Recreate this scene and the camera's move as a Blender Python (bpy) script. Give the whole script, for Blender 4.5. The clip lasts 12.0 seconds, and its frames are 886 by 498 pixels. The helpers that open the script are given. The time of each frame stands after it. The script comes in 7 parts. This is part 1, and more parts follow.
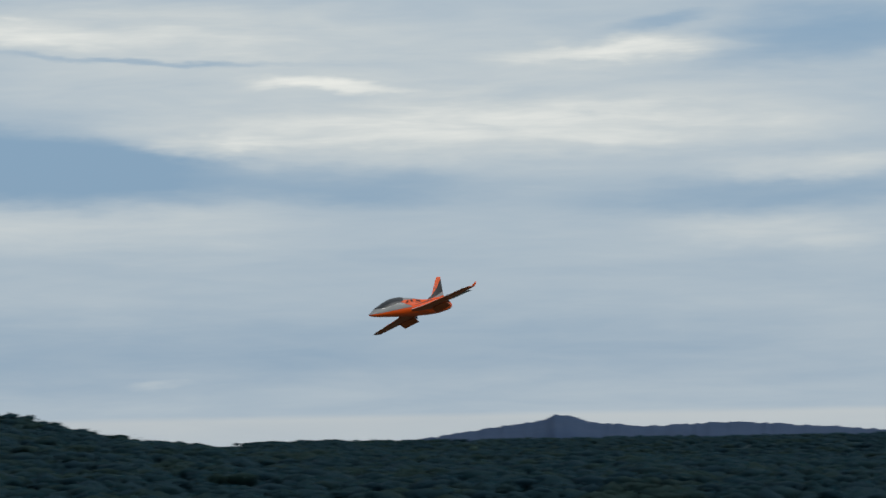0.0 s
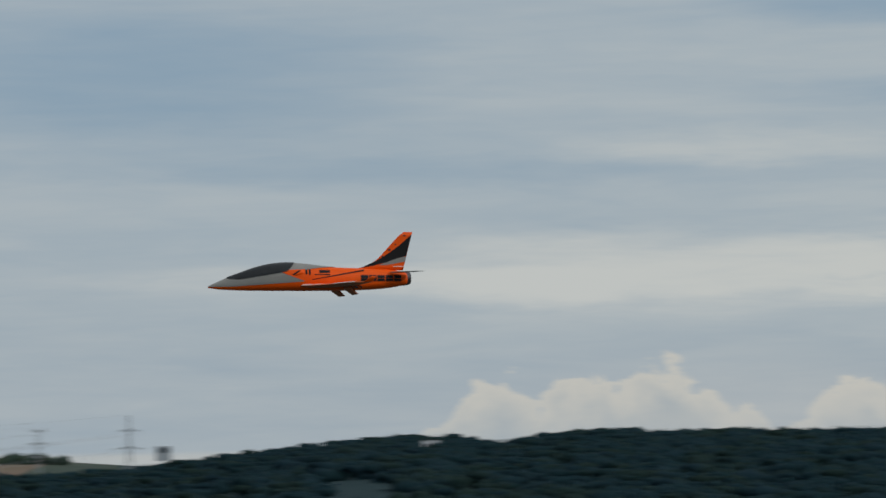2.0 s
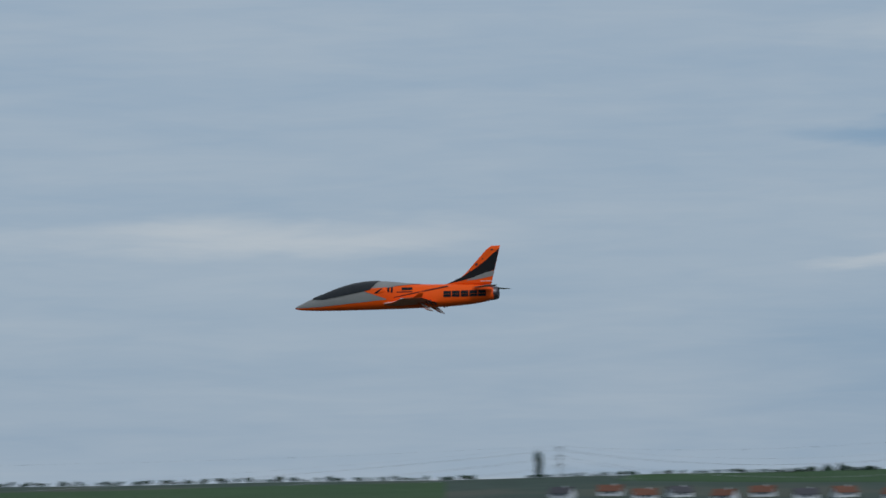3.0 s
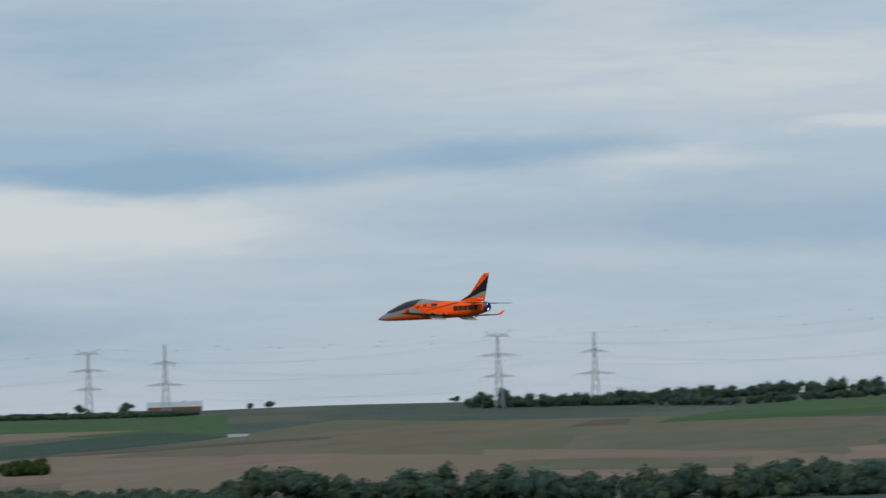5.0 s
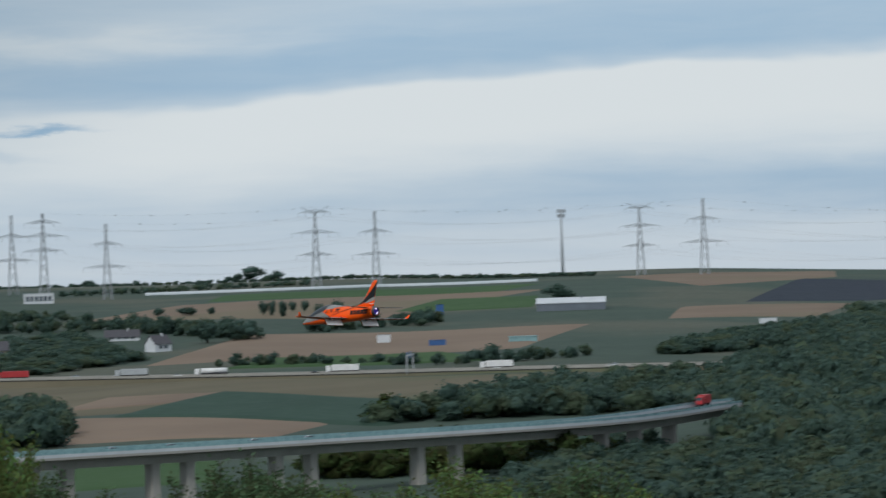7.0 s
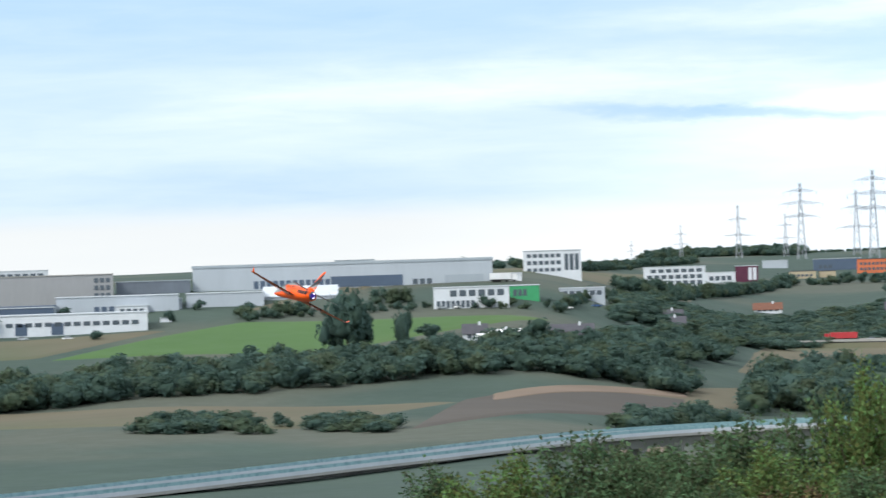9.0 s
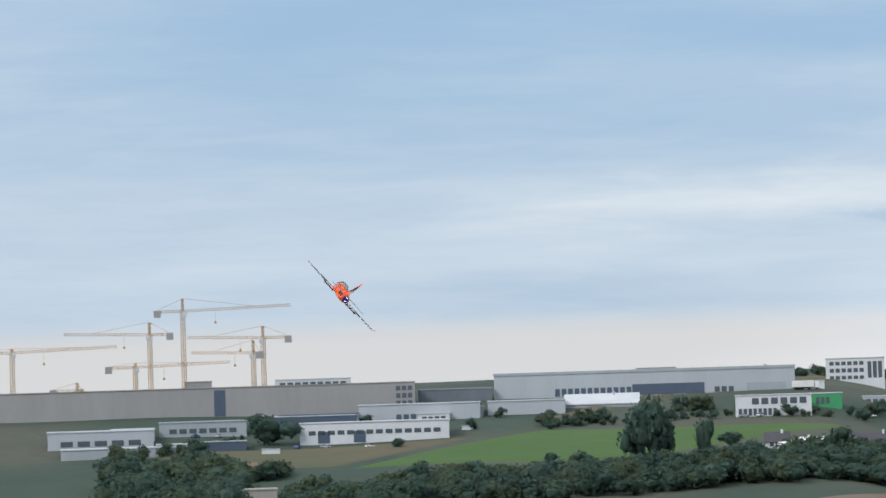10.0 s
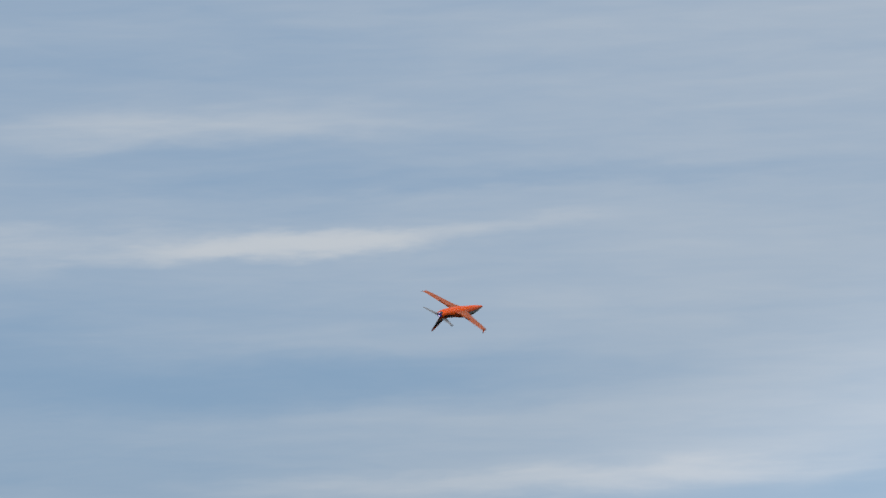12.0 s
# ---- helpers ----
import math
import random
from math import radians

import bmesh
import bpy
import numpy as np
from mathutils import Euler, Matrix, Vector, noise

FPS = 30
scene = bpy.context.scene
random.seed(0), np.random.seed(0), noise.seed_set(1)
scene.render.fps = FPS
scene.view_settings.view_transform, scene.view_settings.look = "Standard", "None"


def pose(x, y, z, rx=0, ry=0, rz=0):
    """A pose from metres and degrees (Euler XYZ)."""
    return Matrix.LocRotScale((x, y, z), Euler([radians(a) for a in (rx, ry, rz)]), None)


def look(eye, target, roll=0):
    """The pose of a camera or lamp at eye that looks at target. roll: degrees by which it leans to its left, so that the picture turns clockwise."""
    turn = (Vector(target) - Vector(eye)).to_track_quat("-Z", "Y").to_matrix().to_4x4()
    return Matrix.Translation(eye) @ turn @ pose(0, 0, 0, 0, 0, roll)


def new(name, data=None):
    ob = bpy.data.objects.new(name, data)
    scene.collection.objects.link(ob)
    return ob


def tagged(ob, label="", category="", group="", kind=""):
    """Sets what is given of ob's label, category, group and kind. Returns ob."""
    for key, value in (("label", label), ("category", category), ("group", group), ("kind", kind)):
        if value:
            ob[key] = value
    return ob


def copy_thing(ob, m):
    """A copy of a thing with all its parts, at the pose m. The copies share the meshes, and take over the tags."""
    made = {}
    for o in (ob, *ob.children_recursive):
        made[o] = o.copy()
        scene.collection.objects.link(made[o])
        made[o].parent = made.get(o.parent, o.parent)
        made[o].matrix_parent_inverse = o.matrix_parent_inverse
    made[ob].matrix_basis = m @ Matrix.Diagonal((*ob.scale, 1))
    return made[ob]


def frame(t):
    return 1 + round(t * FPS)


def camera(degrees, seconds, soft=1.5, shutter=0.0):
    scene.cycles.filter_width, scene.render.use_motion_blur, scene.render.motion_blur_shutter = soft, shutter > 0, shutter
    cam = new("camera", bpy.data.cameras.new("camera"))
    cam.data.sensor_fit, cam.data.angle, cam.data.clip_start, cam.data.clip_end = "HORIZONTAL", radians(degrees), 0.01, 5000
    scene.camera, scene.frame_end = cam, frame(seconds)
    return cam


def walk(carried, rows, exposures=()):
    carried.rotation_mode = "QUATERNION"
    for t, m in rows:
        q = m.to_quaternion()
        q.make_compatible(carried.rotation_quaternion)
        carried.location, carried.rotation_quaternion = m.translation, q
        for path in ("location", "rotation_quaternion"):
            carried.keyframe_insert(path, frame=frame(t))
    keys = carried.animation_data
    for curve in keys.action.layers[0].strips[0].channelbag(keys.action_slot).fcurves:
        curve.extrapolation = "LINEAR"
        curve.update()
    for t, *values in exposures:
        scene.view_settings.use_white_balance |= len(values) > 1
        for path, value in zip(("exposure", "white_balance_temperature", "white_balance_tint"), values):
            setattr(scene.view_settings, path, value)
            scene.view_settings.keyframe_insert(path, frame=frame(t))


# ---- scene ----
# the camera stands on a hill's brow and is turned after the aeroplane
cam = camera(14, 12.0, soft=1.5, shutter=0.16)
CAMERA_ROWS = [  # seconds, turn, tilt, lean
    (0, 0.00, 2.59, -1), (0.5, 8.21, 2.92, -1), (0.7, 12.30, 3.02, -1), (0.9, 16.34, 2.81, -1), (1, 18.51, 2.64, -1), (1.2,
    23.33, 2.62, -1), (1.3, 26.14, 2.78, -1), (1.4, 28.99, 3.14, -1), (1.5, 31.86, 3.51, -1), (1.6, 34.61, 3.67, -1), (1.7,
    37.04, 3.49, -1), (1.8, 39.34, 3.26, -1), (1.9, 41.87, 3.13, -1), (2, 44.84, 3.13, -1), (2.1, 48.07, 3.18, -1), (2.2,
    51.40, 3.20, -1), (2.3, 54.65, 3.17, -1), (2.4, 57.73, 3.13, -1), (2.5, 60.65, 3.16, -1), (2.6, 63.44, 3.30, -1), (2.7,
    66.27, 3.41, -1), (3.1, 77.21, 3.65, -1.2), (3.5, 87.29, 3.57, -1.4), (3.9, 96.37, 3.28, -1.6), (4.3, 104.31, 2.91,
    -1.8), (4.4, 106.15, 2.82, -1.8), (4.6, 109.57, 2.72, -1.8), (4.8, 112.51, 2.58, -1.8), (5, 114.90, 2.39, -1.8), (5.5,
    120.27, 1.82, -1.8), (6, 125.22, 1.31, -1.8), (6.5, 130.16, 1.08, -1.8), (7, 134.49, 0.54, -1.8), (7.5, 138.68, -0.23,
    -1.8), (7.6, 139.12, -0.48, -1.8), (7.7, 139.68, -0.67, -1.8), (8.1, 142.27, -0.44, -1.8), (8.5, 145.24, -0.10, -1.8),
    (8.9, 148.21, 0.29, -1.8), (9.3, 150.77, 0.73, -1.8), (9.5, 151.88, 1.52, -1.8), (10, 153.61, 2.21, -1.8), (10.5,
    153.49, 3.80, -1.8), (11, 151.23, 5.05, -1.8), (11.5, 147.68, 6.56, -1.8), (12, 143.12, 7.59, -1.8),
]

EXPOSURES = [(0, -0.16), (1.0, -0.05), (2.0, -0.34), (2.6, -0.42), (4.4, -0.10), (5.5, -0.06), (6.0, -0.07), (6.5, 0.0), (7.0, 0.10), (7.7, 0.22),
             (9.3, 1.18), (9.6, 0.90), (10.0, 0.64), (10.5, 0.42), (11.0, 0.34), (12.0, 0.10)]
KELVIN = [(0, 6200), (1.0, 6350), (1.5, 6650), (2.1, 6550), (2.6, 5850), (4.4, 6250), (6.0, 6150), (6.5, 6250), (7.7, 6250), (9.3, 6350), (10.5, 6500), (12, 6280)]
TINT = [(0, 8.0), (7.7, 8.0), (9.3, 10.0), (10.5, 13.0), (12, 13.0)]
EXPOSURES = [(t, stops, float(np.interp(t, [k[0] for k in KELVIN], [k[1] for k in KELVIN])),
              float(np.interp(t, [k[0] for k in TINT], [k[1] for k in TINT]))) for t, stops in EXPOSURES]
walk(cam, [(t, pose(0, 0, 1.7, 90 + tilt, 0, turn) @ pose(0, 0, 0, 0, 0, lean)) for t, turn, tilt, lean in CAMERA_ROWS],
     EXPOSURES)

# ---------------------------------------------------------------- light
SUN_AZ, SUN_EL = -75, 38           # azimuths run counter-clockwise from +y, in degrees


def direction(az, el=0.0):
    a, e = radians(az), radians(el)
    return Vector((-math.sin(a) * math.cos(e), math.cos(a) * math.cos(e), math.sin(e)))


sun = new("sun", bpy.data.lights.new("sun", "SUN"))
sun.data.energy, sun.data.angle, sun.data.color = 1.5, radians(14), (1.0, 0.95, 0.88)
sun.matrix_world = look(direction(SUN_AZ, SUN_EL) * 100, (0, 0, 0))


class Nodes:
    """A short way to write node trees."""

    def __init__(self, tree):
        self.tree = tree
        tree.nodes.clear()

    def add(self, kind, inputs=None, **props):
        n = self.tree.nodes.new(kind)
        for k, v in props.items():
            setattr(n, k, v)
        for k, v in (inputs or {}).items():
            if isinstance(v, bpy.types.NodeSocket):
                self.tree.links.new(v, n.inputs[k])
            else:
                n.inputs[k].default_value = v
        return n

    def math(self, op, a, b=0.0, c=0.0, clamp=False):
        return self.add("ShaderNodeMath", {0: a, 1: b, 2: c}, operation=op, use_clamp=clamp).outputs[0]

    def span(self, v, a, b, lo=0.0, hi=1.0):
        return self.add("ShaderNodeMapRange", {0: v, 1: a, 2: b, 3: lo, 4: hi}, interpolation_type="SMOOTHSTEP").outputs[0]

    def noise(self, vec, scale, detail=3.0, rough=0.5, distort=0.0):
        return self.add("ShaderNodeTexNoise", {"Vector": vec, "Scale": scale, "Detail": detail, "Roughness": rough,
                                               "Distortion": distort}).outputs[0]

    def mix(self, f, a, b, blend="MIX"):
        n = self.add("ShaderNodeMix", data_type="RGBA", blend_type=blend)
        for i, v in ((0, f), (6, a), (7, b)):
            if isinstance(v, bpy.types.NodeSocket):
                self.tree.links.new(v, n.inputs[i])
            else:
                n.inputs[i].default_value = v if i == 0 or len(v) == 4 else (*v, 1)
        return n.outputs[2]


# how the clouds lie: azimuth, elevation, half width, half height, weight (pale or dark) and rise to the right, in degrees
HILL_SKY = [(-0.2, 4.48, 5.57, 0.49, 0.34, 0.0), (-2.9, 5.70, 1.80, 0.20, 0.42, 1.0), (2.0, 5.21, 1.17, 0.12, 0.30, -4.0),
            (3.9, 4.27, 1.26, 0.20, 0.30, 1.0), (6.1, 3.76, 2.96, 0.54, -0.42, -1.0), (1.5, 3.61, 2.06, 0.31, -0.22, -1.0),
            (4.3, 6.11, 3.77, 0.45, 0.16, -1.0), (4.7, 5.64, 2.51, 0.07, -0.30, -2.0), (-6.3, 5.86, 2.33, 0.54, -0.34, 5.0),
            (-3.2, 6.12, 0.99, 0.13, -0.22, 7.0), (-6.0, 3.82, 2.33, 0.20, 0.22, 1.0), (-5.1, 3.35, 2.96, 0.29, -0.22, 1.0),
            (5.7, 3.04, 3.77, 0.45, 0.14, -1.0), (-5.2, 2.75, 1.71, 0.25, 0.20, -3.0), (-1.0, 0.97, 5.03, 0.63, -0.13, -1.0),
            (4.4, 0.52, 0.54, 0.07, 0.14, -1.0)]
WOOD_SKY = [(13.0, 5.25, 2.15, 0.29, 0.42, -1.0), (13.1, 5.46, 1.08, 0.11, 0.30, 1.0), (10.7, 5.17, 0.72, 0.08, 0.34, -3.0),
            (8.4, 6.07, 2.78, 0.25, 0.36, 0.0), (4.0, 5.71, 3.77, 0.99, 0.16, -1.0), (13.6, 6.22, 2.87, 0.54, -0.26, 3.0),
            (8.2, 4.14, 4.49, 0.49, -0.42, -1.0), (14.3, 3.87, 2.15, 0.22, -0.28, -1.0), (11.7, 3.21, 4.67, 0.40, 0.27, -1.0),
            (9.4, 2.46, 0.99, 0.11, 0.16, 2.0), (20.1, 5.54, 5.75, 0.81, -0.26, -1.0), (20.6, 4.61, 2.87, 0.27, -0.28, -1.0),
            (15.4, 4.99, 1.35, 0.16, 0.36, 11.0), (24.5, 4.39, 1.44, 0.34, 0.30, -9.0), (23.7, 3.60, 1.71, 0.15, 0.42, 2.0),
            (8.2, 1.05, 7.36, 0.63, -0.18, -1.0)]
CUMULUS_SKY = [(20.0, 3.84, 4.22, 0.34, 0.30, 0.0), (18.3, 4.24, 0.81, 0.08, 0.26, -4.0),
               (14.8, 3.97, 2.87, 0.34, -0.30, 2.0), (17.5, 2.81, 6.46, 0.67, 0.26, 1.0), (23.5, 2.95, 1.03, 0.07, 0.20, 1.0),
               (19.3, 1.14, 6.82, 0.63, -0.10, -1.0), (34.9, 6.39, 1.08, 0.08, 0.34, -1.0),
               (30.8, 6.55, 2.69, 0.13, 0.14, -1.0), (37.1, 6.99, 2.87, 0.45, -0.22, -1.0),
               (36.2, 5.46, 3.41, 0.25, -0.14, -1.0), (29.0, 4.63, 3.41, 0.29, -0.13, -1.0),
               (26.3, 3.75, 2.15, 0.32, 0.38, 4.0), (32.3, 3.62, 2.42, 0.18, 0.20, -1.0),
               (36.7, 2.87, 3.41, 0.32, 0.24, -1.0), (36.7, 2.37, 2.33, 0.08, 0.22, -1.0),
               (36.7, 2.56, 2.24, 0.05, -0.20, -1.0)]
PLAIN_SKY = [(31.9, 2.98, 7.36, 1.17, 0.20, -1.0), (32.7, 1.16, 5.75, 0.40, -0.20, -1.0),
             (44.8, 4.39, 6.28, 0.27, -0.12, -1.0), (44.7, 2.60, 6.28, 0.27, 0.20, -1.0), (56.4, 3.34, 3.86, 0.31, 0.40, 0.0),
             (66.1, 3.25, 2.51, 0.11, 0.34, -1.0), (61.3, 6.59, 1.97, 0.18, 0.20, 2.0), (66.3, 6.91, 1.97, 0.36, 0.20, -1.0),
             (61.4, 6.05, 0.63, 0.09, 0.16, -1.0), (66.7, 5.35, 2.33, 0.20, -0.26, 1.0), (62.1, 5.52, 3.95, 0.27, -0.15, 1.0),
             (63.2, 1.78, 6.82, 1.08, -0.18, -1.0), (56.9, 4.80, 3.14, 0.18, -0.12, -1.0),
             (77.2, 3.84, 4.49, 0.31, 0.28, -0.2), (88.0, 4.85, 4.49, 0.40, 0.20, 0.6), (95.3, 2.90, 4.49, 0.36, -0.15, -1.6)]
SLOPE_SKY = [(108.1, 4.22, 1.08, 0.16, 0.30, 1.2), (103.4, 3.81, 2.87, 0.32, 0.38, 1.2), (111.3, 3.69, 1.97, 0.20, 0.18, 0.2),
             (106.7, 5.08, 6.46, 0.81, 0.16, 1.2), (111.8, 6.12, 1.97, 0.40, 0.12, 6.2),
             (113.7, 3.88, 2.42, 0.25, -0.24, 1.2), (102.3, 4.24, 1.97, 0.13, -0.24, 3.2),
             (107.7, 2.68, 7.36, 0.54, -0.20, -1.8), (103.1, 5.95, 2.42, 0.22, -0.15, 3.2),
             (120.1, 2.91, 2.69, 0.43, 0.34, -1.8), (119.7, 3.63, 3.41, 0.34, -0.34, 0.2),
             (112.9, 5.20, 4.67, 0.72, 0.14, -1.8), (120.0, 5.85, 2.96, 0.63, -0.16, -1.8),
             (123.2, 2.58, 1.03, 0.07, -0.45, -0.8), (125.2, 1.27, 7.36, 0.49, -0.22, -1.8),
             (140.7, 2.55, 0.76, 0.04, -0.40, 1.2)]
TOWN_SKY = [(134.5, 1.45, 7.36, 0.54, -0.12, 0.2), (140.6, 2.59, 0.81, 0.05, -0.40, 1.2),
            (144.0, 2.34, 2.87, 0.12, -0.36, -2.8), (143.8, 2.89, 2.69, 0.27, 0.14, 0.2),
            (148.1, 2.84, 3.77, 0.36, 0.04, 0.2), (151.8, 4.31, 7.18, 0.81, -0.10, -1.8),
            (149.9, 2.72, 3.86, 0.63, 0.06, 0.2), (156.1, 5.25, 4.67, 0.54, -0.14, 0.2), (145.4, 7.73, 1.97, 0.23, 0.24, 1.2),
            (155.4, 7.19, 1.53, 0.15, 0.24, 6.2), (150.6, 7.64, 3.77, 0.32, 0.12, 3.2), (153.8, 6.07, 5.75, 0.58, -0.24, 0.2),
            (148.0, 2.98, 4.67, 0.38, 0.15, 2.2), (157.5, 8.17, 2.33, 0.36, 0.10, -1.8),
            (152.1, 1.41, 5.39, 0.36, -0.10, -1.8)]
CLIMB_SKY = [(147.2, 9.63, 3.41, 0.36, 0.18, 1.2), (146.4, 7.69, 2.33, 0.20, 0.24, 2.2), (143.0, 7.86, 2.42, 0.16, 0.16, 4.2),
             (145.7, 5.52, 5.75, 0.49, -0.24, 0.2), (141.3, 3.86, 5.03, 0.25, 0.20, 0.2),
             (143.1, 8.68, 6.28, 0.20, -0.12, 0.2), (149.3, 7.87, 3.59, 0.27, 0.12, 1.2),
             (145.6, 9.10, 4.49, 0.36, -0.10, 1.2)]
CREST_SKY = [(49.6, 5.89, 4.67, 1.26, -0.24, -1.0), (41.3, 2.71, 4.67, 0.63, 0.34, -1.0),
             (-2.0, 5.16, 4.67, 0.99, 0.18, -1.0), (40.2, 4.66, 2.69, 0.27, 0.14, 1.0)]


def make_sky():
    world = bpy.data.worlds.new("overcast_sky")
    scene.world = world
    world.use_nodes = True
    n = Nodes(world.node_tree)
    d = n.add("ShaderNodeTexCoord").outputs["Generated"]
    x, y, z = n.add("ShaderNodeSeparateXYZ", {0: d}).outputs
    az = n.math("MULTIPLY", n.math("ARCTAN2", n.math("MULTIPLY", x, -1.0), y), 180 / math.pi)
    el = n.math("MULTIPLY", n.math("ARCSINE", z), 180 / math.pi)

    def vec(a, b, c=0.0):
        return n.add("ShaderNodeCombineXYZ", {0: n.math("MULTIPLY", az, a), 1: n.math("MULTIPLY", el, b), 2: c}).outputs[0]

    def bell(v, mid, half):
        return n.span(n.math("ABSOLUTE", n.math("SUBTRACT", v, mid)), half, half * 0.25)

    sky = n.add("ShaderNodeTexSky", sky_type="NISHITA", sun_disc=False, sun_elevation=radians(SUN_EL),
                sun_rotation=radians(-SUN_AZ), altitude=200.0, air_density=1.0, dust_density=2.0).outputs[0]
    # thin high layer: long streaks that lie almost level, drawn out of true by slow eddies
    eddy = n.math("SUBTRACT", n.noise(vec(0.30, 0.9, 2.2), 1.0, 4.0, 0.6), 0.5)
    eddy2 = n.math("SUBTRACT", n.noise(vec(0.45, 1.7, 8.1), 1.0, 5.0, 0.62), 0.5)
    wisp = n.math("SUBTRACT", n.noise(vec(0.42, 3.2, 1.3), 1.0, 6.0, 0.6, 0.35), 0.5)
    streak = n.math("SUBTRACT", n.noise(vec(0.12, 1.25, 7.7), 1.0, 4.0, 0.5, 0.35), 0.5)
    az_bent = n.math("ADD", az, n.math("MULTIPLY", eddy, 2.6))
    el_bent = n.math("ADD", el, n.math("MULTIPLY", eddy2, 0.62))
    banks = HILL_SKY + WOOD_SKY + CUMULUS_SKY + PLAIN_SKY + SLOPE_SKY + TOWN_SKY + CLIMB_SKY + CREST_SKY

    def gather(wanted, start):
        """The sum of all banks of one sign; the third axis only strings the nodes one after another."""
        total = start
        first = True
        for a0, e0, wide, high, weight, rise in banks:
            if (weight > 0) != wanted:
                continue
            at = n.add("ShaderNodeCombineXYZ", {0: az_bent, 1: el_bent, 2: total}).outputs[0]
            local = n.add("ShaderNodeMapping", {"Vector": at, "Location": (a0, e0, 0), "Rotation": (0, 0, radians(-rise)),
                                                "Scale": (wide, high, 1e5)}, vector_type="TEXTURE").outputs[0]
            far = n.add("ShaderNodeVectorMath", {0: local}, operation="LENGTH").outputs["Value"]
            share = n.span(far, 1.45, 0.15, 0.0, abs(weight))
            total = share if first else n.math("ADD", total, share)
            first = False
        return total

    pale = gather(True, 0.0)
    dark = gather(False, pale)
    # the sloping white deck over the middle of the pan, with a clear upper edge
    edge = n.math("ADD", n.math("MULTIPLY", n.math("MAXIMUM", n.math("SUBTRACT", az, 131.0), 0.0), -0.075), 3.52)
    edge = n.math("ADD", edge, n.math("MULTIPLY", n.math("SUBTRACT", n.noise(vec(0.25, 0.8), 1.0, 3.0), 0.5), 0.9))
    above = n.math("SUBTRACT", el, edge)
    deck = n.math("MULTIPLY", n.span(above, 0.05, -0.16), n.span(above, -2.2, -0.3))
    deck = n.math("MULTIPLY", deck, bell(az, 131.0, 17.0))
    gap_blue = n.math("MULTIPLY", n.math("MULTIPLY", n.span(above, -0.02, 0.25), n.span(above, 1.5, 0.5)), bell(az, 130.0, 19.0))
    cover = n.math("ADD", 0.46, n.math("ADD", n.math("MULTIPLY", streak, 0.22), n.math("MULTIPLY", wisp, 0.22)))
    cover = n.math("ADD", cover, n.math("MULTIPLY", pale, n.math("ADD", 1.0, n.math("MULTIPLY", wisp, 1.3))))
    cover = n.math("SUBTRACT", cover, dark)
    cover = n.math("ADD", cover, n.math("MULTIPLY", deck, 0.55))
    cover = n.math("SUBTRACT", cover, n.math("MULTIPLY", gap_blue, 0.22))
    clear = n.math("MULTIPLY", n.span(az, 138.0, 150.0), n.span(el, 2.2, 4.6))
    cover = n.math("SUBTRACT", cover, n.math("MULTIPLY", clear, 0.12))
    veil = n.mix(0.72, n.mix(0.5, sky, (3.2, 4.6, 6.2), "MIX"), (2.6, 3.95, 5.45))
    east = n.span(az, 60.0, 20.0)
    colour = n.mix(n.span(cover, 0.02, 0.92), veil, n.mix(east, (6.4, 6.65, 6.7), (6.85, 7.05, 6.85)))
    colour = n.mix(n.math("MULTIPLY", n.span(cover, 0.68, 1.18), n.span(az, 30.0, 16.0)), colour, (9.6, 9.3, 8.5))
    # a paler, warmer strip close to the skyline
    strip = n.math("MULTIPLY", n.span(el, 1.25, 0.75), n.span(az, 140.0, 150.0))
    colour = n.mix(n.math("MULTIPLY", strip, 0.8), colour, (5.7, 5.45, 5.1))
    strip = n.math("ADD", 0.0, n.math("MULTIPLY", n.math("MULTIPLY", n.span(el, 1.8, 0.0), n.span(az, 95.0, 125.0)), 0.2), clamp=True)
    strip = n.math("ADD", strip, n.math("MULTIPLY", n.math("MULTIPLY", n.span(el, 2.2, 0.2), bell(az, 34.0, 15.0)), 0.25), clamp=True)
    colour = n.mix(strip, colour, (6.8, 6.45, 6.1))
    # heaped cumulus in the distance
    puff = n.noise(vec(1.9, 1.9, 2.0), 1.0, 6.0, 0.6)
    wander = n.math("ADD", az, n.math("MULTIPLY", n.math("SUBTRACT", n.noise(vec(0.9, 1.2, 4.0), 1.0, 3.0), 0.5), 1.3))
    top = 0.0
    for mid, half, high in ((44.0, 1.3, 1.05), (42.6, 1.4, 1.1), (41.4, 1.3, 1.25), (40.0, 0.9, 0.6), (38.3, 1.3, 1.0), (33.8, 1.5, 1.7), (32.3, 1.7, 1.2),
                            (30.3, 1.2, 1.1), (27.8, 1.6, 0.55), (25.9, 1.3, 0.6), (23.6, 1.8, 0.4), (19.0, 1.0, 0.5)):
        near = n.span(n.math("ABSOLUTE", n.math("SUBTRACT", wander, mid)), half * 1.25, half * 0.05)
        top = n.math("MAXIMUM", top, n.math("MULTIPLY", near, high))
    top = n.math("ADD", top, n.math("MULTIPLY", n.math("SUBTRACT", puff, 0.52), n.math("MULTIPLY", n.math("MINIMUM", top, 0.6), 2.6)))
    body = n.span(n.math("SUBTRACT", top, el), -0.02, 0.10)
    shade = n.span(n.math("SUBTRACT", top, el), 0.0, 0.9)
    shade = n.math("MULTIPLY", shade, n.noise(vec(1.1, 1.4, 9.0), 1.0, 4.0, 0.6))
    cumulus = n.mix(n.math("MULTIPLY", shade, 1.5, clamp=True), (6.9, 6.7, 6.2), (4.3, 4.9, 5.4))
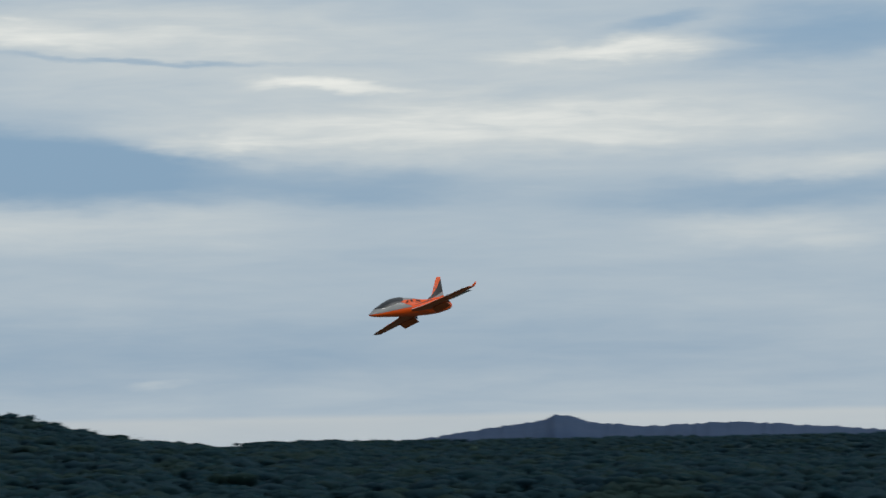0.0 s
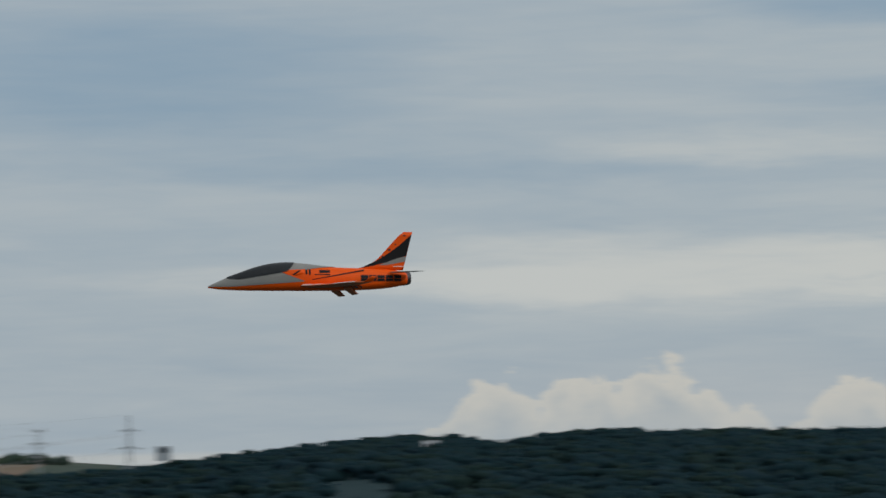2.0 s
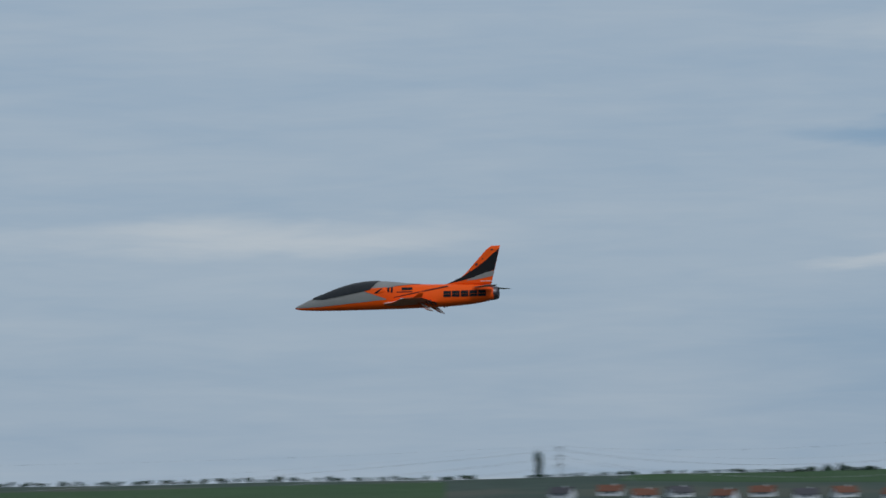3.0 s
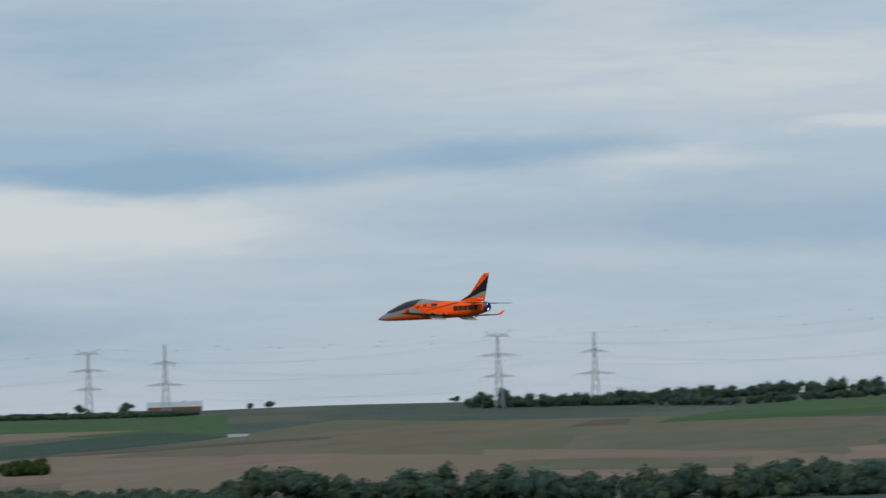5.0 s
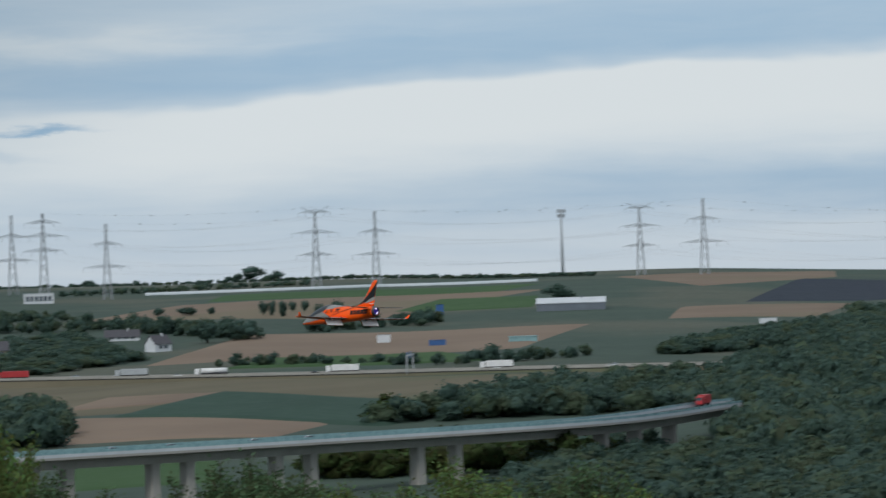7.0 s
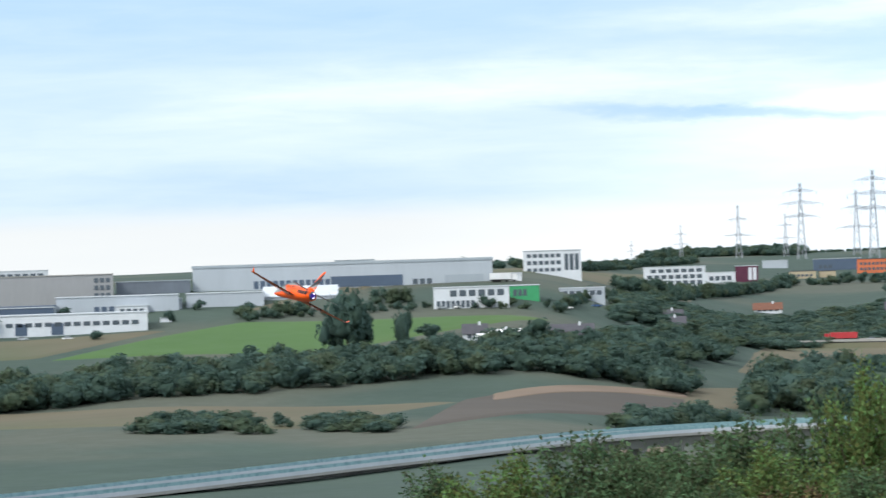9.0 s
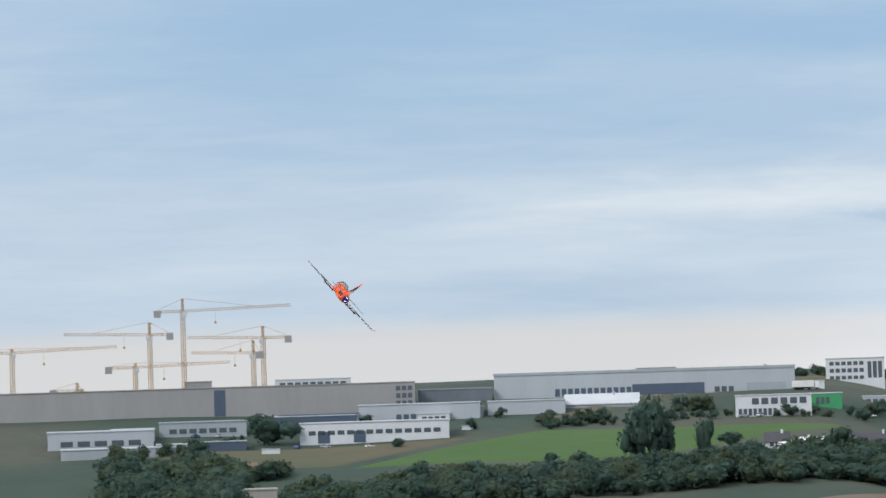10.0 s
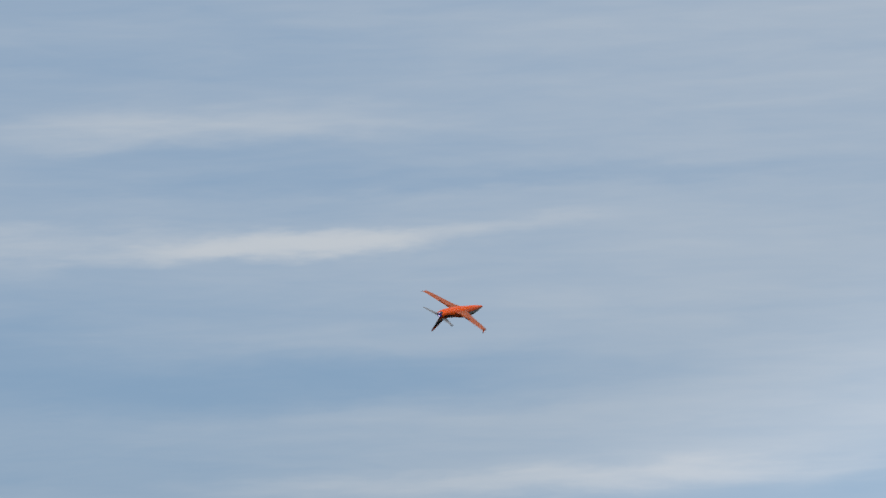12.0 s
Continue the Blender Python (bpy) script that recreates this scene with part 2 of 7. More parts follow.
    colour = n.mix(n.math("MULTIPLY", body, n.span(el, -0.2, 0.9, 0.45, 0.9)), colour, cumulus)
    west = n.span(n.math("ADD", az, n.math("MULTIPLY", n.math("SUBTRACT", el, 1.5), 2.0)), 140.0, 149.0)
    colour = n.mix(west, colour, (0.77, 0.80, 0.82), "MULTIPLY")
    # higher up and behind, the same grey cloud goes on
    colour = n.mix(n.span(el, 12.0, 40.0), colour, (6.6, 6.9, 7.3))
    bg = n.add("ShaderNodeBackground", {"Color": colour, "Strength": 0.1})
    n.add("ShaderNodeOutputWorld", {"Surface": bg.outputs[0]})


make_sky()

# ---------------------------------------------------------------- materials


def material(name, base, dark=None, scale=1.0, rough=0.8, metal=0.0, bump=0.0, bump_scale=None, contrast=0.5, random_by="",
             spread=0.25, stretch=(1, 1, 1), coat=0.0, glow=0.0, second=None, through_light=0.0, shine=None):
    """A two-scale mottled surface; random_by 'object' or 'island' varies it from piece to piece."""
    m = bpy.data.materials.new(name)
    m.use_nodes = True
    n = Nodes(m.node_tree)
    dark = dark or tuple(c * 0.72 for c in base)
    at = n.add("ShaderNodeTexCoord").outputs["Object"]
    at = n.add("ShaderNodeMapping", {"Vector": at, "Scale": stretch}).outputs[0]
    a = n.noise(at, scale, 5.0, 0.6)
    b = n.noise(at, scale * 7.3, 4.0, 0.6)
    f = n.span(n.math("ADD", n.math("MULTIPLY", a, 0.65), n.math("MULTIPLY", b, 0.35)), 0.5 - contrast / 2, 0.5 + contrast / 2)
    colour = n.mix(f, dark, base)
    if second:
        colour = n.mix(n.span(n.noise(at, scale * 0.23, 3.0), 0.48, 0.62), colour, second)
    if random_by:
        if random_by == "object":
            r = n.add("ShaderNodeObjectInfo").outputs["Random"]
        else:
            r = n.add("ShaderNodeNewGeometry").outputs["Random Per Island"]
        hue = n.add("ShaderNodeHueSaturation", {"Hue": n.span(r, 0, 1, 0.5 - spread * 0.12, 0.5 + spread * 0.08),
                                                "Saturation": 1.0, "Value": n.span(r, 0, 1, 1 - spread, 1 + spread),
                                                "Color": colour})
        colour = hue.outputs[0]
    p = n.add("ShaderNodeBsdfPrincipled", {"Base Color": colour, "Metallic": metal,
                                           "Roughness": n.span(b, 0.3, 0.7, max(rough - 0.08, 0.02), min(rough + 0.08, 1)),
                                           "Coat Weight": coat, "Coat Roughness": 0.08,
                                           "Specular IOR Level": shine if shine is not None else 0.5 if rough < 0.7 else 0.1})
    if glow:
        p.inputs["Emission Color"].default_value = (*base, 1)
        p.inputs["Emission Strength"].default_value = glow
    if bump:
        h = n.noise(at, bump_scale or scale * 6, 6.0, 0.65)
        n.tree.links.new(n.add("ShaderNodeBump", {"Height": h, "Strength": 0.6, "Distance": bump}).outputs[0], p.inputs["Normal"])
    out = p.outputs[0]
    if through_light:
        leaf = n.add("ShaderNodeBsdfTranslucent", {"Color": colour})
        out = n.add("ShaderNodeMixShader", {0: through_light, 1: out, 2: leaf.outputs[0]}).outputs[0]
    n.add("ShaderNodeOutputMaterial", {"Surface": out})
    return m


ORANGE = material("orange_gloss_paint", (0.84, 0.098, 0.003), (0.78, 0.086, 0.002), 5, 0.5, coat=0.0, shine=0.18)
SILVER = material("silver_grey_paint", (0.24, 0.24, 0.232), (0.20, 0.20, 0.195), 5, 0.6, metal=0.0, coat=0.05)
STABGREY = material("mid_grey_paint", (0.20, 0.215, 0.22), None, 4, 0.4, coat=0.2)
WHITE = material("white_gloss_paint", (0.80, 0.80, 0.79), (0.74, 0.74, 0.74), 5, 0.35, coat=0.3)
# orange paint, darkened here to put the shade under the wings into it
UNDERSIDE = material("orange_underside_shaded", (0.44, 0.105, 0.036), (0.40, 0.092, 0.030), 5, 0.55, shine=0.2)
BLACK = material("black_paint", (0.014, 0.014, 0.016), None, 6, 0.5, shine=0.15)
MAROON = material("dark_maroon_print", (0.10, 0.018, 0.012), None, 6, 0.5)
SMOKE = material("smoked_canopy", (0.028, 0.032, 0.036), (0.015, 0.018, 0.022), 4, 0.35, shine=0.2)
STEEL = material("heat_stained_steel", (0.12, 0.11, 0.12), (0.06, 0.055, 0.07), 20, 0.4, metal=0.7)
FLAME = material("violet_turbine_glow", (0.03, 0.012, 0.18), None, 30, 0.6, glow=0.45)
HOTWHITE = material("white_hot_rim", (0.95, 0.82, 1.0), (0.8, 0.7, 1.0), 8, 0.6, glow=1.0)

# pasture green with blue added to carry haze over the land
GRASS = material("rough_pasture_hazed", (0.056, 0.080, 0.064), (0.040, 0.060, 0.050), 0.02, 0.9, second=(0.078, 0.086, 0.068))
STUBBLE = material("stubble_field", (0.178, 0.138, 0.106), (0.138, 0.106, 0.082), 0.012, 0.95, contrast=0.35, second=(0.142, 0.122, 0.086), stretch=(1, 2.5, 1))
EARTH = material("ploughed_earth", (0.190, 0.146, 0.112), (0.150, 0.115, 0.088), 0.012, 0.95, contrast=0.4)
HAY = material("dry_meadow", (0.128, 0.114, 0.080), (0.094, 0.086, 0.060), 0.012, 0.95, second=(0.088, 0.096, 0.060), stretch=(1, 2.5, 1))
MEADOW = material("lush_meadow", (0.072, 0.128, 0.046), (0.055, 0.105, 0.036), 0.012, 0.9, second=(0.088, 0.125, 0.052))
OLIVE = material("grazed_meadow", (0.082, 0.102, 0.040), (0.062, 0.083, 0.031), 0.012, 0.9, second=(0.070, 0.098, 0.038))
DARKEARTH = material("dark_ploughed_earth", (0.088, 0.078, 0.068), (0.066, 0.060, 0.054), 0.012, 0.95)
GREEN = material("green_crop", (0.047, 0.088, 0.036), (0.034, 0.070, 0.028), 0.015, 0.9)
DEEP = material("dark_green_crop", (0.036, 0.066, 0.050), (0.027, 0.051, 0.039), 0.02, 0.9)
DRYGREEN = material("thin_dry_pasture", (0.100, 0.106, 0.070), (0.076, 0.084, 0.056), 0.012, 0.9, stretch=(1, 2.5, 1), second=(0.112, 0.104, 0.074))
ORCHARD = material("orchard_rows", (0.032, 0.040, 0.055), (0.020, 0.027, 0.038), 0.05, 0.9)
# floor tinted like the crowns above it, painted haze included
FLOOR = material("woodland_floor_hazed", (0.018, 0.042, 0.048), (0.013, 0.032, 0.038), 0.02, 0.95)
LEAF = material("broadleaf_foliage", (0.052, 0.074, 0.024), (0.026, 0.040, 0.014), 0.35, 0.75, random_by="island", spread=0.35, through_light=0.35)
# valley haze is mixed into this leaf colour, paler and bluer
LEAF_HAZY = material("valley_foliage_hazed", (0.084, 0.136, 0.106), (0.054, 0.094, 0.082), 0.30, 0.85, random_by="island", spread=0.20, through_light=0.5, bump=0.9, bump_scale=0.8,
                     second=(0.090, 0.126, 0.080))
# dark hill leaves; their teal cast is distance haze painted in
LEAF_HILL = material("hill_foliage_haze_blue", (0.023, 0.060, 0.076), (0.018, 0.048, 0.064), 0.10, 0.9, random_by="island", spread=0.10, through_light=0.5, bump=1.2, bump_scale=0.5,
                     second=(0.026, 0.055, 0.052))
LEAF_NEAR = material("bright_bush_leaves", (0.125, 0.180, 0.055), (0.074, 0.115, 0.040), 1.2, 0.8, random_by="island", spread=0.45, through_light=0.3)
LEAF_DULL = material("dull_bush_leaves", (0.084, 0.130, 0.060), (0.052, 0.085, 0.044), 1.2, 0.8, random_by="island", spread=0.4, through_light=0.3)
RUST = material("browning_leaves", (0.105, 0.078, 0.036), (0.07, 0.052, 0.026), 1.4, 0.7, random_by="island", spread=0.4)
GOLD = material("goldenrod_blossom", (0.22, 0.145, 0.035), (0.15, 0.10, 0.03), 2.0, 0.8, random_by="island", spread=0.4)
STRAW = material("dry_grass", (0.15, 0.115, 0.068), (0.10, 0.08, 0.05), 2.0, 0.85, random_by="island", spread=0.35)
BARK = material("tree_bark", (0.07, 0.055, 0.04), None, 2.0, 0.9, bump=0.02)
PYLON = material("galvanised_lattice", (0.36, 0.39, 0.42), None, 0.4, 0.6, metal=0.2)
WIRE = material("aluminium_cable", (0.40, 0.42, 0.44), None, 0.1, 0.6)
CONCRETE = material("weathered_concrete", (0.34, 0.335, 0.31), (0.25, 0.245, 0.23), 0.08, 0.9, stretch=(1, 1, 0.3), bump=0.02)
ASPHALT = material("asphalt", (0.09, 0.09, 0.092), (0.06, 0.06, 0.062), 0.05, 0.9)
# blue base colour stands in for air haze over far woods
FARWOOD = material("far_ridge_haze_blue", (0.032, 0.056, 0.105), (0.025, 0.046, 0.09), 0.01, 0.95)

# ---------------------------------------------------------------- building helpers


def part(name, bm, mat, parent, label="", smooth=True):
    """Link a bmesh as one mesh object under a thing or a part."""
    me = bpy.data.meshes.new(name)
    bm.to_mesh(me)
    bm.free()
    for m in (mat if isinstance(mat, (list, tuple)) else [mat]):
        me.materials.append(m)
    if smooth:
        me.shade_smooth()
    ob = new(name, me)
    if parent:
        ob.parent = parent
    if label:
        ob["label"] = label
    return ob


def thing(name, label, category, m=None, group="", kind=""):
    ob = new(name)
    ob.empty_display_size = 0.2
    ob.matrix_basis = m or Matrix()
    return tagged(ob, label, category, group, kind)


def raw(name, verts, faces, mats, parent=None, indices=None, smooth=False):
    """One mesh object from arrays."""
    me = bpy.data.meshes.new(name)
    me.from_pydata(verts, [], faces)
    for m in (mats if isinstance(mats, (list, tuple)) else [mats]):
        me.materials.append(m)
    if indices is not None:
        me.polygons.foreach_set("material_index", indices)
    if smooth:
        me.shade_smooth()
    me.update()
    ob = new(name, me)
    if parent:
        ob.parent = parent
    return ob


def box(bm, x0, y0, z0, x1, y1, z1, bevel=0.0):
    made = bmesh.ops.create_cube(bm, size=1.0, matrix=Matrix.LocRotScale(((x0 + x1) / 2, (y0 + y1) / 2, (z0 + z1) / 2), None,
                                                                        (x1 - x0, y1 - y0, z1 - z0)))
    if bevel:
        edges = {e for v in made["verts"] for e in v.link_edges}
        bmesh.ops.bevel(bm, geom=list(edges), offset=bevel, segments=1, affect="EDGES")
    return bm


def boxes(*rows, bevel=0.0):
    bm = bmesh.new()
    for r in rows:
        box(bm, *r, bevel=bevel)
    return bm


def strut(bm, a, b, w):
    """A square bar from a to b."""
    a, b = Vector(a), Vector(b)
    q = (b - a).to_track_quat("Z", "Y")
    bmesh.ops.create_cube(bm, size=1.0, matrix=Matrix.LocRotScale((a + b) / 2, q, (w, w, (b - a).length)))


def tube(bm, a, b, r0, r1, seg=8):
    a, b = Vector(a), Vector(b)
    q = (b - a).to_track_quat("Z", "Y")
    bmesh.ops.create_cone(bm, cap_ends=True, segments=seg, radius1=r0, radius2=r1, depth=(b - a).length,
                          matrix=Matrix.LocRotScale((a + b) / 2, q, None))


def loft(bm, rings, closed=True, caps=True):
    rows = [[bm.verts.new(p) for p in ring] for ring in rings]
    k = len(rows[0])
    for a, b in zip(rows, rows[1:]):
        for i in range(k if closed else k - 1):
            j = (i + 1) % k
            bm.faces.new((a[i], a[j], b[j], b[i]))
    if caps and closed:
        bm.faces.new(rows[0][::-1])
        bm.faces.new(rows[-1])
    return rows


# ---------------------------------------------------------------- the land
EYE = 1.7
RINGS = np.array([0, 14, 25, 60, 150, 400, 900, 1200, 1600, 2000, 2600, 3200, 3800, 4950.0])
HILLS = np.array([0, 0, -.4, -3.7, -14, -25, -36, -33, -24, -12, 0, -18, -30, -45.0])
PLAIN = np.array([0, 0, -.4, -3.7, -15, -40, -52, -50, -46, -38, -22, 0, -6, -30.0])
SLOPE = np.array([0, 0, -.4, -3.7, -15, -40, -46, -47, -47, -40, -23, -1, -2, -30.0])
VALLEY = np.array([0, 0, -.4, -3.7, -16, -52, -62, -57, -43, -31, -10, 8, 4, -20.0])
TOWN = np.array([0, 0, -.4, -3.7, -15, -42, -46, -42, -3.5, 3, 7, 6, 2, -20.0])
BACK = np.array([0, 0, 0, -0.5, -1, -4, -10, -14, -18, -20, -18, -15, -10, -10.0])
SECTORS = [(-60, BACK), (-22, HILLS), (46, HILLS), (53, PLAIN), (76, PLAIN), (97, SLOPE), (126, SLOPE), (131, VALLEY),
           (143, VALLEY), (148, TOWN), (168, TOWN), (200, BACK), (300, BACK)]
# how high the wooded skyline of the hills stands, in degrees
CREST = [(-22, -1.1), (-7, -1.02), (-2, -0.70), (0, -0.74), (1.5, -0.60), (3.5, -0.52), (5.4, -0.28), (7.0, 0.10), (8.2, 0.30), (9.2, 0.38),
         (10.2, 0.39), (12, 0.36), (15.5, 0.32), (20, 0.1), (24, 0.13), (26, 0.11), (28, -0.02), (29.3, -0.02), (32, 0.12),
         (39, 0.2), (42.4, 0.25), (43.5, 0.12), (44, 0.05), (44.6, 0.2), (45.6, 0.22), (47.4, 0.08), (49, -0.03), (54, -0.14)]


def wrap(az):
    return (np.asarray(az, float) + 60) % 360 - 60


def ground(az, r):
    """Height of the land at an azimuth and a distance from the camera."""
    az, r = np.broadcast_arrays(wrap(az), np.asarray(r, float))
    keys = np.array([s[0] for s in SECTORS], float)
    table = np.array([np.interp(r, RINGS, s[1]) for s in SECTORS])
    i = np.clip(np.searchsorted(keys, az, side="right") - 1, 0, len(keys) - 2)
    u = np.clip((az - keys[i]) / (keys[i + 1] - keys[i]), 0, 1)
    u = u * u * (3 - 2 * u)
    lo = np.take_along_axis(table, i[None], 0)[0]
    hi = np.take_along_axis(table, i[None] + 1, 0)[0]
    z = lo * (1 - u) + hi * u
    crest = EYE + 2600 * np.tan(np.radians(np.interp(az, [c[0] for c in CREST], [c[1] for c in CREST]))) - 7.6
    near = np.clip(1 - np.abs(r - 2600) / 1300, 0, 1) ** 1.3
    hill = np.clip((az + 22) / 10, 0, 1) * np.clip((53 - az) / 6, 0, 1)
    z = z + hill * near * crest
    roll = np.sin(az * 0.9 + r * 0.004) * np.cos(az * 0.37 - r * 0.0027)
    return z + roll * np.clip((r - 300) / 900, 0, 1) * 0.9


def place(az, r, up=0.0):
    d = direction(az)
    return Vector((d.x * r, d.y * r, float(ground(az, r)) + up))


def reach(az, el, start=300.0):
    """Distance at which the land rises to that elevation."""
    r = np.linspace(start, 4800, 1500)
    e = np.degrees(np.arctan2(ground(az, r) - EYE, r))
    hit = np.nonzero(e >= el)[0]
    return float(r[hit[0]]) if len(hit) else 3300.0


def spot(az, el, up=0.0):
    return place(az, reach(az, el), up)


def make_ground():
    az = np.concatenate([np.arange(-60, -10, 2.5), np.arange(-10, 165, 0.25), np.arange(165, 300, 2.5)])
    rr = np.concatenate([[2, 6, 12, 20, 28, 36, 45, 55, 70, 90, 120, 150, 200, 260, 330], np.arange(400, 1200, 60),
                         np.arange(1200, 3300, 28), np.arange(3300, 4950, 110), [4950]])
    A, Rr = np.meshgrid(az, rr, indexing="ij")
    Z = ground(A, Rr)
    a = np.radians(A)
    V = np.stack([-np.sin(a) * Rr, np.cos(a) * Rr, Z], -1).reshape(-1, 3)
    na, nr = A.shape
    idx = np.arange(na * nr).reshape(na, nr)
    nxt = np.roll(idx, -1, 0)
    F = np.stack([idx[:, :-1], idx[:, 1:], nxt[:, 1:], nxt[:, :-1]], -1)
    am = np.repeat(((A + np.roll(A, -1, 0)) / 2)[:, :-1, None], 1, 2)[..., 0]
    rm = ((Rr[:, :-1] + Rr[:, 1:]) / 2)
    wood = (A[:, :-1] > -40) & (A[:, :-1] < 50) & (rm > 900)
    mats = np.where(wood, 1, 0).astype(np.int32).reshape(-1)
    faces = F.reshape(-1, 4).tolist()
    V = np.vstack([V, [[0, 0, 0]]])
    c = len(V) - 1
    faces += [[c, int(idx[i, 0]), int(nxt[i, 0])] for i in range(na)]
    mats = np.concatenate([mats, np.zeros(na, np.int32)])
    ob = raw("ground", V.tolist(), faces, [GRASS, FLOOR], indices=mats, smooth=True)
    tagged(ob, "rolling open country of pasture and wooded slopes", "ground", kind="structure")


make_ground()


def field(label, mat, corners, lift=0.35, name="field"):
    """A crop laid over the land; corners are azimuth and elevation pairs, near side first, running round."""
    pts = [(a, reach(a, e)) for a, e in corners]
    return field_at(label, mat, pts, lift, name)


def field_at(label, mat, pts, lift=0.35, name="field"):
    (a0, r0), (a1, r1), (a2, r2), (a3, r3) = pts
    n = 26
    u, v = np.meshgrid(np.linspace(0, 1, n), np.linspace(0, 1, n), indexing="ij")
    A = (a0 * (1 - u) + a1 * u) * (1 - v) + (a3 * (1 - u) + a2 * u) * v
    Q = (r0 * (1 - u) + r1 * u) * (1 - v) + (r3 * (1 - u) + r2 * u) * v
    edge = np.minimum.reduce([u, v, 1 - u, 1 - v])
    Z = ground(A, Q) + np.where(edge < 0.01, -0.2, lift)
    a = np.radians(A)
    V = np.stack([-np.sin(a) * Q, np.cos(a) * Q, Z], -1).reshape(-1, 3)
    i = np.arange(n * n).reshape(n, n)
    F = np.stack([i[:-1, :-1], i[1:, :-1], i[1:, 1:], i[:-1, 1:]], -1).reshape(-1, 4)
    ob = raw(name, V.tolist(), F.tolist(), mat, smooth=True)
    return tagged(ob, label, "field", kind="structure")


# ---------------------------------------------------------------- woods


def ico(sub):
    bm = bmesh.new()
    bmesh.ops.create_icosphere(bm, subdivisions=sub, radius=1.0)
    v = np.array([q.co[:] for q in bm.verts])
    f = np.array([[q.index for q in p.verts] for p in bm.faces])
    bm.free()
    return v, f


rng = np.random.default_rng(4)


def crown_mesh(clumps, sub, leaves, seed, tall=1.0, core=0.34, small=0.13, large=0.27, rough=0.17, spray=1.0):
    """A crown of unit height: uneven clumps with small leaf sprays standing out of them."""
    g = np.random.default_rng(seed)
    bv, bf = ico(sub)
    V, F, off = [], [], 0
    for k in range(clumps):
        c = g.normal(0, 0.19, 3) * (1, 1, 0.9) if k else np.zeros(3)
        c[2] = np.clip(c[2], -0.25, 0.3)
        s = g.uniform(small, large) if k else core
        v = bv * (1 + g.normal(0, rough, (len(bv), 1))) * s * 0.80 * (1, 1, 0.95 * tall) + c
        V.append(v)
        F.append(bf + off)
        off += len(v)
        if leaves:
            d = g.normal(0, 1, (leaves, 3))
            d /= np.linalg.norm(d, axis=1)[:, None]
            p = c + d * s * g.uniform(0.78, 1.2, (leaves, 1)) * (1, 1, 0.95 * tall)
            e1 = g.normal(0, 1, (leaves, 3))
            e1 /= np.linalg.norm(e1, axis=1)[:, None]
            e2 = np.cross(d, e1)
            w = g.uniform(0.028, 0.066, (leaves, 1)) * spray
            tri = np.stack([p - e1 * w, p + e1 * w, p + e2 * w * 1.6], 1).reshape(-1, 3)
            V.append(tri)
            F.append(np.arange(leaves * 3).reshape(-1, 3) + off)
            off += leaves * 3
    v = np.vstack(V)
    v[:, 2] += 0.5
    return v, np.vstack(F)


def scatter(name, variants, rows, mat, label, category="woodland"):
    """Many crowns in one object of kind stuff; rows hold x, y, z, width, height."""
    V, F, off = [], [], 0
    for k, (x, y, z, w, h) in enumerate(rows):
        v, f = variants[int(rng.integers(len(variants)))]
        a = rng.uniform(0, 6.283)
        c, s = math.cos(a), math.sin(a)
        q = np.empty_like(v)
        q[:, 0] = (v[:, 0] * c - v[:, 1] * s) * w + x
        q[:, 1] = (v[:, 0] * s + v[:, 1] * c) * w + y
        q[:, 2] = v[:, 2] * h + z
        V.append(q)
        F.append(f + off)
        off += len(v)
    V, F = np.vstack(V).astype(np.float32), np.vstack(F).astype(np.int32)
    me = bpy.data.meshes.new(name)
    me.vertices.add(len(V))
    me.vertices.foreach_set("co", V.reshape(-1))
    me.loops.add(F.size)
    me.loops.foreach_set("vertex_index", F.reshape(-1))
    me.polygons.add(len(F))
    me.polygons.foreach_set("loop_start", np.arange(0, F.size, 3, dtype=np.int32))
    me.materials.append(mat)
    me.update(calc_edges=True)
    me.shade_smooth()
    return tagged(new(name, me), label, category, kind="stuff")


FAR_CROWNS = [crown_mesh(4, 1, 16, s, core=0.38, small=0.18, large=0.28) for s in range(6)]
MID_CROWNS = [crown_mesh(6, 1, 60, 20 + s, core=0.36, small=0.16, large=0.30, rough=0.24, spray=1.25) for s in range(6)]
NEAR_CROWNS = [crown_mesh(12, 1, 120, 40 + s) for s in range(4)]
WOOD_CROWNS = [crown_mesh(5, 1, 56, 80 + s, core=0.36, small=0.16, large=0.28, rough=0.26, spray=1.35) for s in range(6)]
POPLAR = [crown_mesh(9, 1, 50, 60 + s, 1.5) for s in range(3)]


def polar_rows(az0, az1, r0, r1, spacing, size, keep=None, sink=0.12):
    rows = []
    r = r0
    while r < r1:
        step = math.degrees(spacing / r)
        for a in np.arange(az0, az1, step):
            aa, q = a + rng.uniform(-0.5, 0.5) * step, r + rng.uniform(-0.5, 0.5) * spacing
            if keep and not keep(aa, q):
                continue
            h = size * rng.uniform(0.85, 1.15)
            p = place(aa, q)
            rows.append((p.x, p.y, p.z - sink * h, h * rng.uniform(1.7, 2.5), h))
        r += spacing
    return rows


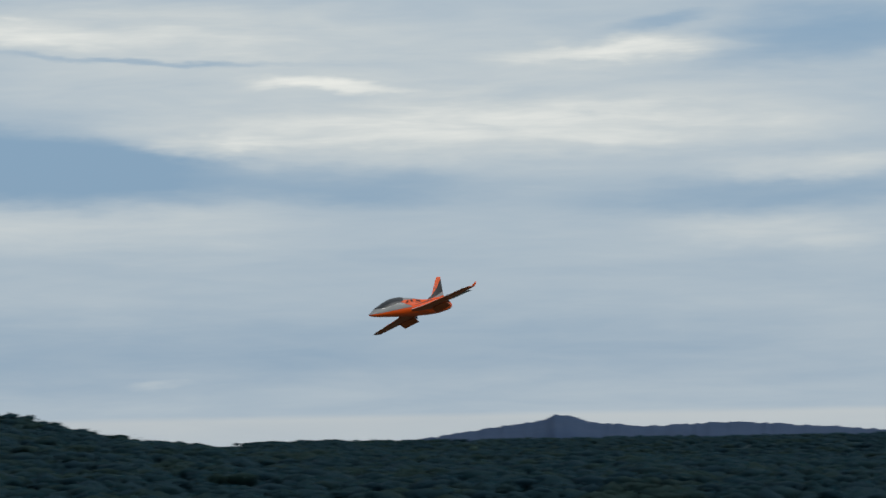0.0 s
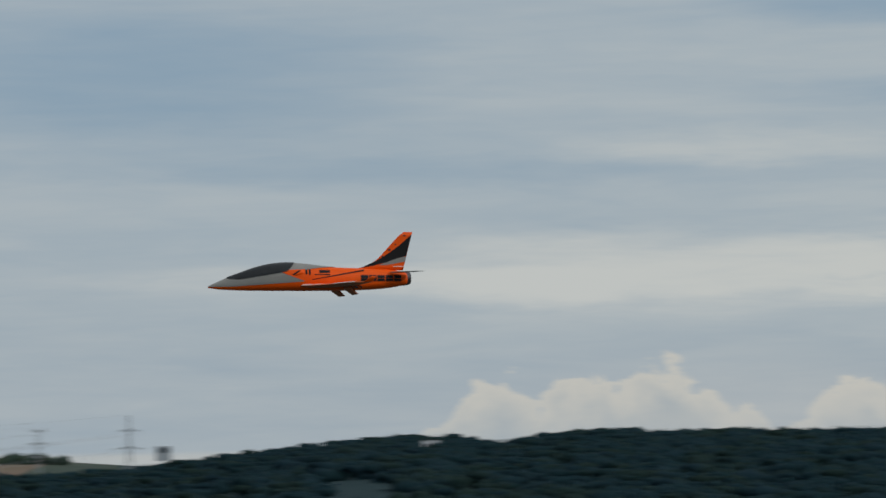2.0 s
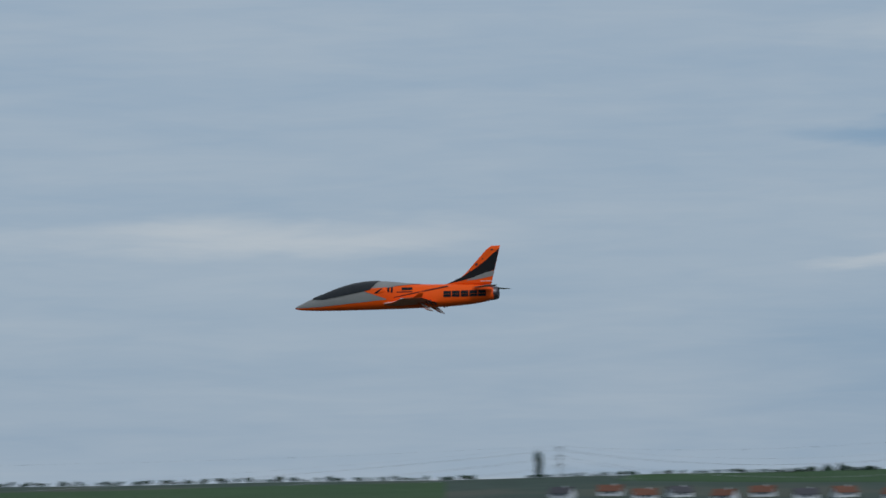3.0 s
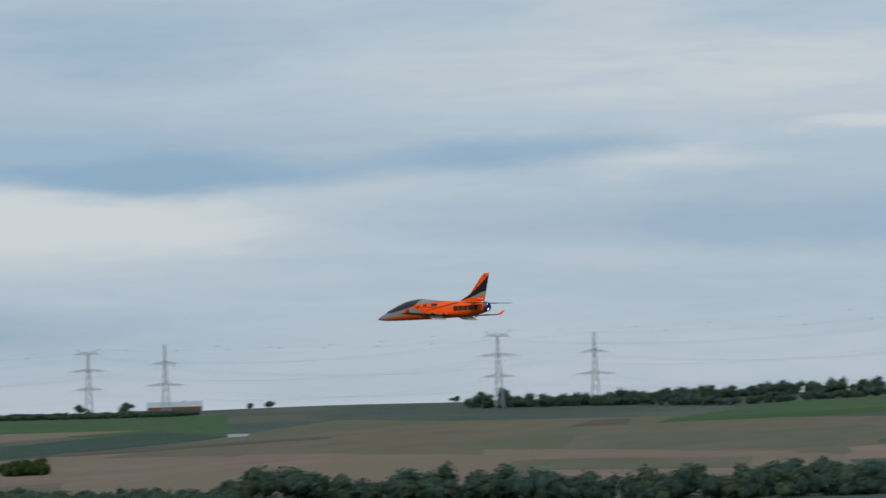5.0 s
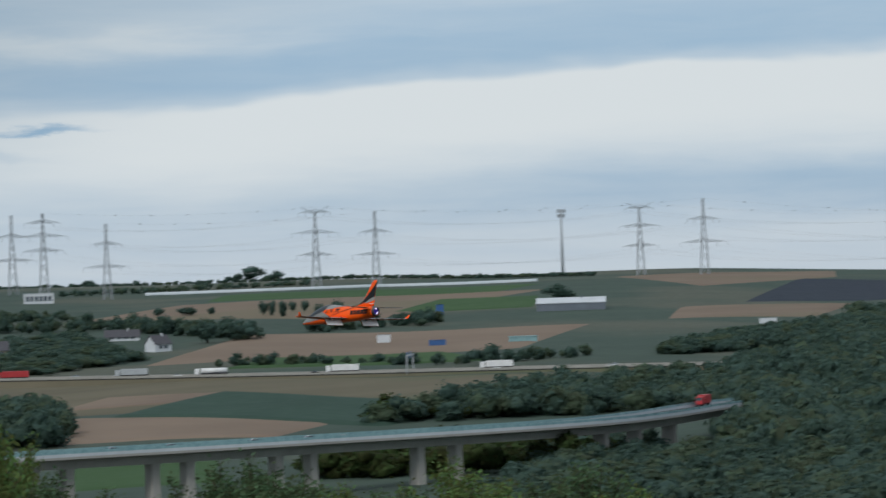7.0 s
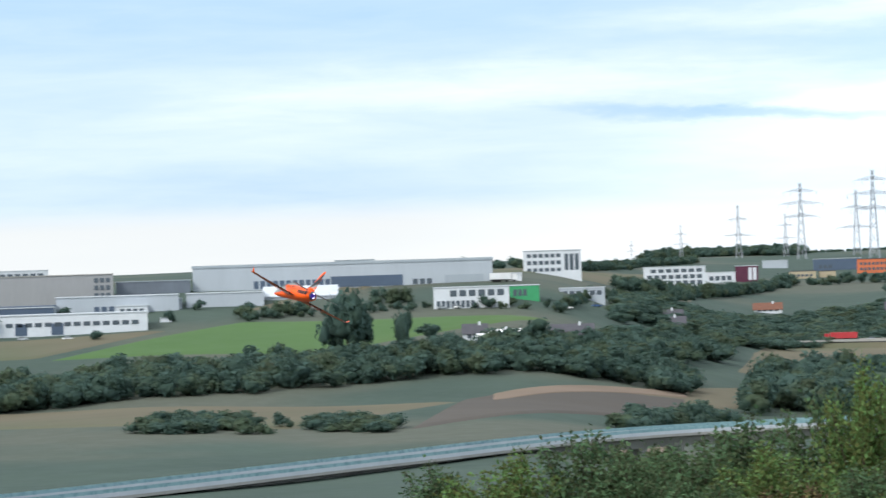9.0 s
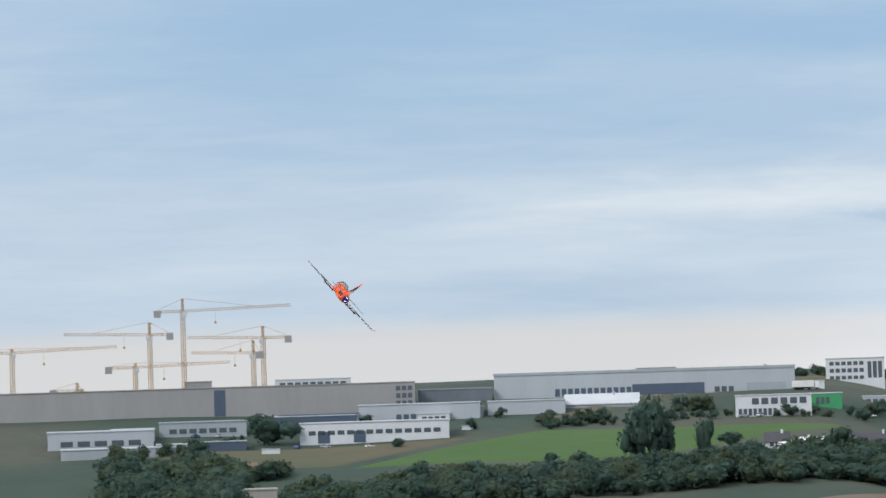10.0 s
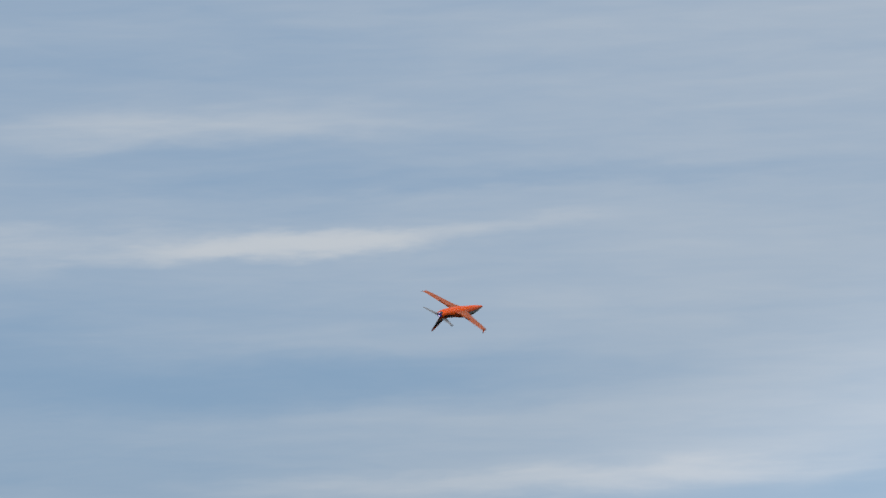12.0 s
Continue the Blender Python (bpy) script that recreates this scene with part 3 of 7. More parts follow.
def belt(points, width, spacing, size, tall=1.0):
    """Trees along a line of (azimuth, distance) points."""
    rows = []
    for (a0, r0), (a1, r1) in zip(points, points[1:]):
        p0, p1 = place(a0, r0), place(a1, r1)
        n = max(1, int((p1 - p0).length / spacing))
        for k in range(n):
            for j in range(max(1, int(width / spacing))):
                u = (k + rng.uniform(0, 1)) / n
                x, y = (p0.lerp(p1, u)).xy
                rad = math.hypot(x, y) + rng.uniform(-0.5, 0.5) * width
                az = math.degrees(math.atan2(-x, y))
                h = size * rng.uniform(0.65, 1.3)
                p = place(az, rad)
                rows.append((p.x, p.y, p.z - 0.12 * h, h * rng.uniform(0.9, 1.4) / tall, h * tall))
    return rows


def elbelt(points, width, spacing, size, tall=1.0):
    return belt([(a, reach(a, e)) for a, e in points], width, spacing, size, tall)


def hill_wood():
    def keep(a, r):
        # clearings on the near slope
        return not (44.2 < a < 48.5 and 1500 < r < 1900 and noise.noise((a * 0.9, r * 0.004, 0)) > 0.05)
    rows = polar_rows(-9, 52, 1180, 2680, 21, 14, keep, 0.34)
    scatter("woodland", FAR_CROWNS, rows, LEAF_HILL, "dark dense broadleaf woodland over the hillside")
    scatter("woodland", FAR_CROWNS, polar_rows(-9, 3, 2700, 3900, 26, 12, None, 0.5), LEAF_HILL, "distant dark woodland below the haze-blue ridge")


hill_wood()


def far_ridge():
    """Hills on the horizon, with the distance haze put into their blue colour."""
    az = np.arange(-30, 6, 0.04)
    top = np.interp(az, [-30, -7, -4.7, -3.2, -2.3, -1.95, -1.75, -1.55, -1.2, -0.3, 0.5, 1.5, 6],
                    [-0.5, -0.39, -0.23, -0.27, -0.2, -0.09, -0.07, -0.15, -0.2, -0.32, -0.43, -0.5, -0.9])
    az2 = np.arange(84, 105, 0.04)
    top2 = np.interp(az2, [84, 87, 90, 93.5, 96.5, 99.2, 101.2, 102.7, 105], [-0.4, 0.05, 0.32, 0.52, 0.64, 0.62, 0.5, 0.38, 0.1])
    for a, t, label in ((az, top, "wooded ridge with a rocky knob on the horizon, coloured haze-blue"),
                        (az2, top2, "wooded hill behind the spinney, coloured haze-blue")):
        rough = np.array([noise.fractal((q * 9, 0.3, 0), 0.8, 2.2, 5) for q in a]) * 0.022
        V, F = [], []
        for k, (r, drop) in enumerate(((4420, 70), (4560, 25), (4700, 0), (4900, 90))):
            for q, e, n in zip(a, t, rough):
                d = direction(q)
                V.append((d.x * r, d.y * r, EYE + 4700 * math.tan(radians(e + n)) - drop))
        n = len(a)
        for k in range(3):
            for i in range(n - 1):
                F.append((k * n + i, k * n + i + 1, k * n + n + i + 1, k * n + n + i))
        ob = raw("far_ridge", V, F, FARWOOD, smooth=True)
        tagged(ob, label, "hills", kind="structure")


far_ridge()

# ---------------------------------------------------------------- fields
field("large dark green crop field on the far slope", GREEN, [(126.57, -0.35), (118.28, -0.46), (118.27, -0.13), (126.56, -0.11)])
field("pale stubble strip between green crops", STUBBLE, [(127.29, -0.52), (123.16, -0.54), (119.41, -0.34), (126.93, -0.37)], 0.55)
field("blue-green root crop strip below the stubble", DEEP, [(124.79, -0.78), (122.36, -0.75), (118.28, -0.48), (119.41, -0.36)], 0.75)
field("broad stubble field climbing the slope", STUBBLE, [(126.15, -1.42), (118.31, -1.51), (118.28, -0.53), (122.46, -0.78)], 0.5)
field("light green clover patch in the stubble", HAY, [(122.21, -1.36), (121.13, -1.34), (120.95, -1.13), (122.83, -1.20)], 0.8)
field("green meadow behind the hedge", OLIVE, [(124.04, -2.66), (118.36, -2.82), (118.33, -1.94), (121.24, -1.75)], 0.5)
field("brown stubble on the near slope", STUBBLE, [(119.80, -1.41), (108.04, -1.57), (108.62, -1.02), (118.26, -0.72)], 0.6)
field("dry grass strip across the slope", HAY, [(120.93, -0.77), (108.02, -1.08), (108.00, -0.55), (116.64, -0.26)], 0.7)
field("tawny dry meadow under the maize", HAY, [(116.67, -0.63), (108.92, -0.93), (104.35, -0.57), (116.66, -0.28)], 0.6)
field("brown ploughed strip beside the track", EARTH, [(108.66, -1.14), (102.70, -1.16), (102.69, -0.77), (108.83, -0.97)], 0.8)
field("stubble strip beside the track", STUBBLE, [(114.55, -0.93), (109.10, -1.11), (109.28, -0.99), (114.55, -0.82)], 0.8)
field("standing green maize along the ridge", GREEN, [(111.68, -0.49), (105.86, -0.37), (106.03, -0.19), (109.52, -0.24)], 3.0)
field("stubble field before the spinney", STUBBLE, [(108.81, -1.02), (99.29, -1.24), (99.27, -0.75), (104.32, -0.57)], 0.6)
field("olive grass strip under the maize", DRYGREEN, [(113.25, -0.88), (108.70, -0.95), (108.00, -0.61), (112.97, -0.64)], 1.1)
field("narrow green beet strip across the slope", DRYGREEN, [(114.26, -1.19), (110.13, -1.24), (109.99, -1.07), (113.97, -1.02)], 1.3)
field("dark furrowed headland in the stubble", DARKEARTH, [(121.19, -0.73), (116.64, -0.58), (116.64, -0.54), (121.15, -0.68)], 1.2)
field("brown scrubby bank across the slope", DARKEARTH, [(112.97, -0.51), (112.07, -0.50), (112.00, -0.42), (112.60, -0.42)], 1.5)
field("dry yellow meadow on the dome of the slope", HAY, [(117.00, -0.67), (113.24, -0.61), (113.23, -0.42), (116.28, -0.50)], 1.0)
field("dark vineyard slope with ordered rows", ORCHARD, [(129.75, -0.45), (127.83, -0.49), (124.43, -0.22), (128.89, -0.10)], 0.6)
field("tan stubble beside the vineyard", STUBBLE, [(130.97, -0.68), (128.64, -0.72), (127.92, -0.53), (130.79, -0.51)], 0.7)
field("reddish ploughed field beside the motorway", EARTH, [(139.35, -1.18), (133.27, -1.08), (132.12, -0.72), (137.63, -0.72)], 0.5)
field("green verge field by the motorway", GREEN, [(138.10, -1.26), (133.63, -1.25), (134.51, -1.10), (137.38, -1.12)], 0.8)
field("bright green crop below the skyline", GREEN, [(135.39, -0.45), (133.07, -0.43), (132.98, -0.25), (134.58, -0.26)], 0.6)
field("green strip under the polytunnels", GREEN, [(138.34, -0.19), (133.77, -0.19), (132.88, -0.06), (138.06, -0.09)], 0.4)
field("stubble field with an avenue of trees", STUBBLE, [(140.32, -0.43), (135.57, -0.56), (132.71, -0.14), (138.79, -0.23)], 0.5)
field("rough brown embankment below the motorway", HAY, [(144.39, -1.72), (132.16, -1.93), (132.14, -1.51), (143.84, -1.29)], 0.4)
field("pale sandy stubble strip", STUBBLE, [(140.72, -1.86), (138.48, -1.78), (137.75, -1.65), (139.91, -1.67)], 0.8)
field("dark green nursery plot of low trees", DEEP, [(139.92, -1.99), (135.44, -2.25), (133.92, -1.93), (138.11, -1.63)], 1.2)
field("brown ploughed field below the nursery", EARTH, [(140.65, -2.38), (137.24, -2.37), (136.34, -2.19), (140.46, -1.97)], 0.7)
field("pale green mown field in the valley", HAY, [(146.00, -2.32), (144.09, -2.34), (143.97, -2.02), (145.90, -1.99)], 0.6)
field("green valley meadow under the viaduct", GREEN, [(140.49, -3.12), (138.16, -3.05), (138.15, -2.69), (140.48, -2.67)], 0.6)
field("tan stubble in the valley under the viaduct", STUBBLE, [(146.21, -3.10), (145.23, -3.00), (145.22, -2.73), (146.19, -2.76)], 0.6)
field("stubble field near the skyline by the mast", STUBBLE, [(130.42, -0.18), (128.26, -0.10), (128.26, -0.01), (131.85, 0.01)], 0.5)
field("stubble plain beneath the power line", STUBBLE, [(60.82, -0.65), (51.89, -0.55), (51.08, -0.18), (56.72, -0.21)], 0.6)
field("green fields on the plain", GREEN, [(71.99, -0.11), (62.61, -0.32), (62.79, -0.08), (71.54, 0.07)], 0.6)
field("stubble strip on the plain beyond the village", STUBBLE, [(66.91, -0.51), (60.84, -0.51), (60.83, -0.24), (63.32, -0.20)], 0.8)
field("bright green meadow below the business park", MEADOW, [(155.23, -1.24), (150.93, -1.27), (147.07, -0.87), (152.16, -0.71)], 0.5)
field("bare tawny ground round the warehouses", HAY, [(152.4, -0.62), (144.9, -0.66), (144.9, -0.12), (148.2, -0.12)], 0.4)
field("dry grass bank below the business park", HAY, [(157.81, -1.17), (155.40, -1.20), (153.24, -0.81), (158.42, -0.91)], 0.6)
field("reddish bare strip of earth", EARTH, [(158.96, -1.27), (156.30, -1.22), (156.29, -1.13), (158.96, -1.09)], 0.9)
field("pale mown meadow in the valley", HAY, [(157.39, -2.23), (151.32, -2.44), (148.62, -2.09), (156.50, -2.04)], 0.5)
field("dark ploughed field in the valley", DARKEARTH, [(149.53, -2.51), (145.01, -2.46), (145.00, -2.19), (148.71, -2.07)], 0.7)
field("stubble verge along the valley wood", STUBBLE, [(148.27, -2.12), (145.00, -2.17), (145.00, -2.10), (148.26, -2.04)], 0.9)

# ---------------------------------------------------------------- woods, hedges and single trees


def wood(name, label, corners, spacing, size, crowns=None, mat=None, tall=1.0):
    pts = [(a, reach(a, e)) for a, e in corners]
    (a0, r0), (a1, r1), (a2, r2), (a3, r3) = pts
    rmid = (r0 + r1 + r2 + r3) / 4
    wide = radians(max(abs(a0 - a1), abs(a2 - a3))) * rmid
    deep = max(abs(r3 - r0), abs(r2 - r1), spacing)
    spacing *= 0.78
    while wide * deep / spacing ** 2 > 480:
        spacing *= 1.04
    nu, nv = max(2, int(wide / spacing)), max(1, int(deep / spacing))
    rows = []
    for i in range(nu):
        for j in range(nv):
            u, v = (i + rng.uniform(0, 1)) / nu, (j + rng.uniform(0, 1)) / nv
            az = (a0 * (1 - u) + a1 * u) * (1 - v) + (a3 * (1 - u) + a2 * u) * v
            r = (r0 * (1 - u) + r1 * u) * (1 - v) + (r3 * (1 - u) + r2 * u) * v
            h = size * rng.uniform(0.7, 1.2)
            p = place(az, r)
            rows.append((p.x, p.y, p.z - 0.12 * h, max(h * rng.uniform(0.85, 1.35), spacing * 1.5) / tall, h * tall))
    return scatter(name, crowns or (WOOD_CROWNS if len(rows) > 60 else MID_CROWNS), rows, mat or LEAF_HAZY, label)


# the slope woods and hedges
wood("spinney", "dark mixed spinney on the ridge", [(105.57, -0.53), (99.27, -0.72), (99.25, -0.13), (106.81, -0.11)], 12, 15)
scatter("conifers", POPLAR, elbelt([(106.86, -0.07), (105.56, -0.06), (102.69, -0.06)], 30, 8, 17, 1.25), LEAF_HAZY, "dark pines on the skyline")
scatter("hedge", MID_CROWNS, elbelt([(113.23, -0.15), (110.57, -0.22), (108.25, -0.16), (106.73, -0.16)], 24, 9, 9), LEAF_HAZY, "tall hedge along the ridge")
scatter("hedge", MID_CROWNS, elbelt([(114.66, -0.14), (112.15, -0.16), (109.92, -0.09), (107.98, -0.06)], 24, 9, 11), LEAF_HAZY,
        "tall dark hedge on the skyline")
scatter("bushes", MID_CROWNS, elbelt([(104.32, -0.66), (102.62, -0.69)], 16, 7, 9), LEAF, "rounded bushes before the spinney")
scatter("hedge", MID_CROWNS, elbelt([(118.46, -1.47), (117.03, -1.51), (114.89, -1.58), (112.74, -1.65), (110.86, -1.70), (109.53, -1.67), (108.04, -1.68)],
                                    46, 12, 14), LEAF_HAZY, "line of trees along the valley")
wood("woodland", "dark clump of trees along the valley", [(110.4, -1.66), (107.6, -1.66), (107.6, -1.56), (110.4, -1.56)], 11, 15)
wood("hedge", "thick dark hedgerow across the slope", [(127.35, -2.40), (124.30, -2.32), (122.22, -1.70), (124.99, -1.63)], 12, 10)
wood("hedge", "thick dark hedgerow above the meadow", [(122.84, -1.73), (118.33, -1.97), (118.32, -1.62), (122.66, -1.47)], 12, 12)
wood("bushes", "oval clump of bushes in the stubble", [(121.93, -1.01), (121.28, -1.01), (121.32, -0.95), (121.88, -0.95)], 7, 9, mat=LEAF)
wood("bushes", "rounded bushes in the meadow", [(123.40, -2.34), (122.59, -2.33), (122.59, -2.22), (123.40, -2.24)], 10, 12, mat=LEAF)
wood("woodland", "dark valley woodland", [(128.16, -2.57), (124.67, -2.68), (124.27, -1.58), (128.57, -1.45)], 15, 14)
wood("woodland", "thicket in the valley below the viaduct's end", [(134.2, -3.7), (127.0, -3.7), (127.0, -2.75), (132.4, -2.65)], 14, 9)
wood("woodland", "lower edge of the valley woodland", [(127.4, -2.85), (124.0, -2.85), (123.8, -2.15), (126.6, -2.05)], 13, 11)
wood("woodland", "woods on the slope above the motorway", [(128.57, -1.45), (126.60, -1.47), (123.71, -0.96), (128.01, -0.68)], 15, 10)
scatter("hedge", FAR_CROWNS, elbelt([(127.01, -0.06), (123.33, -0.11), (120.82, -0.13), (118.87, -0.12)], 30, 5, 6), LEAF_HAZY,
        "dark orchard edge on the skyline")
wood("woodland", "woods beside the viaduct's end", [(129.97, -2.90), (127.46, -2.97), (127.41, -1.33), (129.83, -1.57)], 16, 15)
wood("woodland", "dark woods above the viaduct", [(131.08, -1.25), (127.40, -1.28), (127.57, -0.88), (129.64, -1.05)], 14, 10)
wood("woodland", "scrub and trees along the valley side", [(133.88, -2.15), (129.85, -2.11), (129.84, -1.66), (133.52, -1.81)], 15, 12)
# behind the viaduct
wood("woodland", "dark valley trees left of the plough", [(144.05, -2.43), (140.65, -2.42), (140.64, -2.02), (143.86, -1.86)], 15, 15)
wood("woodland", "dark village woodland", [(146.16, -1.60), (144.47, -1.61), (144.46, -1.30), (146.15, -1.25)], 13, 9)
wood("woodland", "trees among the village houses", [(146.13, -0.89), (139.35, -1.11), (140.42, -0.66), (146.12, -0.52)], 15, 6.5)
wood("woodland", "poplars and willows under the viaduct", [(136.63, -3.06), (132.19, -3.09), (132.18, -2.72), (136.53, -2.79)], 15, 12, mat=LEAF)
wood("woodland", "trees beyond the viaduct", [(135.80, -2.21), (132.16, -2.17), (132.16, -1.95), (133.83, -1.98)], 15, 12)
wood("bushes", "pale willow scrub beyond the viaduct", [(135.75, -2.17), (134.19, -2.18), (134.28, -2.05), (135.53, -2.04)], 11, 8, mat=LEAF)
wood("woodland", "dark trees at the valley's edge", [(146.19, -2.67), (144.51, -2.67), (144.59, -2.53), (146.19, -2.51)], 12, 8)
scatter("hedge", MID_CROWNS, elbelt([(138.28, -1.22), (135.59, -1.25), (133.81, -1.30), (132.14, -1.22)], 22, 9, 6), LEAF_HAZY, "hedge along the motorway")
scatter("hedge", MID_CROWNS, elbelt([(136.65, -0.71), (135.39, -0.66), (134.59, -0.61)], 22, 9, 9), LEAF_HAZY, "hedge of trees by the plough")
scatter("hedge", MID_CROWNS, elbelt([(141.85, -0.58), (139.87, -0.58), (137.55, -0.79)], 40, 12, 10), LEAF_HAZY, "trees along the field edge")
scatter("hedge", MID_CROWNS, elbelt([(146.12, -0.38), (143.45, -0.40), (140.41, -0.40)], 26, 10, 8), LEAF_HAZY, "dark hedge below the business park")
scatter("hedge", FAR_CROWNS, elbelt([(143.17, 0.15), (139.85, 0.13), (137.16, 0.14), (132.10, 0.04)], 30, 6, 4), LEAF_HAZY, "low dark hedge on the skyline")
scatter("orchard", FAR_CROWNS, elbelt([(140.57, -0.02), (138.51, 0.01), (136.62, 0.04)], 60, 10, 5), LEAF_HAZY, "rows of fruit trees near the skyline")
wood("woodland", "wooded knoll on the skyline", [(145.75, 0.11), (143.17, 0.07), (143.26, 0.14), (145.57, 0.18)], 13, 11)
# the business park side
wood("woodland", "long belt of dark woodland in the valley", [(156.32, -2.06), (145.00, -2.15), (144.99, -1.86), (156.04, -1.76)], 12, 11)
wood("woodland", "tall valley trees", [(158.98, -2.07), (156.95, -2.09), (157.10, -1.44), (158.97, -1.42)], 14, 14)
wood("hedge", "hedge behind the underpass", [(158.96, -1.33), (156.04, -1.43), (156.03, -1.28), (158.96, -1.20)], 12, 8)
wood("bushes", "grey-green willows by the stream", [(153.79, -2.45), (151.95, -2.49), (152.03, -2.31), (153.65, -2.27)], 9, 5)
wood("bushes", "bushes by the stream", [(151.05, -2.48), (149.71, -2.54), (149.80, -2.37), (151.05, -2.32)], 9, 4)
wood("woodland", "garden trees round the houses", [(147.70, -1.38), (144.97, -1.42), (144.96, -1.24), (147.50, -1.24)], 14, 4.5)
scatter("hedge", MID_CROWNS, elbelt([(152.16, -0.71), (150.01, -0.58), (148.84, -0.61), (147.06, -0.71), (144.94, -0.57)], 24, 10, 4.5), LEAF_HAZY,
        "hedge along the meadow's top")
scatter("hedge", MID_CROWNS, elbelt([(149.45, -0.00), (147.57, -0.01), (145.70, -0.02), (144.92, 0.00)], 40, 11, 6), LEAF_HAZY, "trees behind the offices")
scatter("hedge", MID_CROWNS, elbelt([(158.95, -1.04), (157.98, -0.99), (157.53, -0.94)], 20, 9, 8), LEAF_HAZY, "bushes below the halls")
scatter("hedge", MID_CROWNS, elbelt([(152.16, -0.65), (150.90, -0.60)], 20, 9, 6), LEAF_HAZY, "dark bushes at the meadow's top")
scatter("hedge", MID_CROWNS, elbelt([(150.14, -0.52), (149.33, -0.47)], 26, 9, 7), LEAF_HAZY, "trees beside the low office")
scatter("hedge", MID_CROWNS, elbelt([(157.89, -0.92), (157.35, -0.86), (156.73, -0.79)], 16, 8, 4), LEAF_HAZY, "shrubs between the halls")
# the plain
wood("bushes", "big rounded grove on the plain", [(60.60, -0.41), (59.30, -0.41), (59.30, -0.35), (60.60, -0.35)], 11, 31, NEAR_CROWNS)
wood("bushes", "dark thicket beneath the cables", [(62.3, -0.50), (61.8, -0.50), (61.8, -0.46), (62.3, -0.46)], 10, 17)
wood("bushes", "dark thicket by the village", [(63.8, -0.74), (62.9, -0.74), (62.9, -0.70), (63.8, -0.70)], 10, 11)
wood("bushes", "small grove on the plain", [(57.30, -0.23), (56.67, -0.24), (56.67, -0.19), (57.25, -0.18)], 12, 13)
scatter("hedge", MID_CROWNS, elbelt([(56.63, -0.24), (55.20, -0.30), (53.72, -0.29)], 26, 9, 8), LEAF_HAZY, "hedge along the plain")
scatter("hedge", MID_CROWNS, elbelt([(57.56, -0.18), (54.89, -0.19), (52.93, -0.19), (50.78, -0.19)], 26, 10, 9), LEAF_HAZY, "hedge of trees on the skyline")
scatter("hedge", MID_CROWNS, elbelt([(68.87, 0.02), (68.11, 0.01)], 18, 9, 8), LEAF_HAZY, "lone clump of trees")
scatter("hedge", FAR_CROWNS, elbelt([(73.32, 0.03), (69.05, -0.04), (66.63, -0.03), (62.70, -0.08)], 24, 11, 5), LEAF_HAZY, "low hedge on the skyline")
field("green meadow on the plain", GREEN, [(84.0, -0.45), (74.5, -0.35), (74.5, -0.08), (83.0, -0.12)], 0.6)
field("stubble field on the plain", STUBBLE, [(93.0, -0.75), (84.5, -0.60), (84.0, -0.20), (92.0, -0.25)], 0.6)
field("stubble slope towards the spinney", STUBBLE, [(99.0, -1.0), (93.5, -0.9), (92.5, -0.3), (99.0, -0.5)], 0.5)
scatter("hedge", FAR_CROWNS, elbelt([(83.0, 0.0), (79.0, 0.02), (74.0, 0.02)], 26, 11, 6), LEAF_HAZY, "low hedge on the skyline")
scatter("hedge", MID_CROWNS, elbelt([(98.5, -0.15), (93.0, -0.1), (88.0, -0.05), (84.0, -0.02)], 30, 10, 9), LEAF_HAZY, "tall hedge towards the spinney")
wood("bushes", "small grove on the plain", [(88.0, -0.5), (86.6, -0.5), (86.6, -0.4), (88.0, -0.4)], 12, 12)
wood("woodland", "village trees on the plain", [(67.70, -0.74), (53.73, -0.98), (55.21, -0.71), (67.70, -0.53)], 22, 5, FAR_CROWNS)


def tree_kind(crown, mat, label, group):
    t = thing("tree", label, "tree", group=group)
    bm = bmesh.new()
    tube(bm, (0, 0, -0.05), (0, 0, 0.30), 0.030, 0.020)
    for k in range(5):
        a = 2 * math.pi * k / 5 + 0.4
        tube(bm, (0, 0, 0.22), (0.16 * math.cos(a), 0.16 * math.sin(a), 0.50), 0.014, 0.006, 6)
    part("trunk", bm, BARK, t)
    v, f = crown
    raw("crown", (v * (0.85, 0.85, 1.0) + (0, 0, 0.02)).tolist(), f.tolist(), mat, t, smooth=True)
    return t


ROUND = [tree_kind(MID_CROWNS[k], LEAF_HAZY, "dark broad-crowned field tree", "single trees in the fields") for k in range(3)]
TALL = [tree_kind(POPLAR[k], LEAF_HAZY, "slender dark tree with a pointed crown", "tall slender trees") for k in range(2)]


def tree(az, el, top, round_one=True, wide=1.0):
    """A tree rooted at that elevation whose crown ends at the elevation top."""
    r = reach(az, el)
    h = r * (math.tan(radians(top)) - math.tan(radians(el)))
    h *= 1.12
    kind = (ROUND if round_one else TALL)[int(rng.integers(3 if round_one else 2))]
    w = h * wide * (1.25 if round_one else 0.7)
    m = Matrix.LocRotScale(place(az, r), Euler((0, 0, rng.uniform(0, 6))), None)
    kind.scale = (w, w, h)
    return copy_thing(kind, m)


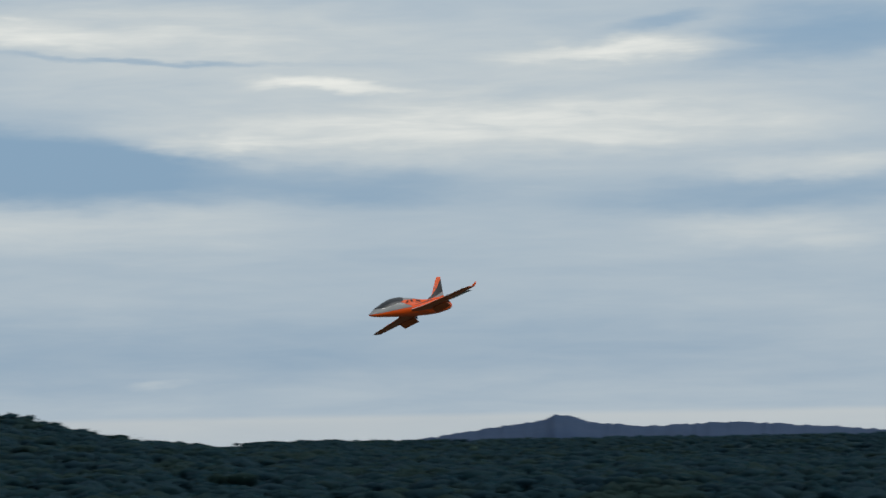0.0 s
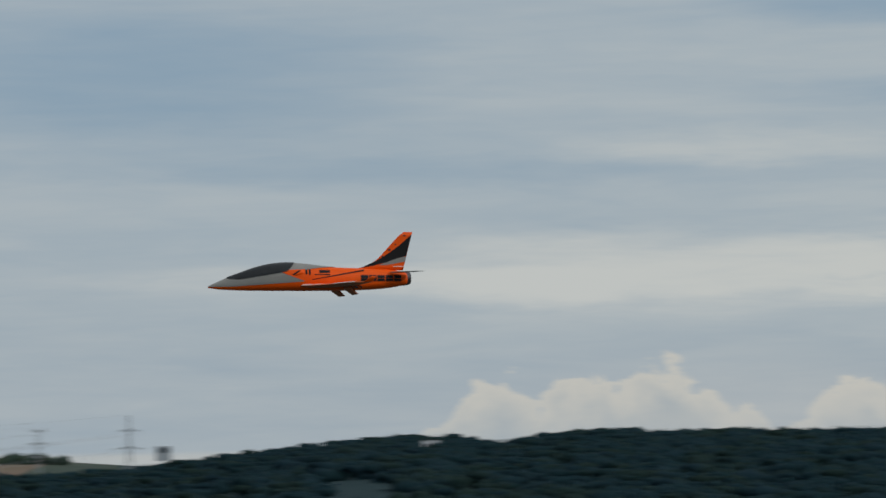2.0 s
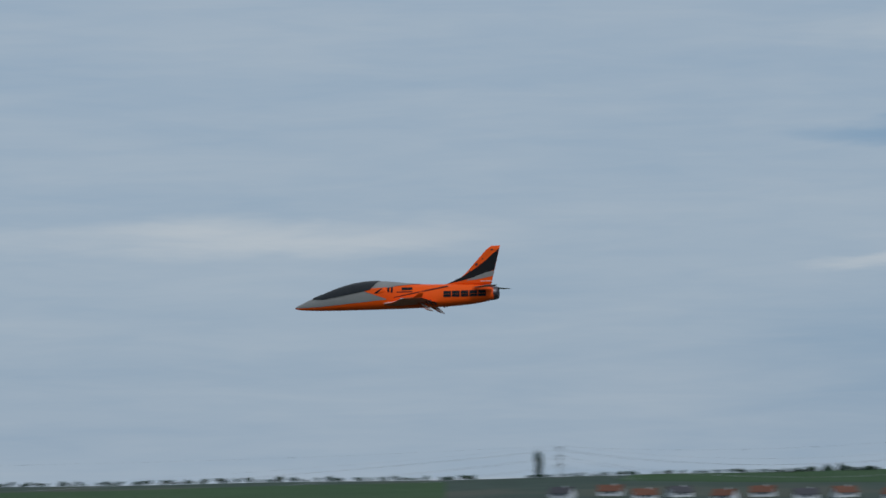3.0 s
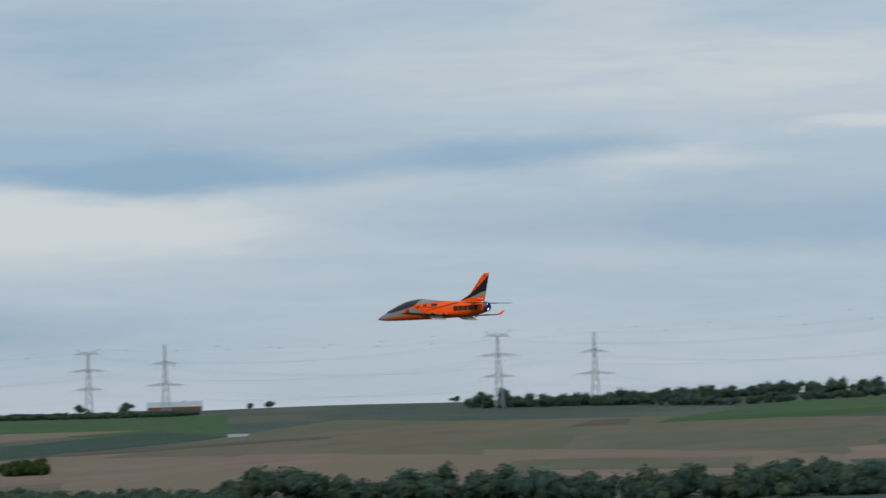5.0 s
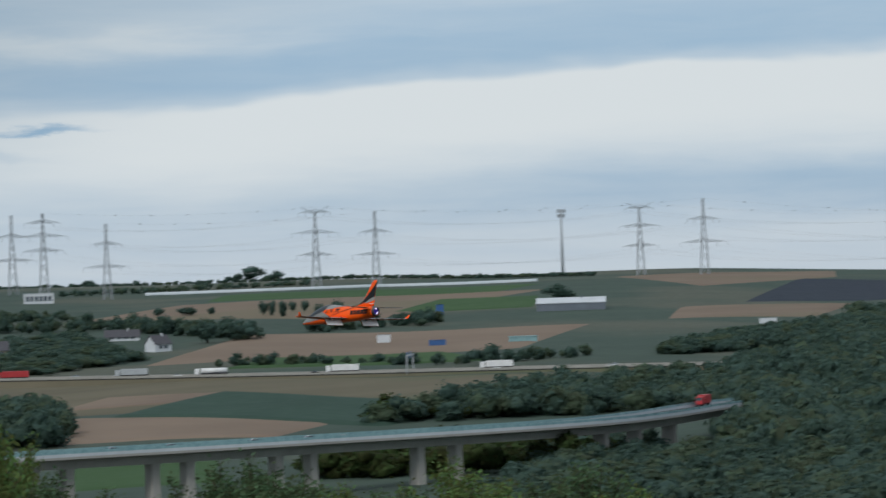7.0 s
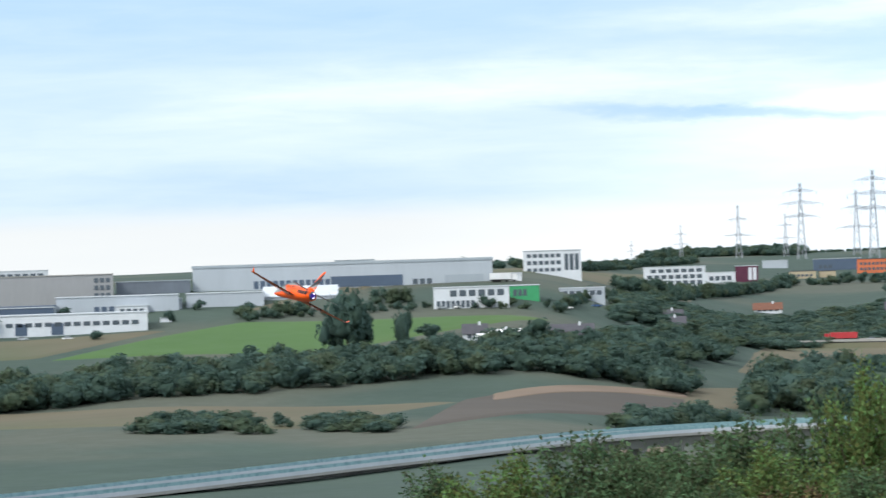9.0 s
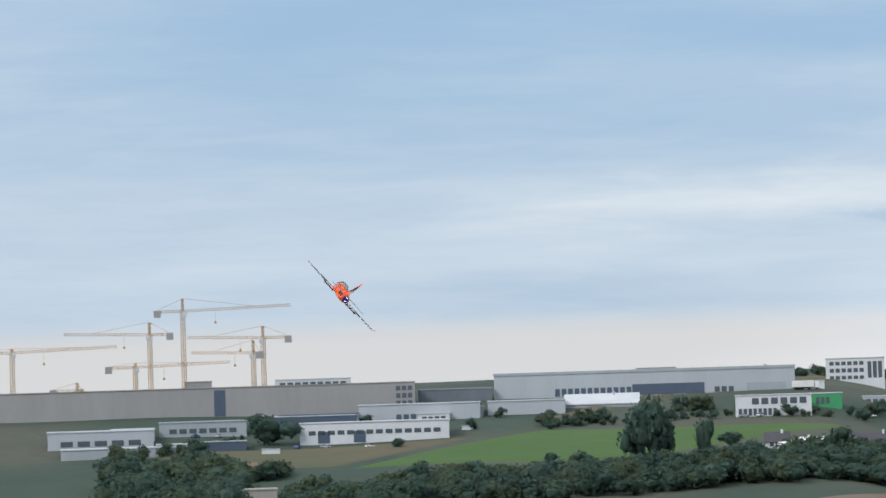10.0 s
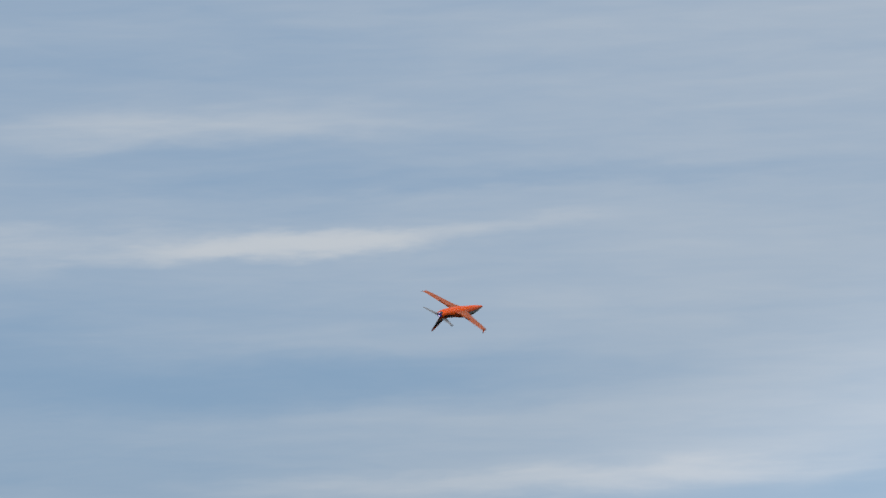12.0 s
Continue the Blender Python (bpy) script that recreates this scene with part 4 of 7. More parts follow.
for (az, el), (_, top), rnd, wide in (
    [(120.00, -0.02), (120.00, 0.15), True, 1.2], [(120.72, -0.03), (120.72, 0.12), True, 1.2], [(114.33, -0.06), (114.32, 0.10), True, 1.1],
    [(114.03, -0.06), (114.02, 0.16), True, .9], [(114.77, -0.05), (114.77, 0.05), True, 1.2], [(123.18, -0.06), (123.18, 0.07), True, 1.3],
    [(117.72, -0.05), (117.72, 0.06), True, 1.6], [(118.03, -0.04), (118.03, 0.05), True, 1.5],
    [(137.56, 0.16), (137.55, 0.41), True, 1.5], [(137.16, 0.17), (137.15, 0.34), True, 1.4], [(137.79, 0.15), (137.78, 0.29), True, 1.4],
    [(140.10, 0.17), (140.10, 0.28), True, 1.6], [(139.36, 0.16), (139.35, 0.25), True, 1.6], [(135.97, 0.11), (135.97, 0.19), True, 1.8],
    [(137.37, -0.44), (137.37, -0.20), False, 1.1], [(137.24, -0.44), (137.23, -0.21), False, 1.1], [(137.07, -0.46), (137.06, -0.22), False, 1.2],
    [(136.91, -0.40), (136.90, -0.22), False, 1.2], [(136.72, -0.40), (136.71, -0.21), False, 1.3], [(136.46, -0.56), (136.46, -0.27), False, 1.2],
    [(136.17, -0.58), (136.16, -0.25), False, 1.4], [(135.88, -0.56), (135.87, -0.31), False, 1.2], [(135.79, -0.56), (135.79, -0.33), False, 1.2],
    [(138.59, -0.40), (138.58, -0.26), True, 2.2], [(139.02, -0.39), (139.01, -0.26), True, 1.4], [(138.18, -0.39), (138.18, -0.27), True, 1.0],
    [(132.67, -0.33), (132.66, -0.08), True, 1.6], [(133.83, -1.32), (133.82, -1.00), True, 1.1], [(134.90, -0.66), (134.90, -0.44), True, 1.5],
    [(137.82, -0.82), (137.81, -0.53), True, 1.3], [(138.27, -0.84), (138.26, -0.50), True, 1.2], [(139.98, -1.13), (139.97, -0.89), True, 1.2],
    [(136.47, -0.64), (136.46, -0.36), True, 1.0],
    [(156.46, -0.82), (156.45, -0.34), True, 1.25], [(150.44, -1.39), (150.40, -0.28), True, .62], [(150.66, -1.34), (150.63, -0.53), True, .5],
    [(150.21, -1.35), (150.19, -0.68), True, .5], [(149.58, -1.33), (149.56, -0.65), False, .8], [(149.11, -1.09), (149.10, -0.84), True, 1.4],
    [(151.57, -2.41), (151.56, -2.16), True, 1.0], [(152.02, -0.57), (152.02, -0.40), True, 1.4], [(154.94, -0.58), (154.93, -0.39), True, 1.2],
    [(154.41, -0.94), (154.41, -0.78), True, 1.3], [(153.24, -0.67), (153.23, -0.48), True, .8], [(152.78, -0.49), (152.78, -0.33), True, 1.0],
    [(147.44, -1.39), (147.42, -0.82), True, 1.0], [(146.59, -1.37), (146.58, -0.97), True, 1.0], [(157.17, -2.06), (157.15, -1.44), True, .8],
    [(158.36, -2.02), (158.35, -1.49), True, 1.0], [(146.84, -0.62), (146.83, -0.44), True, 1.3],
    [(-0.43, -0.69), (-0.43, -0.54), True, .9], [(6.33, -0.20), (6.33, -0.01), True, 1.0],
    [(23.95, 0.03), (23.95, 0.23), True, 1.2], [(24.31, 0.04), (24.30, 0.18), True, 1.3], [(12.08, 0.25), (12.08, 0.39), True, 1.4],
    [(73.10, -0.05), (73.09, 0.35), False, .8],
):
    tree(az, el, top, rnd, wide)
for t in ROUND + TALL:
    t.scale = (16, 16, 12)
    t.matrix_basis = Matrix.LocRotScale(place(8 + 2.3 * (ROUND + TALL).index(t), 1480), None, (16, 16, 12))

# ---------------------------------------------------------------- power line
PYLON_GROUP = "pylons of the overhead line"


def make_pylon(kind, h, az, base, turn):
    """Lattice tower of height h; kind 'horned' (three levels, forked top), 'peaked' (two levels) or 'triple'."""
    label = {"horned": "grey lattice pylon with three crossarms and a forked top",
             "peaked": "grey lattice pylon with two crossarms and a pointed top",
             "triple": "grey lattice pylon with three wide crossarms"}[kind]
    p = thing("pylon", label, "pylon", Matrix.Translation(base) @ pose(0, 0, 0, 0, 0, az + turn), PYLON_GROUP)
    bm = bmesh.new()
    wb, wt = h * 0.055, h * 0.014
    levels = [0, .16, .30, .42, .53, .63, .72, .80, .87, .93, 1.0]
    half = lambda f: wb + (wt - wb) * min(f / 0.8, 1)
    bar = 0.0052 * h
    corners = ((1, 1), (1, -1), (-1, -1), (-1, 1))
    topf = 0.93 if kind == "horned" else 1.0
    for a, b in zip(levels, levels[1:]):
        if b > topf + .01:
            break
        for i, (sx, sy) in enumerate(corners):
            nx, ny = corners[(i + 1) % 4]
            strut(bm, (sx * half(a), sy * half(a), a * h), (sx * half(b), sy * half(b), b * h), bar)
            strut(bm, (sx * half(a), sy * half(a), a * h), (nx * half(b), ny * half(b), b * h), bar * 0.6)
            strut(bm, (nx * half(a), ny * half(a), a * h), (sx * half(b), sy * half(b), b * h), bar * 0.6)
    part("mast", bm, PYLON, p, smooth=False)
    arms = {"horned": ((.40, .25), (.67, .30), (.92, .20)), "peaked": ((.42, .32), (.72, .22)), "triple": ((.55, .26), (.72, .30), (.88, .22))}[kind]
    ends = []
    for f, reach_ in arms:
        w = reach_ * h
        for s in (1, -1):
            bm = bmesh.new()
            tip = bm.verts.new((s * w, 0, f * h))
            a, b, c = (bm.verts.new(q) for q in ((s * half(f) * .5, half(f), f * h), (s * half(f) * .5, -half(f), f * h),
                                                 (s * half(f) * .5, 0, (f + .05) * h)))
            for tri in ((a, b, tip), (b, c, tip), (c, a, tip), (a, c, b)):
                bm.faces.new(tri)
            bmesh.ops.subdivide_edges(bm, edges=bm.edges, cuts=3, use_grid_fill=True)
            bmesh.ops.wireframe(bm, faces=bm.faces, thickness=bar * .8, use_even_offset=False, use_replace=True)
            arm = part("crossarm", bm, PYLON, p, smooth=False)
            for q in (.55, .97):
                ends.append(Vector((s * w * q, 0, (f - .045) * h)))
                bm = bmesh.new()
                strut(bm, (s * w * q, 0, f * h), ends[-1], bar * 0.5)
                part("insulator", bm, STEEL, arm, smooth=False)
    if kind == "horned":
        bm = bmesh.new()
        for s in (1, -1):
            for sy in (1, -1):
                strut(bm, (s * .02 * h, sy * half(.92), .92 * h), (s * .17 * h, 0, 1.0 * h), bar * 0.8)
            strut(bm, (s * .10 * h, 0, .92 * h), (s * .17 * h, 0, 1.0 * h), bar * 0.7)
            ends.append(Vector((s * .17 * h, 0, 1.0 * h)))
        part("horn", bm, PYLON, p, smooth=False)
    else:
        ends.append(Vector((0, 0, h)))
    return p, [p.matrix_basis @ e for e in ends]


def string_wires(a, b):
    line = thing("power_line", "overhead cables with marker balls between two pylons", "power line", Matrix(), "spans of cable")
    n = min(len(a), len(b))
    for k in range(n):
        p, q = a[k], b[k]
        bm = bmesh.new()
        rings = []
        sag = (q - p).length * (0.030 if k < n - 1 else 0.018)
        for i in range(21):
            u = i / 20
            c = p.lerp(q, u)
            c.z -= sag * 4 * u * (1 - u)
            rings.append([c + Vector((0, 0, .035)), c + Vector((.03, .03, -.02)), c + Vector((-.03, -.03, -.02))])
        loft(bm, rings, caps=False)
        cable = part("cable", bm, WIRE, line)
        if k == n - 1:
            for i in range(1, 8):
                u = i / 8
                c = p.lerp(q, u)
                c.z -= sag * 4 * u * (1 - u)
                bm = bmesh.new()
                bmesh.ops.create_icosphere(bm, subdivisions=1, radius=.55, matrix=Matrix.Translation(c))
                part("marker_ball", bm, STEEL, cable)


def pylon(kind, base_at, top_el, r=None, turn=8):
    az, el = base_at
    r = r or reach(az, el)
    base = place(az, r)
    h = EYE + r * math.tan(radians(top_el)) - base.z
    return make_pylon(kind, h, az, base, turn)


ROW_A = [pylon("horned", (51.28, -0.11), (51.28, 0.40)[1], 2750), pylon("horned", (63.60, -0.46), (63.58, 0.77)[1], 2650),
         pylon("horned", (72.77, -0.03), (72.76, 0.46)[1], 3150)]
ROW_B = [pylon("peaked", (49.86, -0.14), (49.85, 0.58)[1], 2750), pylon("peaked", (62.08, -0.23), (62.07, 0.53)[1], 3000)]
ROW_C = [pylon("horned", (105.07, 0.30), (105.06, 1.57)[1], 3380), pylon("horned", (114.08, 0.04), (114.09, 1.07)[1], 3050),
         pylon("horned", (120.57, 0.05), (120.57, 0.97)[1], 3100), pylon("horned", (126.14, 0.02), (126.15, 0.95)[1], 3050),
         pylon("horned", (131.36, 0.04), (131.39, 1.18)[1], 3000), pylon("horned", (136.51, 0.13), (136.52, 1.28)[1], 2950),
         pylon("triple", (140.81, 0.16), (140.81, 1.30)[1], 2900)]
ROW_D = [pylon("peaked", (104.23, 0.27), (104.23, 1.46)[1], 3380), pylon("peaked", (112.55, -0.01), (112.57, 1.00)[1], 3050),
         pylon("peaked", (119.36, 0.07), (119.37, 1.01)[1], 3100), pylon("peaked", (125.15, 0.01), (125.17, 0.86)[1], 3050),
         pylon("peaked", (130.35, 0.03), (130.38, 1.22)[1], 3000), pylon("peaked", (135.56, 0.10), (135.56, 1.18)[1], 2950),
         pylon("peaked", (139.82, 0.14), (139.84, 1.11)[1], 2850)]
ROW_E = [pylon("peaked", (141.30, 0.15), (141.32, 1.28)[1], 3000), pylon("triple", (142.07, 0.18), (142.10, 1.39)[1], 2950),
         pylon("peaked", (142.34, 0.17), (142.34, 1.08)[1], 3050), pylon("triple", (143.21, 0.15), (143.21, 1.22)[1], 3000),
         pylon("peaked", (143.46, 0.16), (143.47, 0.74)[1], 3100), pylon("peaked", (144.20, 0.15), (144.19, 0.90)[1], 3100),
         pylon("peaked", (145.11, 0.15), (145.11, 0.61)[1], 3150), pylon("peaked", (145.90, 0.15), (145.90, 0.39)[1], 3200)]
for row in (ROW_A, ROW_B, ROW_C, ROW_D):
    for (_, a), (_, b) in zip(row, row[1:]):
        string_wires(a, b)
string_wires(ROW_A[-1][1], ROW_C[0][1])


def radio_mast(az, el, top):
    r = reach(az, el)
    base = place(az, r)
    h = EYE + r * math.tan(radians(top)) - base.z
    m = thing("radio_mast", "slim grey telecom mast with antennas at its top", "radio mast", Matrix.Translation(base))
    bm = bmesh.new()
    tube(bm, (0, 0, 0), (0, 0, h), 1.25, 0.8, 10)
    part("pole", bm, PYLON, m)
    for z, w in ((.97, 3.6), (.90, 2.8)):
        bm = bmesh.new()
        for k in range(6):
            a = k * math.pi / 3
            box(bm, w * math.cos(a) - .3, w * math.sin(a) - .3, z * h - 1.6, w * math.cos(a) + .3, w * math.sin(a) + .3, z * h + 1.6)
        strut(bm, (-w, 0, z * h), (w, 0, z * h), .3)
        strut(bm, (0, -w, z * h), (0, w, z * h), .3)
        part("antenna", bm, PYLON, m, smooth=False)


radio_mast(132.60, 0.09, (132.64, 1.11)[1])

# ---------------------------------------------------------------- the model jet
# stations along the body from the nose: distance, top, bottom, half width
S_KEY = np.array([0, .04, .10, .19, .305, .48, .657, .83, 1.01, 1.185, 1.36, 1.54, 1.71, 1.89, 2.0, 2.06])
TOP = np.array([-.040, -.020, .008, .047, .088, .150, .190, .203, .193, .172, .160, .155, .150, .140, .126, .112])
BOT = np.array([-.054, -.062, -.069, -.075, -.079, -.081, -.082, -.082, -.082, -.080, -.077, -.073, -.064, -.046, -.026, -.010])
HALF = np.array([.006, .020, .034, .050, .068, .090, .108, .120, .130, .136, .134, .128, .120, .109, .097, .086])


def smooth_at(keys, values, x):
    """Cubic through the stations."""
    m = np.gradient(values, keys)
    i = int(np.clip(np.searchsorted(keys, x) - 1, 0, len(keys) - 2))
    h = keys[i + 1] - keys[i]
    u = min(max((x - keys[i]) / h, 0), 1)
    return float((2 * u**3 - 3 * u**2 + 1) * values[i] + (u**3 - 2 * u**2 + u) * h * m[i]
                 + (3 * u**2 - 2 * u**3) * values[i + 1] + (u**3 - u**2) * h * m[i + 1])


def skin(s, q, off=0.0):
    """Point on the body's skin at station s; q runs from -pi/2 (keel) by 0 (port) to pi/2 (spine) and on to starboard."""
    t, b, w = (smooth_at(S_KEY, k, s) for k in (TOP, BOT, HALF))
    mid = b + (t - b) * 0.42
    c, sn = math.cos(q), math.sin(q)
    up = (t - mid) if sn > 0 else (mid - b)
    e = 0.86 if sn > 0 else 0.72
    y = math.copysign(abs(c) ** e, c) * (w + off)
    z = mid + math.copysign(abs(sn) ** (0.95 if sn > 0 else 0.8), sn) * (up + off)
    return Vector((1.3 - s, y, z - 0.03))


def angle_at(s, z):
    """The q at which the port skin passes height z (body height)."""
    lo, hi = -math.pi / 2, math.pi / 2
    for _ in range(30):
        q = (lo + hi) / 2
        if skin(s, q).z + 0.03 < z:
            lo = q
        else:
            hi = q
    return (lo + hi) / 2


def body_patch(stations, low, high, off, rows=10, mirror=False):
    """A sheet on the skin between two heights (functions of the station) on the port side, or mirrored to starboard."""
    bm = bmesh.new()
    rings = []
    for s in stations:
        a, b = low(s), high(s)
        a = -math.pi / 2 if a is None else angle_at(s, a)
        b = math.pi / 2 if b is None else angle_at(s, b)
        ring = []
        for k in range(rows + 1):
            p = skin(s, a + (b - a) * k / rows, off)
            if mirror:
                p.y = -p.y
            ring.append(p)
        rings.append(ring)
    loft(bm, rings, closed=False)
    bmesh.ops.recalc_face_normals(bm, faces=bm.faces)
    return bm


def over_patch(stations, low, off, rows=22):
    """A sheet over the spine from port to starboard above a height."""
    bm = bmesh.new()
    rings = []
    for s in stations:
        a = angle_at(s, low(s))
        rings.append([skin(s, a + (math.pi - 2 * a) * k / rows, off) for k in range(rows + 1)])
    loft(bm, rings, closed=False)
    bmesh.ops.recalc_face_normals(bm, faces=bm.faces)
    return bm


def foil(chord, thick, n=9):
    """A closed section: x back from the leading edge, z."""
    xs = [0.5 * (1 - math.cos(math.pi * k / n)) for k in range(n + 1)]
    half = [5 * thick * (0.2969 * math.sqrt(x) - 0.126 * x - 0.3516 * x * x + 0.2843 * x**3 - 0.1036 * x**4) for x in xs]
    up = [(x * chord, h * chord) for x, h in zip(xs, half)]
    return up + [(x, -z) for x, z in reversed(up[1:-1])]


# wing outline: span station, leading edge, trailing edge (from the nose), height
WING = [(0.10, 0.92, 1.50, -0.030), (0.24, 1.04, 1.495, -0.030), (0.45, 1.12, 1.49, -0.028), (0.70, 1.195, 1.49, -0.024),
        (0.90, 1.255, 1.495, -0.020), (0.985, 1.31, 1.50, -0.018)]


def wing_at(y):
    k = [w[0] for w in WING]
    return [float(np.interp(y, k, [w[i] for w in WING])) for i in (1, 2, 3)]


def wing_point(y, u, off=0.0, side=1):
    """A point on the upper skin at span y and chord fraction u."""
    le, te, z = wing_at(y)
    c = te - le
    h = 5 * 0.085 * (0.2969 * math.sqrt(max(u, 0)) - 0.126 * u - 0.3516 * u * u + 0.2843 * u**3 - 0.1036 * u**4) * c
    return Vector((1.3 - le - u * c, side * y, z - 0.03 + h + off))


def wing_patch(outline, off, side):
    """A decal on the upper skin: a grid over (y0, y1, u0, u1 at y0, u0, u1 at y1) pieces."""
    bm = bmesh.new()
    for y0, y1, a0, b0, a1, b1 in outline:
        rings = []
        for i in range(5):
            f = i / 4
            y = y0 + (y1 - y0) * f
            a, b = a0 + (a1 - a0) * f, b0 + (b1 - b0) * f
            rings.append([wing_point(y, a + (b - a) * k / 4, off, side) for k in range(5)])
        loft(bm, rings, closed=False)
    bmesh.ops.recalc_face_normals(bm, faces=bm.faces)
    for f in bm.faces:
        if f.normal.z < 0:
            f.normal_flip()
    return bm


def blade(root, tip, thick, vertical=False):
    """A tapered surface between two (le, te, span, height) sections."""
    bm = bmesh.new()
    rings = []
    for k in range(5):
        f = k / 4
        le, te, y, z = (a + (b - a) * f for a, b in zip(root, tip))
        sec = foil(te - le, thick)
        rings.append([(1.3 - le - x, (h if vertical else y), (z - 0.03 if vertical else z - 0.03 + h)) for x, h in sec])
    loft(bm, rings)
    bmesh.ops.recalc_face_normals(bm, faces=bm.faces)
    return bm


FLAPS = []


def make_jet():
    jet = thing("model_jet", "orange, silver and black radio-controlled model jet in low flight", "model aircraft")
    fine = [0.0 + 2.06 * k / 70 for k in range(71)]
    # body shell, closed round
    bm = bmesh.new()
    loft(bm, [[skin(s, -math.pi / 2 + 2 * math.pi * k / 36) for k in range(36)] for s in fine])
    bmesh.ops.recalc_face_normals(bm, faces=bm.faces)
    body = part("fuselage", bm, ORANGE, jet, "glossy orange moulded fuselage")
    # silver nose and shoulders
    line = lambda s: float(np.interp(s, [0, .25, .5, .95], [-.046, -.040, -.022, .012]))
    part("nose_panel", over_patch([0.97 * k / 40 for k in range(41)], line, 0.003, 30), SILVER, body, "silver-grey nose and shoulders")
    spine = lambda s: float(np.interp(s, [.8, .95, 1.1, 1.25, 1.34], [.08, .125, .148, .160, .162]))
    part("spine_panel", over_patch([.80 + .53 * k / 20 for k in range(21)], spine, 0.0045, 16), SILVER, body, "silver spine behind the canopy")
    # orange shoulder flash between nose panel and intake
    flash = lambda s: float(np.interp(s, [.70, .97], [.116, .02]))
    for m in (False, True):
        part("shoulder_flash", body_patch([.70 + .28 * k / 10 for k in range(11)], flash,
                                          lambda s: float(np.interp(s, [.70, .8, .98], [.122, .128, .135])), 0.005, 6, m), ORANGE, body)
    sill = lambda s: float(np.interp(s, [.19, .3, .5, .72, .80, .88], [.035, .030, .062, .098, .112, .195]))
    part("canopy", over_patch([.19 + .69 * k / 34 for k in range(35)], sill, 0.010, 26), SMOKE, jet, "smoked black bubble canopy")
    # intakes on both shoulders: an orange fairing with a dark slanted mouth
    for side in (1, -1):
        def lip(s, w, h, lean):
            c = skin(s, 0.28)
            return [(1.3 - s - lean * math.sin(a), side * (c.y - .012 + w * math.cos(a)), c.z + .012 + h * math.sin(a))
                    for a in [math.pi * 2 * k / 14 for k in range(14)]]
        bm = bmesh.new()
        loft(bm, [lip(.90, .026, .034, .045), lip(.92, .027, .034, .035), lip(.95, .020, .026, .02), lip(.985, .008, .010, 0)])
        bmesh.ops.recalc_face_normals(bm, faces=bm.faces)
        fairing = part("intake_fairing", bm, ORANGE, body, "orange shoulder fairing")
        bm = bmesh.new()
        loft(bm, [lip(.872, .023, .030, .045), lip(.90, .025, .032, .045)])
        bmesh.ops.recalc_face_normals(bm, faces=bm.faces)
        part("air_intake", bm, BLACK, fairing, "dark side air intake")
    # wings
    for side, nm in ((1, "wing"), (-1, "wing")):
        bm = bmesh.new()
        rings = []
        for y, le, te, z in [(0.02, 0.90, 1.50, -0.030)] + WING:
            sec = foil(te - le, 0.085, 10)
            rings.append([(1.3 - le - x, side * y, z - 0.03 + h) for x, h in sec])
        loft(bm, rings)
        bmesh.ops.recalc_face_normals(bm, faces=bm.faces)
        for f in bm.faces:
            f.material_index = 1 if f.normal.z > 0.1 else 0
        wing = part(nm, bm, [UNDERSIDE, WHITE], jet, "swept wing, white above and orange with painted shade below")
        # upper markings
        part("leading_band", wing_patch([(.11, .30, .0, .42, .0, .30), (.30, .62, .0, .30, .0, .12)], 0.0015, side), ORANGE, wing)
        part("crescent", wing_patch([(.285, .305, .55, .95, .42, .80), (.305, .33, .42, .80, .36, .60), (.35, .37, .60, .98, .45, .80), (.37, .395, .45, .80, .36, .58)], 0.002, side), BLACK, wing)
        part("root_flash", wing_patch([(.11, .19, .42, 1.0, .42, .80), (.19, .25, .42, .80, .40, .55)], 0.002, side), ORANGE, wing)
        drop = []
        for k in range(8):
            y0, y1 = .42 + .20 * k / 8, .42 + .20 * (k + 1) / 8
            w = lambda y: 0.40 * math.sqrt(max(0, 1 - ((y - .50) / (.085 if y < .5 else .13)) ** 2))
            drop.append((y0, y1, .55 - w(y0), .55 + w(y0), .55 - w(y1), .55 + w(y1)))
        part("dark_drop", wing_patch(drop, 0.002, side), BLACK, wing)
        checks = []
        for i in range(6):
            for j in range(3):
                if (i + j) % 2 == 0:
                    y0, y1 = .64 + .056 * i, .64 + .056 * (i + 1)
                    checks.append((y0, y1, .04 + j * .32, .04 + (j + 1) * .32, .04 + j * .32, .04 + (j + 1) * .32))
        part("checker_squares", wing_patch(checks, 0.002, side), BLACK, wing)
        # winglet
        bm = bmesh.new()
        rings = []
        for f in (0, .25, .6, 1.0):
            y = .98 + .045 * f
            z = -.018 + .060 * f ** 1.2
            le, te = 1.395 + .090 * f, 1.495 + .030 * f
            rings.append([(1.3 - le - x, side * (y + h), z - .03) for x, h in foil(te - le, .07, 6)])
        loft(bm, rings)
        bmesh.ops.recalc_face_normals(bm, faces=bm.faces)
        part("winglet", bm, ORANGE, wing, "upturned orange winglet")
        # flap, hinged at the trailing edge
        bm = bmesh.new()
        sec = [(0, .008), (.03, .011), (.12, .003), (.12, -.003), (.03, -.011), (0, -.008)]
        loft(bm, [[(-x, side * y, z) for x, z in sec] for y in (.19, .48)])
        bmesh.ops.recalc_face_normals(bm, faces=bm.faces)
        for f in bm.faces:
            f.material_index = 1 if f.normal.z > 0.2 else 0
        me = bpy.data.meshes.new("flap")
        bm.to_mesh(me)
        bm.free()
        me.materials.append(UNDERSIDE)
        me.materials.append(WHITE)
        flap = new("flap", me)
        flap.parent = jet
        flap["label"] = "landing flap, white above and orange below"
        FLAPS.append((flap, side))
